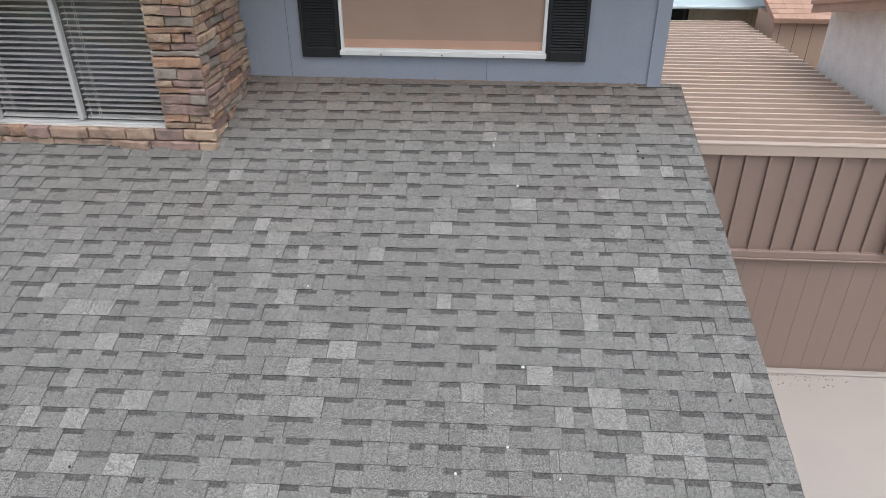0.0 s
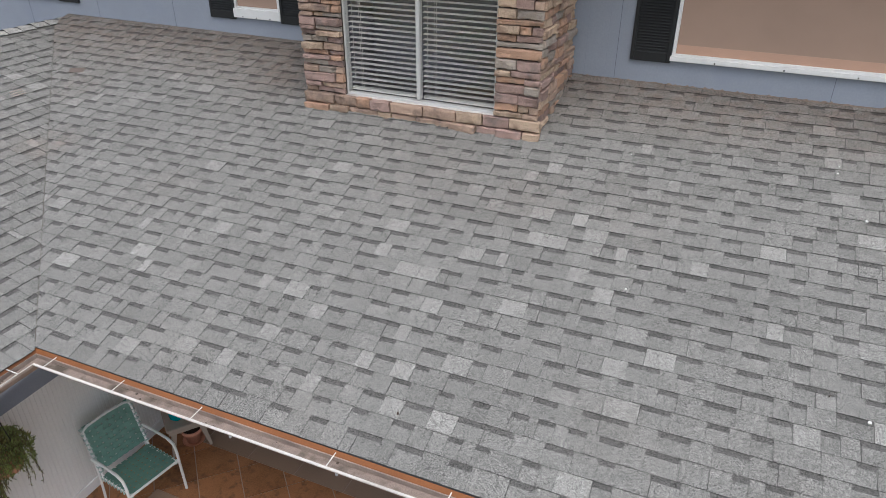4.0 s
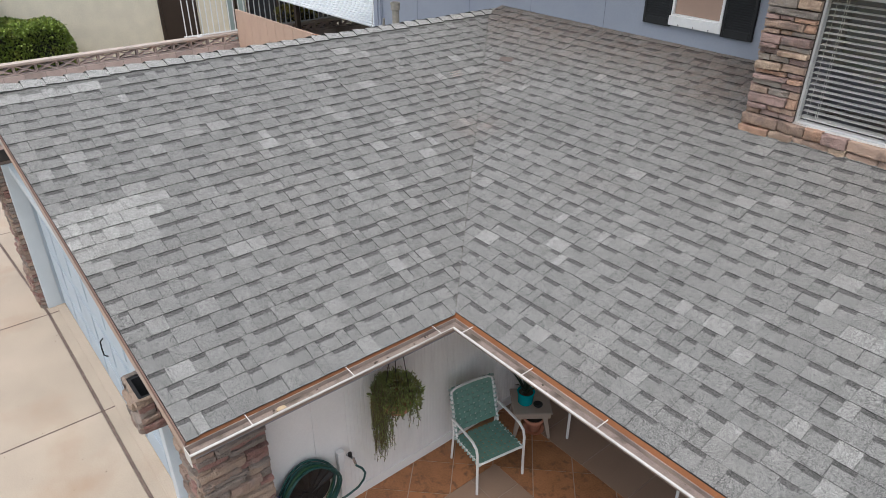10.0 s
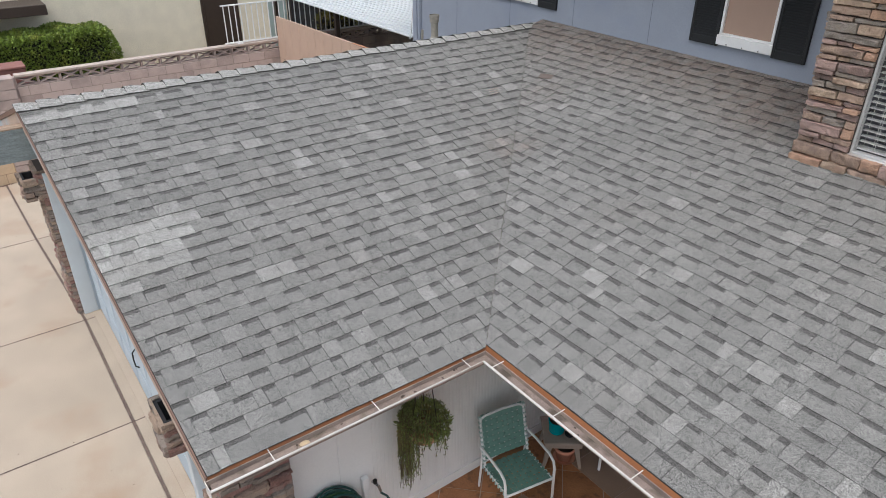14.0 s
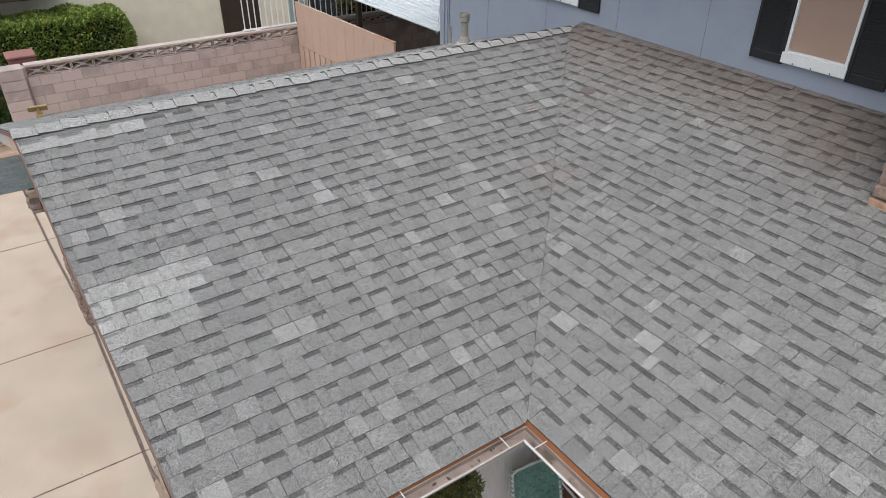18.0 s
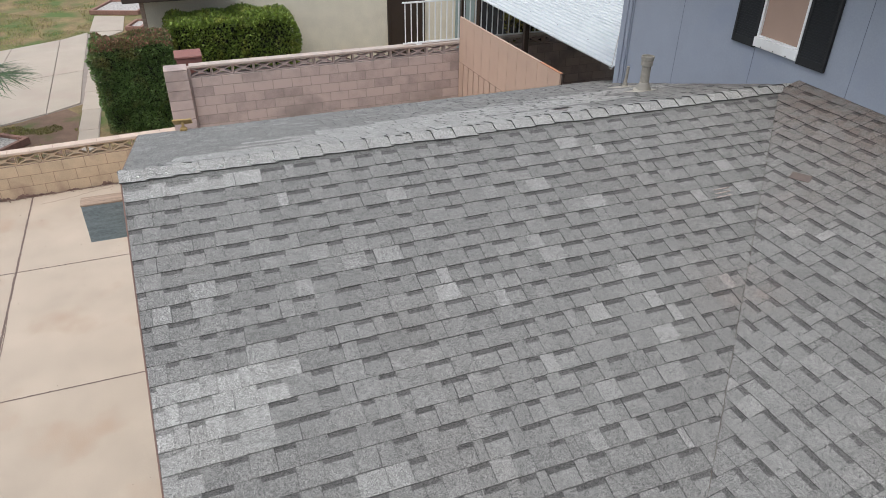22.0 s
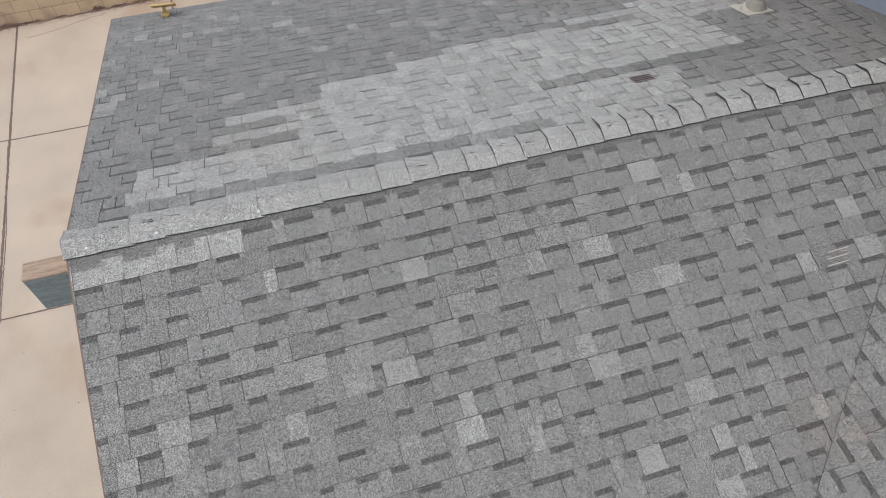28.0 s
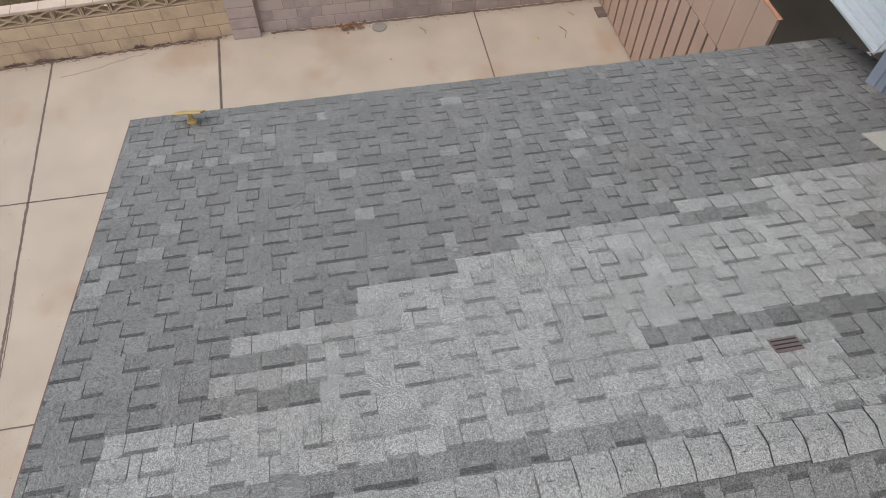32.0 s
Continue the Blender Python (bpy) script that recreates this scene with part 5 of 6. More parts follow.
for k in range(13):
    a, r = k * 2.4, rl.uniform(0.12, 0.3)
    part("leaf", blade(bmesh.new(), (0, 0, 0.14), (r * math.cos(a), r * math.sin(a), 0.17 + rl.uniform(0.0, 0.22)), 0.02, 0.08), M_AGAVE, pot)
bowl = thing("metal_bowl", "small dark metal bowl on the side table", "bowl", pose(-0.33, 1.53, FLOOR + 0.374))
part("body", lathe(bmesh.new(), [(0.03, 0), (0.05, 0.012), (0.055, 0.03), (0.048, 0.032), (0.02, 0.012)]), M_STEEL, bowl, smooth=True)
clay = thing("plant_pot", "terracotta pot of dark soil on the floor tiles", "plant pot", pose(-0.37, 1.53, FLOOR))
part("body", lathe(bmesh.new(), [(0.07, 0), (0.1, 0.14), (0.115, 0.145), (0.118, 0.19), (0.103, 0.19), (0.095, 0.15)]), M_CLAY, clay, smooth=True)
part("soil", lathe(bmesh.new(), [(0.097, 0.148), (0.095, 0.165)]), M_DIRTLEAF, clay)
part("saucer", lathe(bmesh.new(), [(0.1, 0), (0.12, 0.02), (0.125, 0.021), (0.1, 0.004)]), M_CLAY, clay)

bench = thing("patio_table", "white tubular patio table in the shade of the porch", "table", pose(0.5, 2.05, FLOOR))
part("tabletop", boxes((-0.55, 0.9, -0.36, 0.4, 0.68, 0.7), bevel=0.008), M_WHITE, bench)
for x, y in ((-0.52, -0.33), (0.87, -0.33), (-0.52, 0.37), (0.87, 0.37)):
    part("leg", tube(bmesh.new(), [(x, y, 0), (x, y, 0.68)], 0.016, 8), M_WHITE, bench)


# hanging plant
def hanging_plant():
    p = thing("hanging_plant", "green trailing succulent spilling from a hanging clay bowl", "plant", pose(-0.5, -0.27, 1.56))
    part("bowl", lathe(bmesh.new(), [(0.06, -0.14), (0.13, -0.08), (0.16, 0.0), (0.15, 0.0), (0.1, -0.05)]), M_CLAY, p, smooth=True)
    for k in range(3):
        a = k * math.tau / 3 + 0.5
        part("chain", tube(bmesh.new(), [(0.15 * math.cos(a), 0.15 * math.sin(a), 0), (0.0, 0.02, 1.0)], 0.004, 5), M_IRON, p)
    rnd = random.Random(77)
    v, f = [], []

    def leaf(c, d, w, ln):
        d = Vector(d).normalized()
        s = d.cross(Vector((rnd.uniform(-1, 1), rnd.uniform(-1, 1), 1))).normalized()
        up = d.cross(s) * w * 0.35
        i = len(v)
        v.extend([tuple(c), tuple(c + d * ln * 0.5 + s * w + up), tuple(c + d * ln), tuple(c + d * ln * 0.5 - s * w + up)])
        f.append((i, i + 1, i + 2, i + 3))

    sv = bmesh.new()
    for k in range(250):
        a = rnd.uniform(0, math.tau) if k % 2 else rnd.gauss(-2.15, 0.5)
        # the long strands hang towards the garage front
        toward = max(0.0, math.cos(a + 2.1))
        fall = rnd.uniform(0.02, 0.1) + (toward > 0.15) * rnd.uniform(0.08, 0.68) * (0.45 + 0.55 * toward)
        if k > 243:
            fall, a = rnd.uniform(0.35, 0.5), 1.3 + 0.03 * (k - 243)
        r0, r1 = 0.08, rnd.uniform(0.13, 0.25)
        high = rnd.uniform(0.08, 0.26)
        pts = []
        for i in range(9):
            t = i / 8
            r = r0 + (r1 - r0) * min(1, t * 2.2)
            z = high * math.sin(min(1, t * 2.2) * math.pi * 0.8) + 0.02 - (fall + 0.1) * max(0, t - 0.4) * 1.67
            pts.append(Vector((r * math.cos(a) + rnd.uniform(-0.014, 0.014), r * math.sin(a) * 0.95 + rnd.uniform(-0.014, 0.014), z)))
        tube(sv, pts, 0.0022, 3)
        for i in range(8):
            for _ in range(7):
                c = pts[i].lerp(pts[i + 1], rnd.random())
                leaf(c, (rnd.uniform(-1, 1), rnd.uniform(-1, 1), rnd.uniform(-0.9, 0.6)), rnd.uniform(0.003, 0.006), rnd.uniform(0.012, 0.026))
    for k in range(1000):
        a, r = rnd.uniform(0, math.tau), 0.24 * math.sqrt(rnd.random())
        leaf(Vector((r * math.cos(a), r * math.sin(a), 0.08 + 0.2 * (1 - (r / 0.24) ** 2) * rnd.uniform(0.3, 1.1))), (math.cos(a) * 0.6 + rnd.uniform(-0.5, 0.5), math.sin(a) * 0.6 + rnd.uniform(-0.5, 0.5), rnd.uniform(0.1, 1)), rnd.uniform(0.004, 0.009), rnd.uniform(0.02, 0.06))
    tagged(part("stem", sv, M_WOODY, p), kind="stuff")
    raw("foliage", v, f, M_TRAIL, p)


hanging_plant()


def hose_reel():
    h = thing("hose_hanger", "coiled green garden hose on a black cast-iron wall hanger", "garden hose", pose(GX + 0.02, -1.14, 0.74))
    rnd = random.Random(6)
    for k in range(7):
        ry, rz, off = 0.29 + rnd.uniform(-0.03, 0.03), 0.34 + rnd.uniform(-0.035, 0.03), rnd.uniform(-0.02, 0.02)
        pts = [(0.045 + 0.016 * k + 0.02 * math.sin(3 * a), off + ry * math.cos(a), rz * math.sin(a) - 0.02 + 0.5 * off) for a in [i * math.tau / 28 for i in range(28)]]
        part("coil", tube(bmesh.new(), pts, 0.011, 7, closed=True), M_HOSE2 if k % 3 == 1 else M_HOSE, h)
    part("tail", tube(bmesh.new(), [(0.16, 0.48, 0.1), (0.19, 0.53, 0.05), (0.2, 0.555, -0.02), (0.195, 0.54, -0.1), (0.18, 0.48, -0.18), (0.15, 0.38, -0.245), (0.12, 0.26, -0.29), (0.09, 0.12, -0.32), (0.06, 0.0, -0.33)], 0.011, 7), M_HOSE, h)
    bm = bmesh.new()
    n = 15
    fan = [(0.02, 0.0, -0.05)] + [(0.05 + 0.03 * (i % 2), 0.26 * math.cos(math.pi * i / (n - 1)), 0.04 + 0.24 * math.sin(math.pi * i / (n - 1)) + 0.015 * (i % 2)) for i in range(n)]
    front = [bm.verts.new((x + 0.05, y, z)) for x, y, z in fan]
    back = [bm.verts.new((x, y, z)) for x, y, z in fan]
    for i in range(1, n):
        bm.faces.new((front[0], front[i], front[i + 1]))
        bm.faces.new((back[0], back[i + 1], back[i]))
        bm.faces.new((front[i], back[i], back[i + 1], front[i + 1]))
    bmesh.ops.recalc_face_normals(bm, faces=bm.faces)
    part("fan", bm, M_IRON, h, "black scalloped iron fan")
    plate = lathe(bmesh.new(), [(0.235, 0.0), (0.24, 0.01), (0.2, 0.02), (0.06, 0.03)], 22)
    part("back_plate", plate, M_IRON, h).matrix_local = pose(0.06, 0, -0.03, 0, 90, 0) @ Matrix.Diagonal((0.85, 1, 1, 1))
    for k in range(16):
        bm = bmesh.new()
        y, z, r = rnd.uniform(-0.17, 0.17), rnd.uniform(-0.18, 0.0), rnd.uniform(0.025, 0.05)
        tube(bm, [(0.095, y + r * math.cos(a), z + r * math.sin(a)) for a in [i * math.tau / 9 for i in range(9)]], 0.006, 5, closed=True)
        part("scroll", bm, M_IRON, h)
    nozzle = part("nozzle", tube(bmesh.new(), [(0.09, -0.3, 0.16), (0.09, -0.31, 0.04), (0.08, -0.29, -0.1)], 0.02, 8), M_PURPLE, h, "purple spray nozzle")
    part("collar", tube(bmesh.new(), [(0.09, -0.3, 0.12), (0.09, -0.302, 0.06)], 0.024, 10), M_CHROME, nozzle)


hose_reel()
cover = thing("pipe_cover", "white boxed water pipe with a hose tap on the wall", "tap", pose(GX + 0.02, -0.75, FLOOR))
part("casing", boxes((0, 0.05, -0.026, 0.026, 0, 0.62), (0, 0.06, -0.036, 0.036, 0.62, 0.78), bevel=0.006), M_WHITE, cover)
part("spout", tube(bmesh.new(), [(0.06, 0.06, 0.72), (0.14, 0.08, 0.72), (0.16, 0.09, 0.66)], 0.014, 8), M_CHROME, cover)
part("knob", tube(bmesh.new(), [(0.1, 0.07, 0.73), (0.1, 0.07, 0.765)], 0.02, 8), M_IRON, cover)
lamp = thing("rust_box", "rust-orange metal box standing beside the stone pier", "box", pose(-0.45, -1.72, FLOOR, 0, 0, 12))
part("body", boxes((-0.13, 0.13, -0.15, 0.15, 0, 0.62), bevel=0.01), mat("rust_orange_metal", (0.36, 0.14, 0.05), 0.6, 0.15, 6), lamp)
part("lid", boxes((-0.14, 0.14, -0.16, 0.16, 0.62, 0.65), bevel=0.01), bpy.data.materials["rust_orange_metal"], lamp)


# ---------------------------------------------------------------- on the far roof slope
def back_at(x):
    return RIDGE_Z + BSLOPE * (x - RIDGE_X)


def vent_pipe(x, y, r, h, lean, cap, label):
    z = back_at(x)
    p = thing("vent_pipe", label, "vent pipe", pose(x, y, z), group="roof vent pipes")
    tilt = pose(0, 0, 0, 0, math.degrees(math.atan(-BSLOPE)))
    part("flashing", boxes((-0.17, 0.12, -0.16, 0.12, 0.008, 0.014), bevel=0.003), M_SEAL, p, "cream painted flashing").matrix_local = tilt
    part("collar", lathe(bmesh.new(), [(r * 2.0, -0.03), (r * 1.7, 0.05), (r * 1.15, 0.1), (r * 1.05, 0.12)]), M_PVC, p, smooth=True)
    bm = tube(bmesh.new(), [(0, 0, 0.0), (lean * h, 0, h)], r, 16)
    pipe = part("pipe", bm, M_PVC, p, smooth=False)
    if cap:
        part("cap", lathe(bmesh.new(), [(r * 1.08, h - 0.1), (r * 1.28, h - 0.09), (r * 1.28, h - 0.03), (r * 1.38, h - 0.02), (r * 1.38, h + 0.02), (r * 1.15, h + 0.02), (r * 1.1, h - 0.02), (0.002, h - 0.02)], centre=(lean * h, 0, 0)), M_PVC, pipe)
        # flat dark disc stands for the shade down the pipe
        part("opening", lathe(bmesh.new(), [(r * 1.09, h - 0.019), (r * 1.0, h - 0.016), (0.002, h - 0.016)], centre=(lean * h, 0, 0)), M_DOOR, pipe, "dark disc drawn for the shade in the open mouth")
    part("sealant", lathe(bmesh.new(), [(r * 2.3, -0.02), (r * 2.2, 0.02), (r * 1.9, 0.04)]), M_SEAL, p)


vent_pipe(-5.6, 3.5, 0.056, 0.42, -0.02, True, "thick grey vent pipe with a capped rim in cream flashing")
vent_pipe(-6.52, 3.89, 0.02, 0.3, 0.06, False, "thin leaning grey vent pipe in cream flashing")

slot = thing("roof_vent_patch", "dark slotted metal patch set among the far slope shingles", "vent", pose(-4.72, 1.83, back_at(-4.72), 0, math.degrees(math.atan(-BSLOPE)), 0))
part("plate", boxes((-0.055, 0.055, -0.09, 0.09, 0.012, 0.016), bevel=0.002), mat("dull_brown_metal", (0.13, 0.098, 0.088), 0.7), slot)
for k in range(3):
    part("slit", boxes((-0.036 + 0.03 * k, -0.028 + 0.03 * k, -0.08, 0.08, 0.016, 0.018)), M_DARK, slot)

perch = thing("wood_bracket", "yellow-painted tilted board on a short stand at the far roof edge", "bracket", pose(-8.27, -1.955, back_at(-8.27), 0, 0, -5))
part("foot", boxes((-0.035, 0.035, -0.045, 0.045, 0.0, 0.05), bevel=0.008), M_YELLOW, perch)
for yy in (-0.026, 0.026):
    part("screw", lathe(bmesh.new(), [(0.006, 0), (0.004, 0.003), (0.0, 0.003)], 6), M_DOOR, perch).matrix_local = pose(0.036, yy, 0.026, 0, 90, 0)
part("stem", boxes((-0.014, 0.014, -0.03, 0.03, 0.05, 0.066), (-0.012, 0.012, -0.018, 0.018, 0.066, 0.14), bevel=0.004), M_YELLOW, perch)
part("board", boxes((-0.085, 0.085, -0.125, 0.125, 0.0, 0.022), bevel=0.006), M_YELLOW, perch).matrix_local = pose(0.0, 0, 0.128, 0, -38, 0)


def specks():
    """Droppings and scraps on the shingles."""
    rnd = random.Random(99)

    def blob(name, place, u, v, r, m, label, cat):
        vs, fs = [], []
        poly = [(u + r * rnd.uniform(0.6, 1.2) * math.cos(a), v + r * rnd.uniform(0.6, 1.2) * math.sin(a)) for a in [k * math.tau / 8 for k in range(8)]]
        prism(vs, fs, poly, place, lambda p, q: 0.0155, 0.0)
        tagged(raw(name, vs, fs, m), label, cat)

    for u, v in ((5.34, 3.49), (5.33, 3.4), (5.53, 2.89), (3.75, 3.27), (5.44, 0.6), (5.74, 0.42), (5.14, 0.42), (5.54, 1.16), (4.02, 1.77), (6.25, 3.57)):
        blob("bird_dropping", on_main, u, v, rnd.uniform(0.006, 0.012), M_DROP, "white bird dropping on the grey shingles", "dropping")
    for u, v in ((5.33, 1.28), (6.81, 0.98), (6.28, 3.33), (6.56, 3.37), (6.59, 3.28), (6.91, 0.45), (2.88, 0.35), (6.54, 2.33)):
        blob("leaf_scrap", on_main, u, v, rnd.uniform(0.006, 0.013), M_DIRTLEAF, "dark dry leaf scrap on the grey shingles", "leaf")
    for k in range(6):
        y = rake_y(RIDGE_X) + 0.12 + 0.21 * k
        vs, fs = [], []
        poly = [(RIDGE_X + 0.075 + 0.009 * rnd.uniform(0.5, 1.3) * math.cos(a), y + 0.012 * rnd.uniform(0.5, 1.3) * math.sin(a)) for a in [j * math.tau / 8 for j in range(8)]]
        prism(vs, fs, poly, lambda p, q, h: (p, q, RIDGE_Z - 0.02 + h), lambda p, q: 0.026, 0.0)
        tagged(raw("bird_dropping", vs, fs, M_DROP), "white bird dropping on the ridge caps", "dropping")
    flat = thing("loose_shingle", "brown scrap of shingle lying by the roof valley", "shingle scrap", Matrix.Translation(on_main(-2.76, 3.34, 0.014)) @ pose(0, 0, 0, 17.7, 0, 30))
    part("scrap", boxes((-0.09, 0.08, -0.045, 0.05, 0, 0.005), bevel=0.001), mat("brown_scrap", (0.125, 0.1, 0.085), 0.95, 0.2, 20), flat)


specks()


# ---------------------------------------------------------------- block walls behind the driveway
def block_wall(name, m, length, courses, mats, label, seed=1, mortar=M_MORTAR, cap=M_CAP):
    """Running-bond concrete blocks, a row of pierced blocks and a cap."""
    w = thing(name, label, "wall", m, kind="structure")
    rnd = random.Random(seed)
    part("mortar", boxes((0.0, length, 0.006, 0.19, 0, 0.2 * courses)), mortar, w)
    shapes = {}
    for k in range(courses):
        x = -0.2 * (k % 2)
        while x < length:
            a, b = max(0, x), min(length, x + 0.4)
            x += 0.4
            if b - a < 0.05:
                continue
            key = round(b - a, 3)
            if key not in shapes:
                bm = box(bmesh.new(), 0, key - 0.008, 0, 0.19, 0.004, 0.196, bevel=0.005)
                me = bpy.data.meshes.new("block")
                bm.to_mesh(me)
                bm.free()
                me.materials.append(mats)
                shapes[key] = me
            ob = new("block", shapes[key])
            ob.parent = w
            ob.location = (a + 0.004, rnd.uniform(-0.002, 0.002), 0.2 * k)
    z0, x = 0.2 * courses, 0.0
    bm = bmesh.new()
    bw, bh, t = 0.42, 0.2, 0.022
    box(bm, 0.004, bw - 0.004, 0.03, 0.17, 0.002, t)
    box(bm, 0.004, bw - 0.004, 0.03, 0.17, bh - t, bh - 0.002)
    box(bm, 0.004, t, 0.03, 0.17, t, bh - t)
    box(bm, bw - t, bw - 0.004, 0.03, 0.17, t, bh - t)
    ang = math.degrees(math.atan2(bh - 2 * t, bw - 2 * t))
    ln = math.hypot(bh - 2 * t, bw - 2 * t) / 2
    for s in (-1, 1):
        box(bm, -ln, ln, 0.04, 0.16, -0.012, 0.012, m=pose(bw / 2, 0, bh / 2, 0, s * ang, 0))
    box(bm, -0.05, 0.05, 0.038, 0.162, -0.03, 0.03, m=pose(bw / 2, 0, bh / 2))
    me = bpy.data.meshes.new("breeze_block")
    bm.to_mesh(me)
    bm.free()
    me.materials.append(mats)
    while x < length - 0.3:
        ob = new("breeze_block", me)
        ob.parent, ob.location = w, (x, 0, z0)
        x += bw
    n = int(length / 0.4) + 1
    for k in range(n):
        a, b = k * length / n, (k + 1) * length / n
        part("cap", boxes((a + 0.002, b - 0.002, -0.01, 0.2, z0 + bh, z0 + bh + 0.045), bevel=0.005), cap, w)
    return w


block_wall("block_wall", pose(-13.12, -1.72, 0, 0, 0, 90), 11.0, 10, M_BLOCK, "pinkish-grey concrete block wall topped with pierced blocks", seed=3)
low_wall = block_wall("low_block_wall", pose(-12.88, -6.4, 0, 0, 0, 93.6) @ pose(-8, 0, 0) @ Matrix.Diagonal((1, 1, 1.12, 1)), 12.3, 3, M_TANBLOCK, "low tan block wall topped with pierced blocks, peeling at its foot", seed=4, mortar=M_TANMORTAR, cap=M_TANCAP)
M_PEEL = mat("flaked_red_brown_block", (0.2, 0.125, 0.1), 0.95, 0.35, 14, 120, 0.6, spread=0.5)
rq = random.Random(9)
for k in range(34):
    at, high = rq.uniform(6.0, 11.9), rq.choice((0.03, 0.05, 0.09))
    wide = rq.uniform(0.04, 0.2)
    n = 11
    low = [(at + wide * (2 * q / (n - 1) - 1), -0.006, 0.002) for q in range(n)]
    top = [(x + rq.uniform(-0.008, 0.008), -0.006, 0.004 + high * rq.uniform(0.2, 1.0) * math.sin(math.pi * q / (n - 1)) ** 0.6) for q, (x, _, _) in enumerate(low)]
    raw("flaked_patch", low + top, [(q, q + 1, q + 1 + n, q + n) for q in range(n - 1)], M_PEEL, low_wall)
post = thing("wall_pilaster", "concrete block pilaster where the two walls meet", "pilaster", pose(-13.2, -1.98, 0), kind="structure")
for k in range(11):
    part("block", boxes((-0.2, 0.2, -0.22, 0.22, 0.2 * k + 0.004, 0.2 * k + 0.196), bevel=0.006), M_BLOCK, post)
part("cap", boxes((-0.2, 0.2, -0.22, 0.22, 2.2, 2.222), bevel=0.006), M_BLOCK, post)
part("block", boxes((-0.12, 0.06, 0.221, 0.275, 0.0, 2.2), bevel=0.004), M_BLOCK, post)

# white rails on the wall
rail = thing("wall_railing", "white-painted steel railing on top of the block wall", "railing", pose(-13.2, 2.78, 2.245))
for z in (0.02, 0.88):
    part("rail", boxes((-0.02, 0.02, 0, 4.2, z, z + 0.03), bevel=0.003), M_WHITE, rail)
for k in range(30):
    part("baluster", boxes((-0.01, 0.01, 0.05 + 0.138 * k, 0.07 + 0.138 * k, 0.05, 0.88)), M_WHITE, rail)
part("base_plate", boxes((-0.06, 0.06, 0.3, 0.42, -0.0, 0.02)), M_WHITE, rail)

# ---------------------------------------------------------------- peach fence and patio cover
fence = thing("peach_fence", "peach-painted panel fence with battens and a rusty top edge", "fence", pose(-13.08, 4.08, 0, 0, 0, 1.3))
L = 4.33
for k in range(11):
    part("board", boxes((k * L / 11 + 0.005, (k + 1) * L / 11 - 0.005, -0.012, 0.03, 1.8, 2.79), bevel=0.002), M_PEACH, fence)
# backing and divider coloured dark for the shade in the gaps between boards
part("backing", boxes((0, L, 0.004, 0.025, 0.02, 1.8)), mat("brown_gap_shade", (0.13, 0.085, 0.065), 0.75, 0.08, 3), fence)
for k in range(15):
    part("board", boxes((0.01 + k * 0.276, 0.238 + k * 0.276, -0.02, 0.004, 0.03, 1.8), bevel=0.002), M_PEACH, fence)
part("divider", boxes((0, L, -0.013, 0.0, 1.796, 1.806)), bpy.data.materials["brown_gap_shade"], fence, "dark strip drawn as the shaded gap between board rows")
part("upper_backing", boxes((0, L, 0.031, 0.04, 1.8, 2.78)), bpy.data.materials["brown_gap_shade"], fence)
part("top_edge", boxes((0, L - 0.7, -0.014, 0.032, 2.79, 2.796)), M_PEACH, fence)
part("rusty_edge", boxes((L - 0.7, L + 0.02, -0.016, 0.034, 2.79, 2.798)), mat("orange_rust", (0.42, 0.2, 0.11), 0.8, 0.3, 8), fence)

cover_roof = thing("patio_cover", "white ribbed metal patio cover on dark steel posts", "patio roof", pose(-7.66, 4.44, 3.2, 0, 0, 180))


def ribbed(bm, w, d_, pitch, high, thick, flat=0.55, lean=0.0):
    """A folded sheet: w across the ribs' length, d_ along the row of ribs."""
    prof, y = [], 0.0
    while y < d_:
        prof += [(y, 0), (y + pitch * (flat + lean), 0), (y + pitch * (flat + 0.06 - lean), high), (y + pitch * (flat + 0.26), high)]
        y += pitch
    prof.append((y, 0))
    top = [[bm.verts.new((x, yy, z)) for yy, z in prof] for x in (0, w)]
    low = [[bm.verts.new((x, yy, z - thick)) for yy, z in prof] for x in (0, w)]
    n = len(prof)
    for i in range(n - 1):
        bm.faces.new((top[0][i], top[1][i], top[1][i + 1], top[0][i + 1]))
        bm.faces.new((low[0][i + 1], low[1][i + 1], low[1][i], low[0][i]))
        for r in (0, 1):
            bm.faces.new((top[r][i], top[r][i + 1], low[r][i + 1], low[r][i]))
    bm.faces.new((top[0][0], low[0][0], low[1][0], top[1][0]))
    bm.faces.new((top[0][-1], top[1][-1], low[1][-1], low[0][-1]))
    bmesh.ops.recalc_face_normals(bm, faces=bm.faces)
    return bm


bm = ribbed(bmesh.new(), 7.2, 8.0, 0.13, 0.024, 0.004)
bmesh.ops.transform(bm, matrix=pose(0, 0, 0, -2.0) @ Matrix.Scale(-1, 4, (0, 1, 0)), verts=bm.verts)
bmesh.ops.recalc_face_normals(bm, faces=bm.faces)
part("sheet", bm, M_WHITEMETAL, cover_roof)
part("fascia", boxes((0, 7.2, -0.01, 0.004, -0.022, -0.006)), M_WHITEMETAL, cover_roof)
for x in (3.3, 6.6):
    part("post", boxes((x, x + 0.1, -0.25, -0.15, -3.18, -0.03), bevel=0.004), M_DOOR, cover_roof, "dark brown steel post")
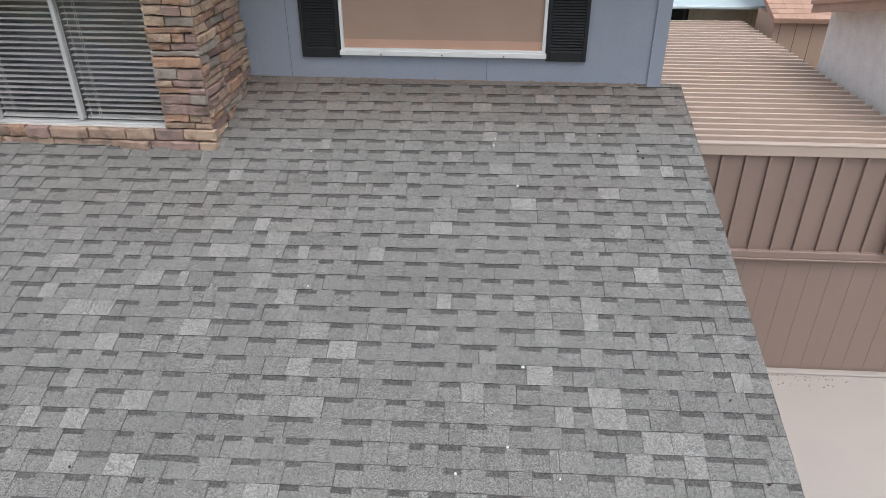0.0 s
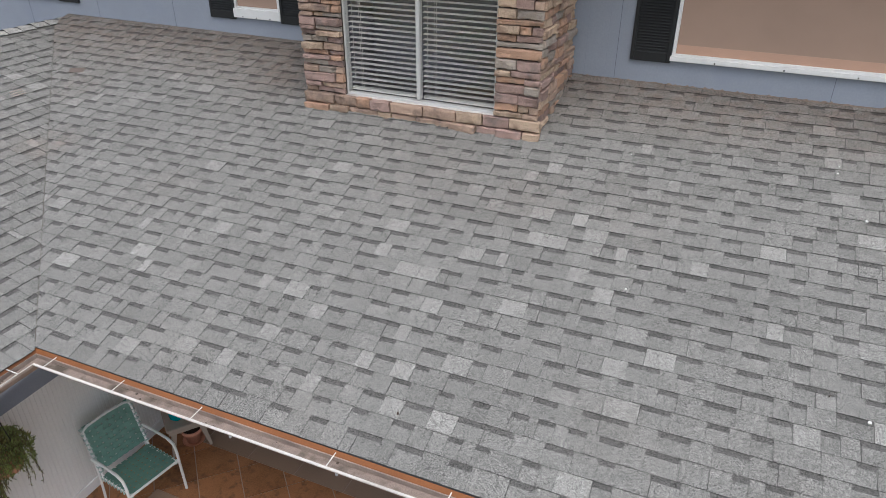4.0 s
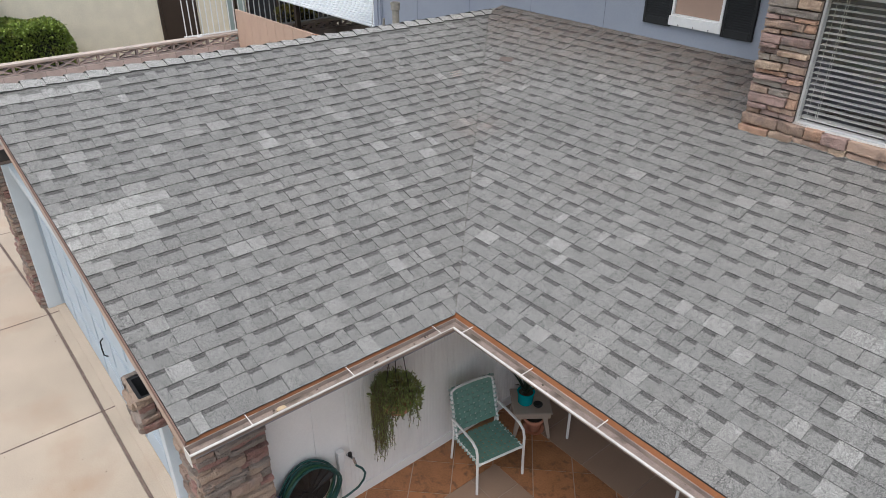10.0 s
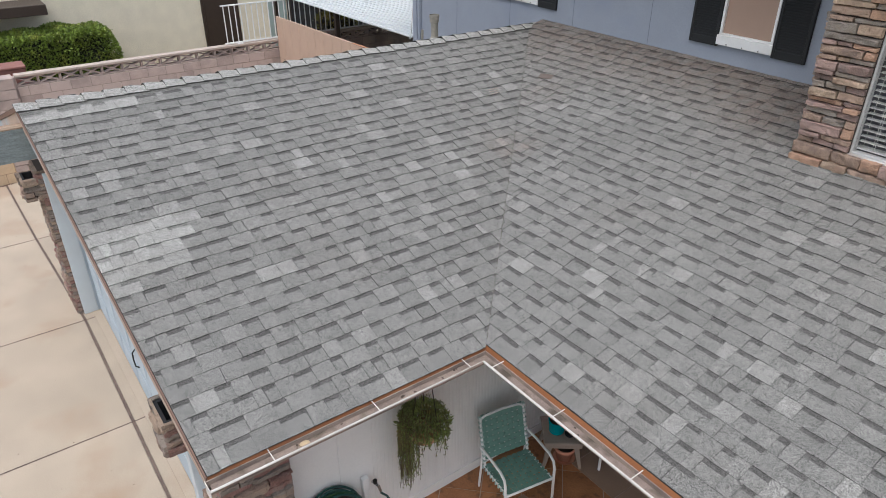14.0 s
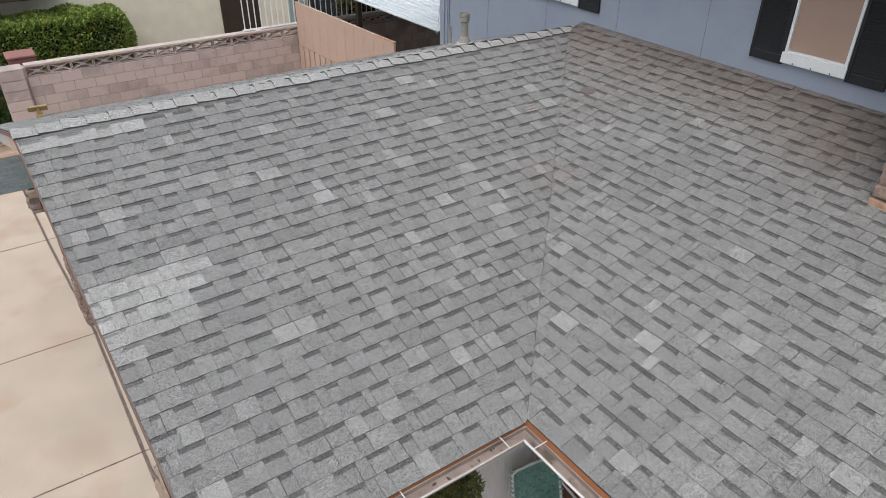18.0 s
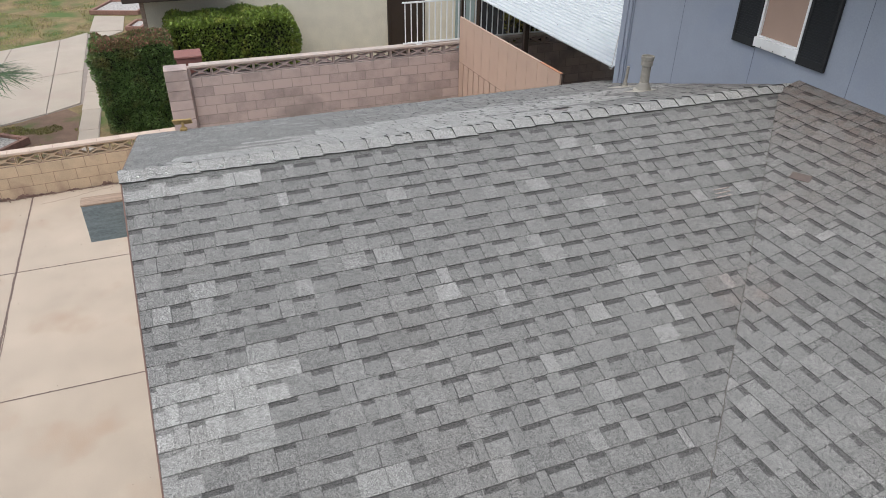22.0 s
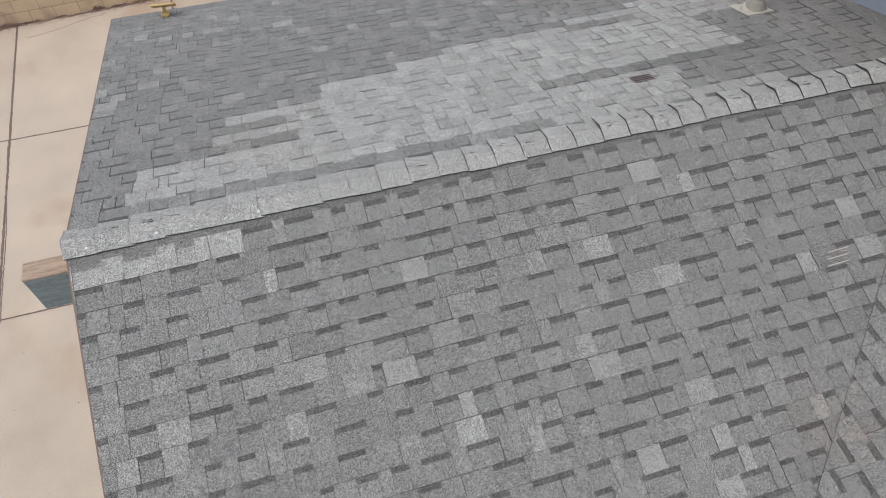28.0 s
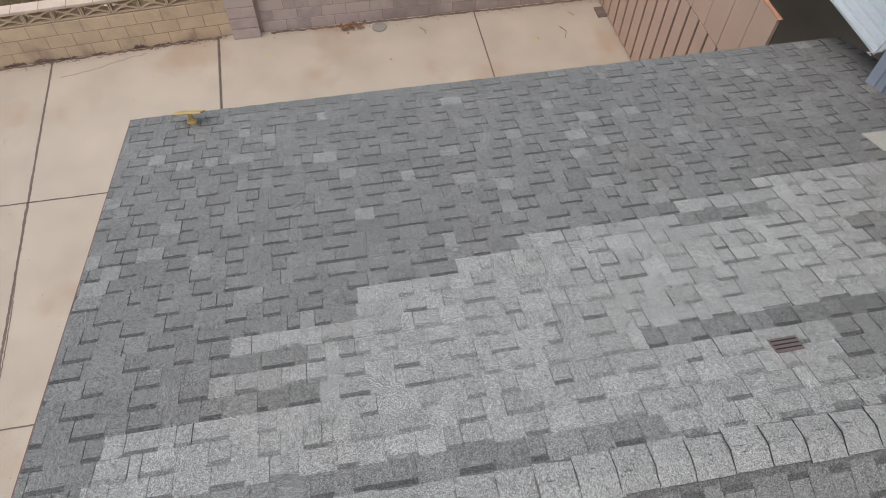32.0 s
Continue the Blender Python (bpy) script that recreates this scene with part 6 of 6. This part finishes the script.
for row in range(5):
    for k in range(6):
        yb = 0.13 * (3 + row * 7) + 0.035
        part("screw", lathe(bmesh.new(), [(0.011, 0), (0.009, 0.005), (0.0, 0.007)], 6), M_DOOR, cover_roof).matrix_local = pose(0, 0, 0, -2.0) @ Matrix.Translation((0.35 + 1.1 * k + 0.2 * (row % 2), -yb, 0.0005))
part("cable", tube(bmesh.new(), [(-0.12, -0.0, 2.0), (-0.11, 0.03, 0.6), (-0.05, 0.05, 0.05), (0.05, 0.03, -0.03), (0.02, 0.0, -0.05)], 0.007, 6), M_GUTTER, cover_roof, "thin grey cable")

# ---------------------------------------------------------------- carport and neighbours on the other side
yard = tagged(raw("side_yard", [(7.0, -6, 0.0), (14, -6, 0.0), (14, 5.2, 0.0), (7.0, 5.2, 0.0)], [(0, 1, 2, 3)], mat("pale_yard_concrete", (0.42, 0.38, 0.345), 0.85, 0.06, 1.5, 80, 0.1, second=(0.42, 0.38, 0.34), wear=0.15)), "pale concrete side yard", "pavement", kind="structure")
carport = thing("metal_carport", "tan ribbed metal carport with a brown metal front wall", "carport", pose(7.0, 4.95, 0))
sheet = ribbed(bmesh.new(), 3.12, 6.3, 0.203, 0.055, 0.004, 0.58, 0.05)
bmesh.ops.transform(sheet, matrix=pose(0, 0.05, 3.12), verts=sheet.verts)
part("roof_sheet", sheet, M_BROWNMETAL, carport, "tan ribbed metal roof")
part("fascia", boxes((0, 3.15, -0.03, 0.05, 3.03, 3.15), (0, 3.15, -0.036, 0.05, 3.15, 3.172), bevel=0.005), M_BROWNMETAL, carport)
part("front_wall", boxes((0, 4.2, 0.02, 0.05, 0, 3.05)), M_BROWNWALL, carport)
for k in range(14):
    part("batten", boxes((0.37 + 0.262 * k, 0.395 + 0.262 * k, -0.016, 0.02, 1.83, 3.02), bevel=0.003), M_BROWNWALL, carport)
part("mid_rail", boxes((0, 4.2, -0.045, 0.02, 1.74, 1.83), (0, 4.2, -0.06, 0.02, 1.715, 1.74), bevel=0.006), M_BROWNWALL, carport)
part("panel", boxes((0.02, 4.18, 0.008, 0.02, 0.08, 1.72), bevel=0.002), M_BROWNWALL, carport)
part("kerb", boxes((0, 4.2, -0.07, 0.05, 0.0, 0.035), bevel=0.01), bpy.data.materials["pale_yard_concrete"], carport)
# grooves as strips of darker wall brown, standing for the shade in them
for k in range(15):
    part("groove", boxes((0.12 + 0.262 * k, 0.126 + 0.262 * k, 0.006, 0.0085, 0.09, 1.71)), bpy.data.materials["groove_shade_brown"] if k else mat("groove_shade_brown", (0.2, 0.145, 0.12), 0.6), carport)
part("bolt", boxes((2.37, 2.44, 0.63, 0.68, 3.12, 3.15), bevel=0.006), M_CAP, carport)
side_panel = tagged(part("side_gate", boxes((9.96, 10.9, 4.86, 4.9, 1.86, 3.0), bevel=0.006), M_PEACH), "peach panel beside the brown carport wall", "panel")
house = thing("stucco_house", "neighbouring grey-pink stucco house with a salmon fascia", "house", pose(10.2, 8.25, 0))
raw("wall", [(x, y, z) for x in (0, 5) for y, z in ((0, 0), (-3.05, 0), (-3.05, 4.58), (0, 3.97))], [(0, 3, 2, 1), (4, 5, 6, 7), (0, 1, 5, 4), (1, 2, 6, 5), (2, 3, 7, 6), (3, 0, 4, 7)], M_PINKSTUCCO, house)
sloped_bar("barge_board", (-0.3, -0.02, 4.07), (-0.3, -3.2, 4.72), (0.05, 0, 0), (0, 0, -0.13), M_PINKROOF, house, "weathered salmon barge board")
sloped_bar("roof", (-0.32, 0.02, 4.1), (-0.32, -3.2, 4.77), (5.4, 0, 0), (0, 0, -0.05), M_PINKROOF, house)
shed = thing("peach_shed", "peach panelled shed with a salmon shingle roof", "shed", pose(10.28, 10.4, 0))
part("wall", boxes((0, 2.6, 0, 0.9, 0, 3.45)), M_PEACH, shed)
# grooves are dark strips with their shade painted in
for k in range(9):
    part("groove", boxes((0.28 * k + 0.1, 0.28 * k + 0.11, -0.003, 0.0, 0.1, 3.45)), bpy.data.materials["brown_gap_shade"], shed)
sloped_bar("roof", (-0.08, -0.15, 3.45), (2.8, -0.15, 3.45), (0, 2.4, 0.89), (0, 0.02, -0.07), M_PINKROOF, shed)
rs = random.Random(2)
for r in range(16):
    x = -0.08 - rs.random() * 0.2
    while x < 2.75:
        v, f = [], []
        a, b = max(-0.08, x), min(2.8, x + 0.3)
        if b - a > 0.04:
            y0 = -0.15 + 0.15 * r
            prism(v, f, [(a, y0), (b - 0.006, y0), (b - 0.006, y0 + 0.16), (a, y0 + 0.16)], lambda p, q, h: (p, q, 3.45 + 0.37 * (q + 0.15) + h), lambda p, q, y0=y0: 0.016 - 0.07 * (q - y0), 0.0)
            raw("roof_shingle", v, f, M_PINKROOF, shed)
        x += 0.3
far_house = thing("blue_roof_house", "low house with a pale blue metal roof and cream ribbed wall", "house", pose(7.2, 12.0, 0))
part("wall", boxes((0, 3.6, 0.0, 3, 0, 3.36)), mat("cream_ribbed_wall", (0.55, 0.47, 0.36), 0.7, 0.05), far_house)
for k in range(14):
    part("wall_rib", boxes((2.1 + 0.105 * k, 2.15 + 0.105 * k, -0.02, 0.0, 0, 3.3)), bpy.data.materials["cream_ribbed_wall"], far_house)
part("window_band", boxes((0.1, 2.0, -0.02, 0.0, 3.0, 3.28)), M_DARK, far_house)
for x in (0.05, 1.1, 1.25, 1.9):
    part("window_frame", boxes((x, x + 0.05, -0.03, -0.02, 3.0, 3.3)), M_DOOR, far_house)
part("roof", boxes((-1, 3.5, -0.45, 3.2, 3.36, 3.43), bevel=0.02), mat("pale_blue_metal", (0.5, 0.6, 0.62), 0.4, 0.05), far_house)

# ---------------------------------------------------------------- the neighbour behind the block wall
nb = thing("cream_house", "neighbouring cream stucco house with a brown fascia and dark door", "house", pose(-18.2, 0, 0))
part("wall", boxes((-6, 0, -2.5, 12, 0, 4.2)), M_STUCCO, nb)
part("eave", boxes((-6, 1.1, -2.92, -0.3, 2.7, 2.95), bevel=0.01), M_DOOR, nb, "dark brown fascia")
part("porch_post", boxes((0.72, 0.82, -2.56, -2.46, 0, 2.7), bevel=0.006), M_RAWWOOD, nb, "weathered porch post")
part("door", boxes((0.0, 0.05, 3.98, 4.95, 0.1, 2.6), bevel=0.01), M_DOOR, nb)
part("door_frame", boxes((0.0, 0.07, 3.9, 3.98, 0.1, 2.7), (0.0, 0.07, 4.95, 5.03, 0.1, 2.7), bevel=0.01), M_DOOR, nb)
part("panel", boxes((0.0, 0.06, 6.0, 6.6, 0.0, 4.0), bevel=0.01), M_SAGE, nb, "sage green panel")
# near-black sheet stands in for the unlit patio interior; its mullions are added
patio_door = part("patio_door", boxes((0.0, 0.05, 6.66, 9.9, 0.0, 4.0), bevel=0.004), M_DARK, nb, "near-black sheet for the shaded patio interior")
for y in (6.66, 7.7, 8.75, 9.8):
    part("mullion", boxes((0.05, 0.09, y, y + 0.09, 0.0, 4.0), bevel=0.004), M_DOOR, patio_door)
part("lamp", lathe(bmesh.new(), [(0.03, 0), (0.07, 0.06), (0.06, 0.14), (0.03, 0.16)], centre=(0.1, 5.45, 2.6)), M_WHITE, nb, "white wall lamp")


def hedge(name, x0, x1, y0, y1, z1, seed, m, count, label, top=None, fine=1.0):
    """A clipped hedge: inner mass, twigs and many small leaves on an uneven surface."""
    h = thing(name, label, "hedge", pose((x0 + x1) / 2, (y0 + y1) / 2, 0))
    rnd = random.Random(seed)
    sx, sy = (x1 - x0) / 2, (y1 - y0) / 2
    # near-black core: the shade deep in the hedge is put into its colour
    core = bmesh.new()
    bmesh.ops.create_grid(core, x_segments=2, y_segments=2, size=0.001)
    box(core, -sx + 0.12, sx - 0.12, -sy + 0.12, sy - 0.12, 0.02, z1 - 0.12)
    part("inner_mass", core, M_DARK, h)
    v, f, tv, tf = [], [], [], []
    for k in range(count):
        face = rnd.random()
        if face < 0.4:
            p = Vector((sx, rnd.uniform(-sy, sy), rnd.uniform(0.02, z1)))
            n = Vector((1, 0, 0))
        elif face < 0.6:
            p = Vector((rnd.uniform(-sx, sx), rnd.choice((-sy, sy)), rnd.uniform(0.02, z1)))
            n = Vector((0, math.copysign(1, p.y), 0))
        else:
            p = Vector((rnd.uniform(-sx, sx), rnd.uniform(-sy, sy), z1))
            n = Vector((0, 0, 1))
        bump = noise.noise(Vector((p.x * 1.7 + seed, p.y * 1.7, p.z * 1.7))) * 0.16 + noise.noise(p * 6) * 0.05
        # rounded upper edges
        edge = max(0.0, (p.z - z1 + 0.25) / 0.25) * 0.1 if n.z == 0 else 0.1 * max(0.0, max(abs(p.x) / sx, abs(p.y) / sy) - 0.85) / 0.15
        c = p + n * (bump - edge - rnd.random() * 0.08)
        d = (n + Vector((rnd.uniform(-1, 1), rnd.uniform(-1, 1), rnd.uniform(-0.6, 1)))).normalized()
        s = d.cross(Vector((rnd.uniform(-1, 1), rnd.uniform(-1, 1), rnd.uniform(-1, 1)))).normalized()
        ln, w = fine * rnd.uniform(0.05, 0.09), fine * rnd.uniform(0.016, 0.03)
        dry = top is not None and n.z > 0.5 and rnd.random() < 0.62
        vv, ff = (tv, tf) if dry else (v, f)
        i = len(vv)
        vv.extend([tuple(c), tuple(c + d * ln * 0.5 + s * w), tuple(c + d * ln), tuple(c + d * ln * 0.5 - s * w)])
        ff.append((i, i + 1, i + 2, i + 3))
    raw("leaves", v, f, m, h)
    if tv:
        raw("dry_top", tv, tf, top, h, "brown clipped twigs on top")
    return h


hedge("hedge", -16.85, -15.8, -3.72, -1.98, 2.14, 12, M_CYPRESS, 48000, "tall dark clipped hedge with a dry brown top", M_DRYTOP, 0.75)
hedge("hedge", -17.9, -16.5, -2.0, 1.0, 2.28, 13, M_LEAF, 30000, "bright green leafy hedge in front of the cream house")
hedge("shrub", -14.5, -13.75, 5.75, 6.75, 2.42, 14, leaf_mat("yellow_green_shrub_leaves", (0.2, 0.19, 0.04), (0.3, 0.22, 0.06)), 1500, "loose yellow-green shrub behind the wall railing", None, 1.3)
tin = thing("red_tin_box", "red-brown metal box behind the wall pilaster", "box", pose(-13.9, -1.68, 0))
part("body", boxes((-0.25, 0.25, -0.25, 0.25, 0, 2.25), bevel=0.01), M_RED, tin)
part("lid", boxes((-0.28, 0.28, -0.28, 0.26, 2.25, 2.3), bevel=0.01), M_RED, tin)

# neighbour's front yard
nyard = tagged(raw("neighbour_drive", [(-26.4, -4.25, -0.02), (-24.0, -8.4, -0.02), (-16.6, -8.4, -0.02), (-17.5, -5.9, -0.02), (-18.6, -4.25, -0.02)], [(0, 1, 2, 3, 4)], M_MORTAR), "earth-filled joints of the neighbour's pale concrete driveway", "driveway", kind="structure")


def slab(*corners):
    """A concrete slab of any convex outline, shrunk a little for its joints."""
    cx, cy = sum(c[0] for c in corners) / len(corners), sum(c[1] for c in corners) / len(corners)
    v, f = [], []
    prism(v, f, [(x + 0.014 * math.copysign(1, cx - x), y + 0.014 * math.copysign(1, cy - y)) for x, y in corners], lambda p, q, h: (p, q, h), lambda p, q: 0.0, -0.08)
    raw("slab", v, f, M_PALECONC, nyard)


M_PALECONC = mat("pale_drive_concrete", (0.4, 0.345, 0.28), 0.85, 0.12, 1.1, 70, 0.15, second=(0.4, 0.33, 0.27), wear=0.25, wear_scale=0.8, spread=0.2)
slab((-17.9, -5.32), (-21.3, -5.45), (-21.55, -4.66), (-18.5, -4.55))
slab((-21.3, -5.45), (-25.5, -5.62), (-26.3, -4.8), (-21.55, -4.66))
slab((-17.0, -7.0), (-20.9, -7.0), (-21.3, -5.45), (-17.9, -5.32))
slab((-20.9, -7.0), (-24.8, -7.0), (-25.5, -5.62), (-21.3, -5.45))
slab((-16.6, -8.4), (-24.0, -8.4), (-24.8, -7.0), (-17.0, -7.0))
path = tagged(raw("garden_path", [(-25.5, -4.58, -0.012), (-13.35, -4.42, -0.012), (-13.35, -3.95, -0.012), (-25.5, -4.13, -0.012)], [(0, 1, 2, 3)], M_MORTAR), "narrow concrete path beside the hedge", "path", kind="structure")
for k in range(3, 11):
    x = -29.9 + 1.5 * k
    part("paver", boxes((x + 0.01, x + 1.49, -0.22, 0.22, -0.05, 0.0), bevel=0.004), M_PALECONC, path).location = (0, -4.42 + 0.014 * (x + 30), 0)


def planter(x, y, turn, w, d_):
    p = thing("gravel_planter", "brick-edged planting bed of white gravel", "planter", pose(x, y, 0, 0, 0, turn), group="gravel planters")
    part("gravel", boxes((0.1, w - 0.1, 0.1, d_ - 0.1, -0.02, 0.07)), M_GRAVEL, p)
    for along, n, at in ((0, int(w / 0.22), 0.0), (0, int(w / 0.22), d_ - 0.1), (1, int(d_ / 0.22), 0.0), (1, int(d_ / 0.22), w - 0.1)):
        for k in range(n):
            a, b = (w, d_)[along] * k / n + 0.004, (w, d_)[along] * (k + 1) / n - 0.004
            dims = (a, b, at, at + 0.1) if along == 0 else (at, at + 0.1, max(a, 0.104), min(b, d_ - 0.104))
            part("brick", boxes((*dims, -0.02, 0.14), bevel=0.008), M_EDGING, p)


M_EDGING = mat("brick_edging", (0.26, 0.15, 0.115), 0.9, 0.2, 8, spread=0.3)
planter(-16.6, -6.25, -37, 1.3, 1.0)
planter(-29.23, -4.9, 69, 1.9, 2.0)
planter(-26.15, -3.56, 72, 0.62, 1.2)
slab((-28.9, -4.72), (-26.4, -4.76), (-26.2, -3.62), (-28.5, -3.62))
slab((-26.36, -4.76), (-25.42, -4.6), (-25.42, -4.14), (-26.16, -3.62))
step = thing("concrete_step", "pale concrete step beside the cream house", "step", pose(-27.0, -2.56, 0))
part("tread", boxes((-0.85, 0.85, -0.19, 0.19, -0.02, 0.14), bevel=0.012), M_PALECONC, step)
part("riser_block", boxes((-0.5, 0.85, -0.19, -0.02, 0.14, 0.3), bevel=0.012), M_PALECONC, step)
bed = tagged(raw("bare_bed", [(-18.4, -5.0, -0.022), (-17.4, -5.9, -0.022), (-13.5, -8.4, -0.022), (-13.4, -4.45, -0.022), (-17.6, -4.5, -0.022)], [(0, 1, 2, 3, 4)],
    mat("brown_earth_bed", (0.17, 0.11, 0.075), 0.95, 0.3, 4, 60, 0.6, second=(0.09, 0.11, 0.03), wear=0.3, wear_scale=1.3)), "bare brown earth with tufts of weed", "ground", kind="structure")
palm = thing("palm", "small fan palm with drooping green fronds", "palm", pose(-16.1, -6.3, -0.12))
part("trunk", tube(bmesh.new(), [(0, 0, 0), (0.03, 0, 0.7), (0.0, 0.02, 1.3)], 0.12, 10), M_WOODY, palm)
rp = random.Random(3)
for k in range(14):
    a = k * 2.4
    bm = bmesh.new()
    tip = Vector((0.7 * math.cos(a), 0.7 * math.sin(a), 1.5 + 0.3 * rp.random()))
    tube(bm, [(0, 0, 1.3), tuple(tip)], 0.012, 4)
    for j in range(16):
        b = a + (j - 7.5) * 0.16
        blade(bm, tip, tip + Vector((0.8 * math.cos(b), 0.8 * math.sin(b), -0.08 - 0.25 * rp.random())), 0.016, 0.06, 3)
    part("frond", bm, M_PALM, palm)
shrub = thing("shrub", "young green shrub tip growing by the driveway", "shrub", pose(-2.62, -3.42, 0))
bm = bmesh.new()
for k in range(10):
    a, r, z = k * 2.4, 0.05 + 0.012 * k, 0.1 + 0.03 * (k % 5)
    blade(bm, (0, 0, z), (r * math.cos(a) * 2, r * math.sin(a) * 2, z + 0.05), 0.018, 0.04, 4)
part("leaves", bm, M_LEAF, shrub)
part("stem", tube(bmesh.new(), [(0, 0, 0), (0, 0, 0.25)], 0.006, 5), M_WOODY, shrub)


# ---------------------------------------------------------------- litter on the driveway
def flat_scrap(rnd, v, f, x, y, r, z=0.004):
    i, a0 = len(v), rnd.uniform(0, 3.1)
    for k in range(5):
        a = a0 + k * math.tau / 5
        v.append((x + r * rnd.uniform(0.4, 1.2) * math.cos(a), y + r * rnd.uniform(0.4, 1.2) * math.sin(a), z + rnd.uniform(-0.002, 0.01)))
    f.append(tuple(range(i, i + 5)))


def litter():
    rnd = random.Random(404)
    v, f = [], []
    for k in range(420):
        flat_scrap(rnd, v, f, -13.1 + abs(rnd.gauss(0, 0.07)), rnd.uniform(-1.6, 4.0), rnd.uniform(0.004, 0.014))
    for k in range(520):
        y = rnd.uniform(-9.0, -2.3)
        x = -12.88 + (y + 6.4) * -0.0628 + abs(rnd.gauss(0, 0.06)) + 0.02
        flat_scrap(rnd, v, f, x, y, rnd.uniform(0.004, 0.016))
    for k in range(170):
        flat_scrap(rnd, v, f, rnd.uniform(-12.8, -1.5), rnd.uniform(-6, -2.2), rnd.uniform(0.004, 0.009), 0.002)
    for k in range(60):
        flat_scrap(rnd, v, f, 9.6 + rnd.gauss(0, 0.35), 4.85 - abs(rnd.gauss(0, 0.12)), rnd.uniform(0.004, 0.014))
    for k in range(60):
        flat_scrap(rnd, v, f, rnd.uniform(7.1, 10.0), 4.865 - abs(rnd.gauss(0, 0.01)), rnd.uniform(0.004, 0.01))
    tagged(raw("leaf_litter", v, f, M_DEBRIS), "dark dry leaf litter blown against the walls", "leaf litter", kind="stuff")
    v, f = [], []
    for k in range(70):
        flat_scrap(rnd, v, f, -13.0 + rnd.gauss(0, 0.05), -0.26 + rnd.gauss(0, 0.13), rnd.uniform(0.015, 0.035), 0.01 + rnd.random() * 0.04)
    tagged(raw("leaf_pile", v, f, mat("rusty_dry_leaves", (0.2, 0.1, 0.05), 0.9, 0.4, 15)), "rust-brown pile of dry leaves at the wall foot", "leaves", kind="stuff")
    lid = thing("pot_lid", "grey round lid lying by the block wall", "lid", pose(-12.93, 0.2, 0))
    part("disc", lathe(bmesh.new(), [(0.12, 0), (0.125, 0.012), (0.11, 0.02), (0.03, 0.026)], 18), M_MORTAR, lid)
    drain = thing("drain_cover", "dark metal cover plate at the fence post foot", "drain cover", pose(-12.7, 4.0, 0))
    part("plate", boxes((-0.14, 0.14, -0.08, 0.08, 0, 0.012), bevel=0.003), M_FILLER, drain)
    for x, y, r, m, nm in ((-12.3, -3.46, 0.035, M_SPOT, "yellow"), (-12.55, -1.66, 0.04, M_SPOT, "yellow"), (-12.09, 0.29, 0.02, M_REDSPOT, "red"), (-12.5, 2.2, 0.03, M_SPOT, "yellow"), (-12.2, 2.75, 0.035, M_SPOT, "yellow")):
        v, f = [], []
        flat_scrap(rnd, v, f, x, y, r, 0.003)
        tagged(raw("paint_spot", v, f, m), nm + " paint spot dried on the driveway concrete", "paint spot")
    for pts in ([(-12.45, 3.2), (-12.3, 3.28), (-12.15, 3.22)], [(-12.8, 3.45), (-12.7, 3.52)], [(-12.82, 0.86), (-12.7, 0.95), (-12.62, 0.93)]):
        tw = thing("twig", "thin dark twig lying on the driveway", "twig")
        part("stem", tube(bmesh.new(), [(x, y, 0.006) for x, y in pts], 0.004, 5), M_WOODY, tw)


M_DEBRIS = mat("brown_leaf_debris", (0.13, 0.092, 0.066), 0.95, 0.4, 20)
M_SPOT = mat("yellow_paint_spot", (0.5, 0.38, 0.13), 0.8)
M_REDSPOT = mat("red_paint_spot", (0.5, 0.08, 0.05), 0.8)
litter()


def grass():
    """Tufts of short grass on the neighbour's lawn and weeds in the earth bed."""
    rnd = random.Random(515)
    v, f = [], []
    for k in range(44000):
        if k < 32000:
            x, y = rnd.uniform(-42, -25), rnd.uniform(-12, -4.75)
            if x > -26.2 - (y + 4.8) * 0.75 or noise.noise(Vector((x * 0.8, y * 0.8, 0))) < -0.12:
                continue
            h = rnd.uniform(0.02, 0.045)
        else:
            x, y = rnd.uniform(-17.2, -13.6), rnd.uniform(-6.2, -4.5)
            if noise.noise(Vector((x * 1.4, y * 1.4, 4))) < 0.12:
                continue
            h = rnd.uniform(0.02, 0.055)
        a, w = rnd.uniform(0, math.tau), rnd.uniform(0.004, 0.009)
        dx, dy = math.cos(a), math.sin(a)
        i = len(v)
        v.extend([(x - dy * w, y + dx * w, -0.03), (x + dy * w, y - dx * w, -0.03), (x + dx * h * rnd.uniform(0.2, 0.8), y + dy * h * rnd.uniform(0.2, 0.8), h)])
        f.append((i, i + 1, i + 2))
    tagged(raw("lawn_grass", v, f, M_GRASS), "patchy green and straw grass of the neighbour's lawn", "grass", kind="stuff")


M_GRASS = leaf_mat("green_and_straw_grass", (0.2, 0.2, 0.055), (0.3, 0.22, 0.1))
grass()
scrape = thing("shingle_scrape", "pale scraped lines across the wing shingles by the valley", "scrape")
for k in range(3):
    v, f = [], []
    u, w = 2.36 + 0.02 * k, 3.0 + 0.045 * k
    prism(v, f, [(u, w), (u + 0.16, w + 0.004), (u + 0.16, w + 0.009), (u, w + 0.006)], on_wing, lambda p, q: 0.0145, 0.0)
    raw("scratch", v, f, M_CAP, scrape)


# ---------------------------------------------------------------- the shingles themselves, last
dress_roof()
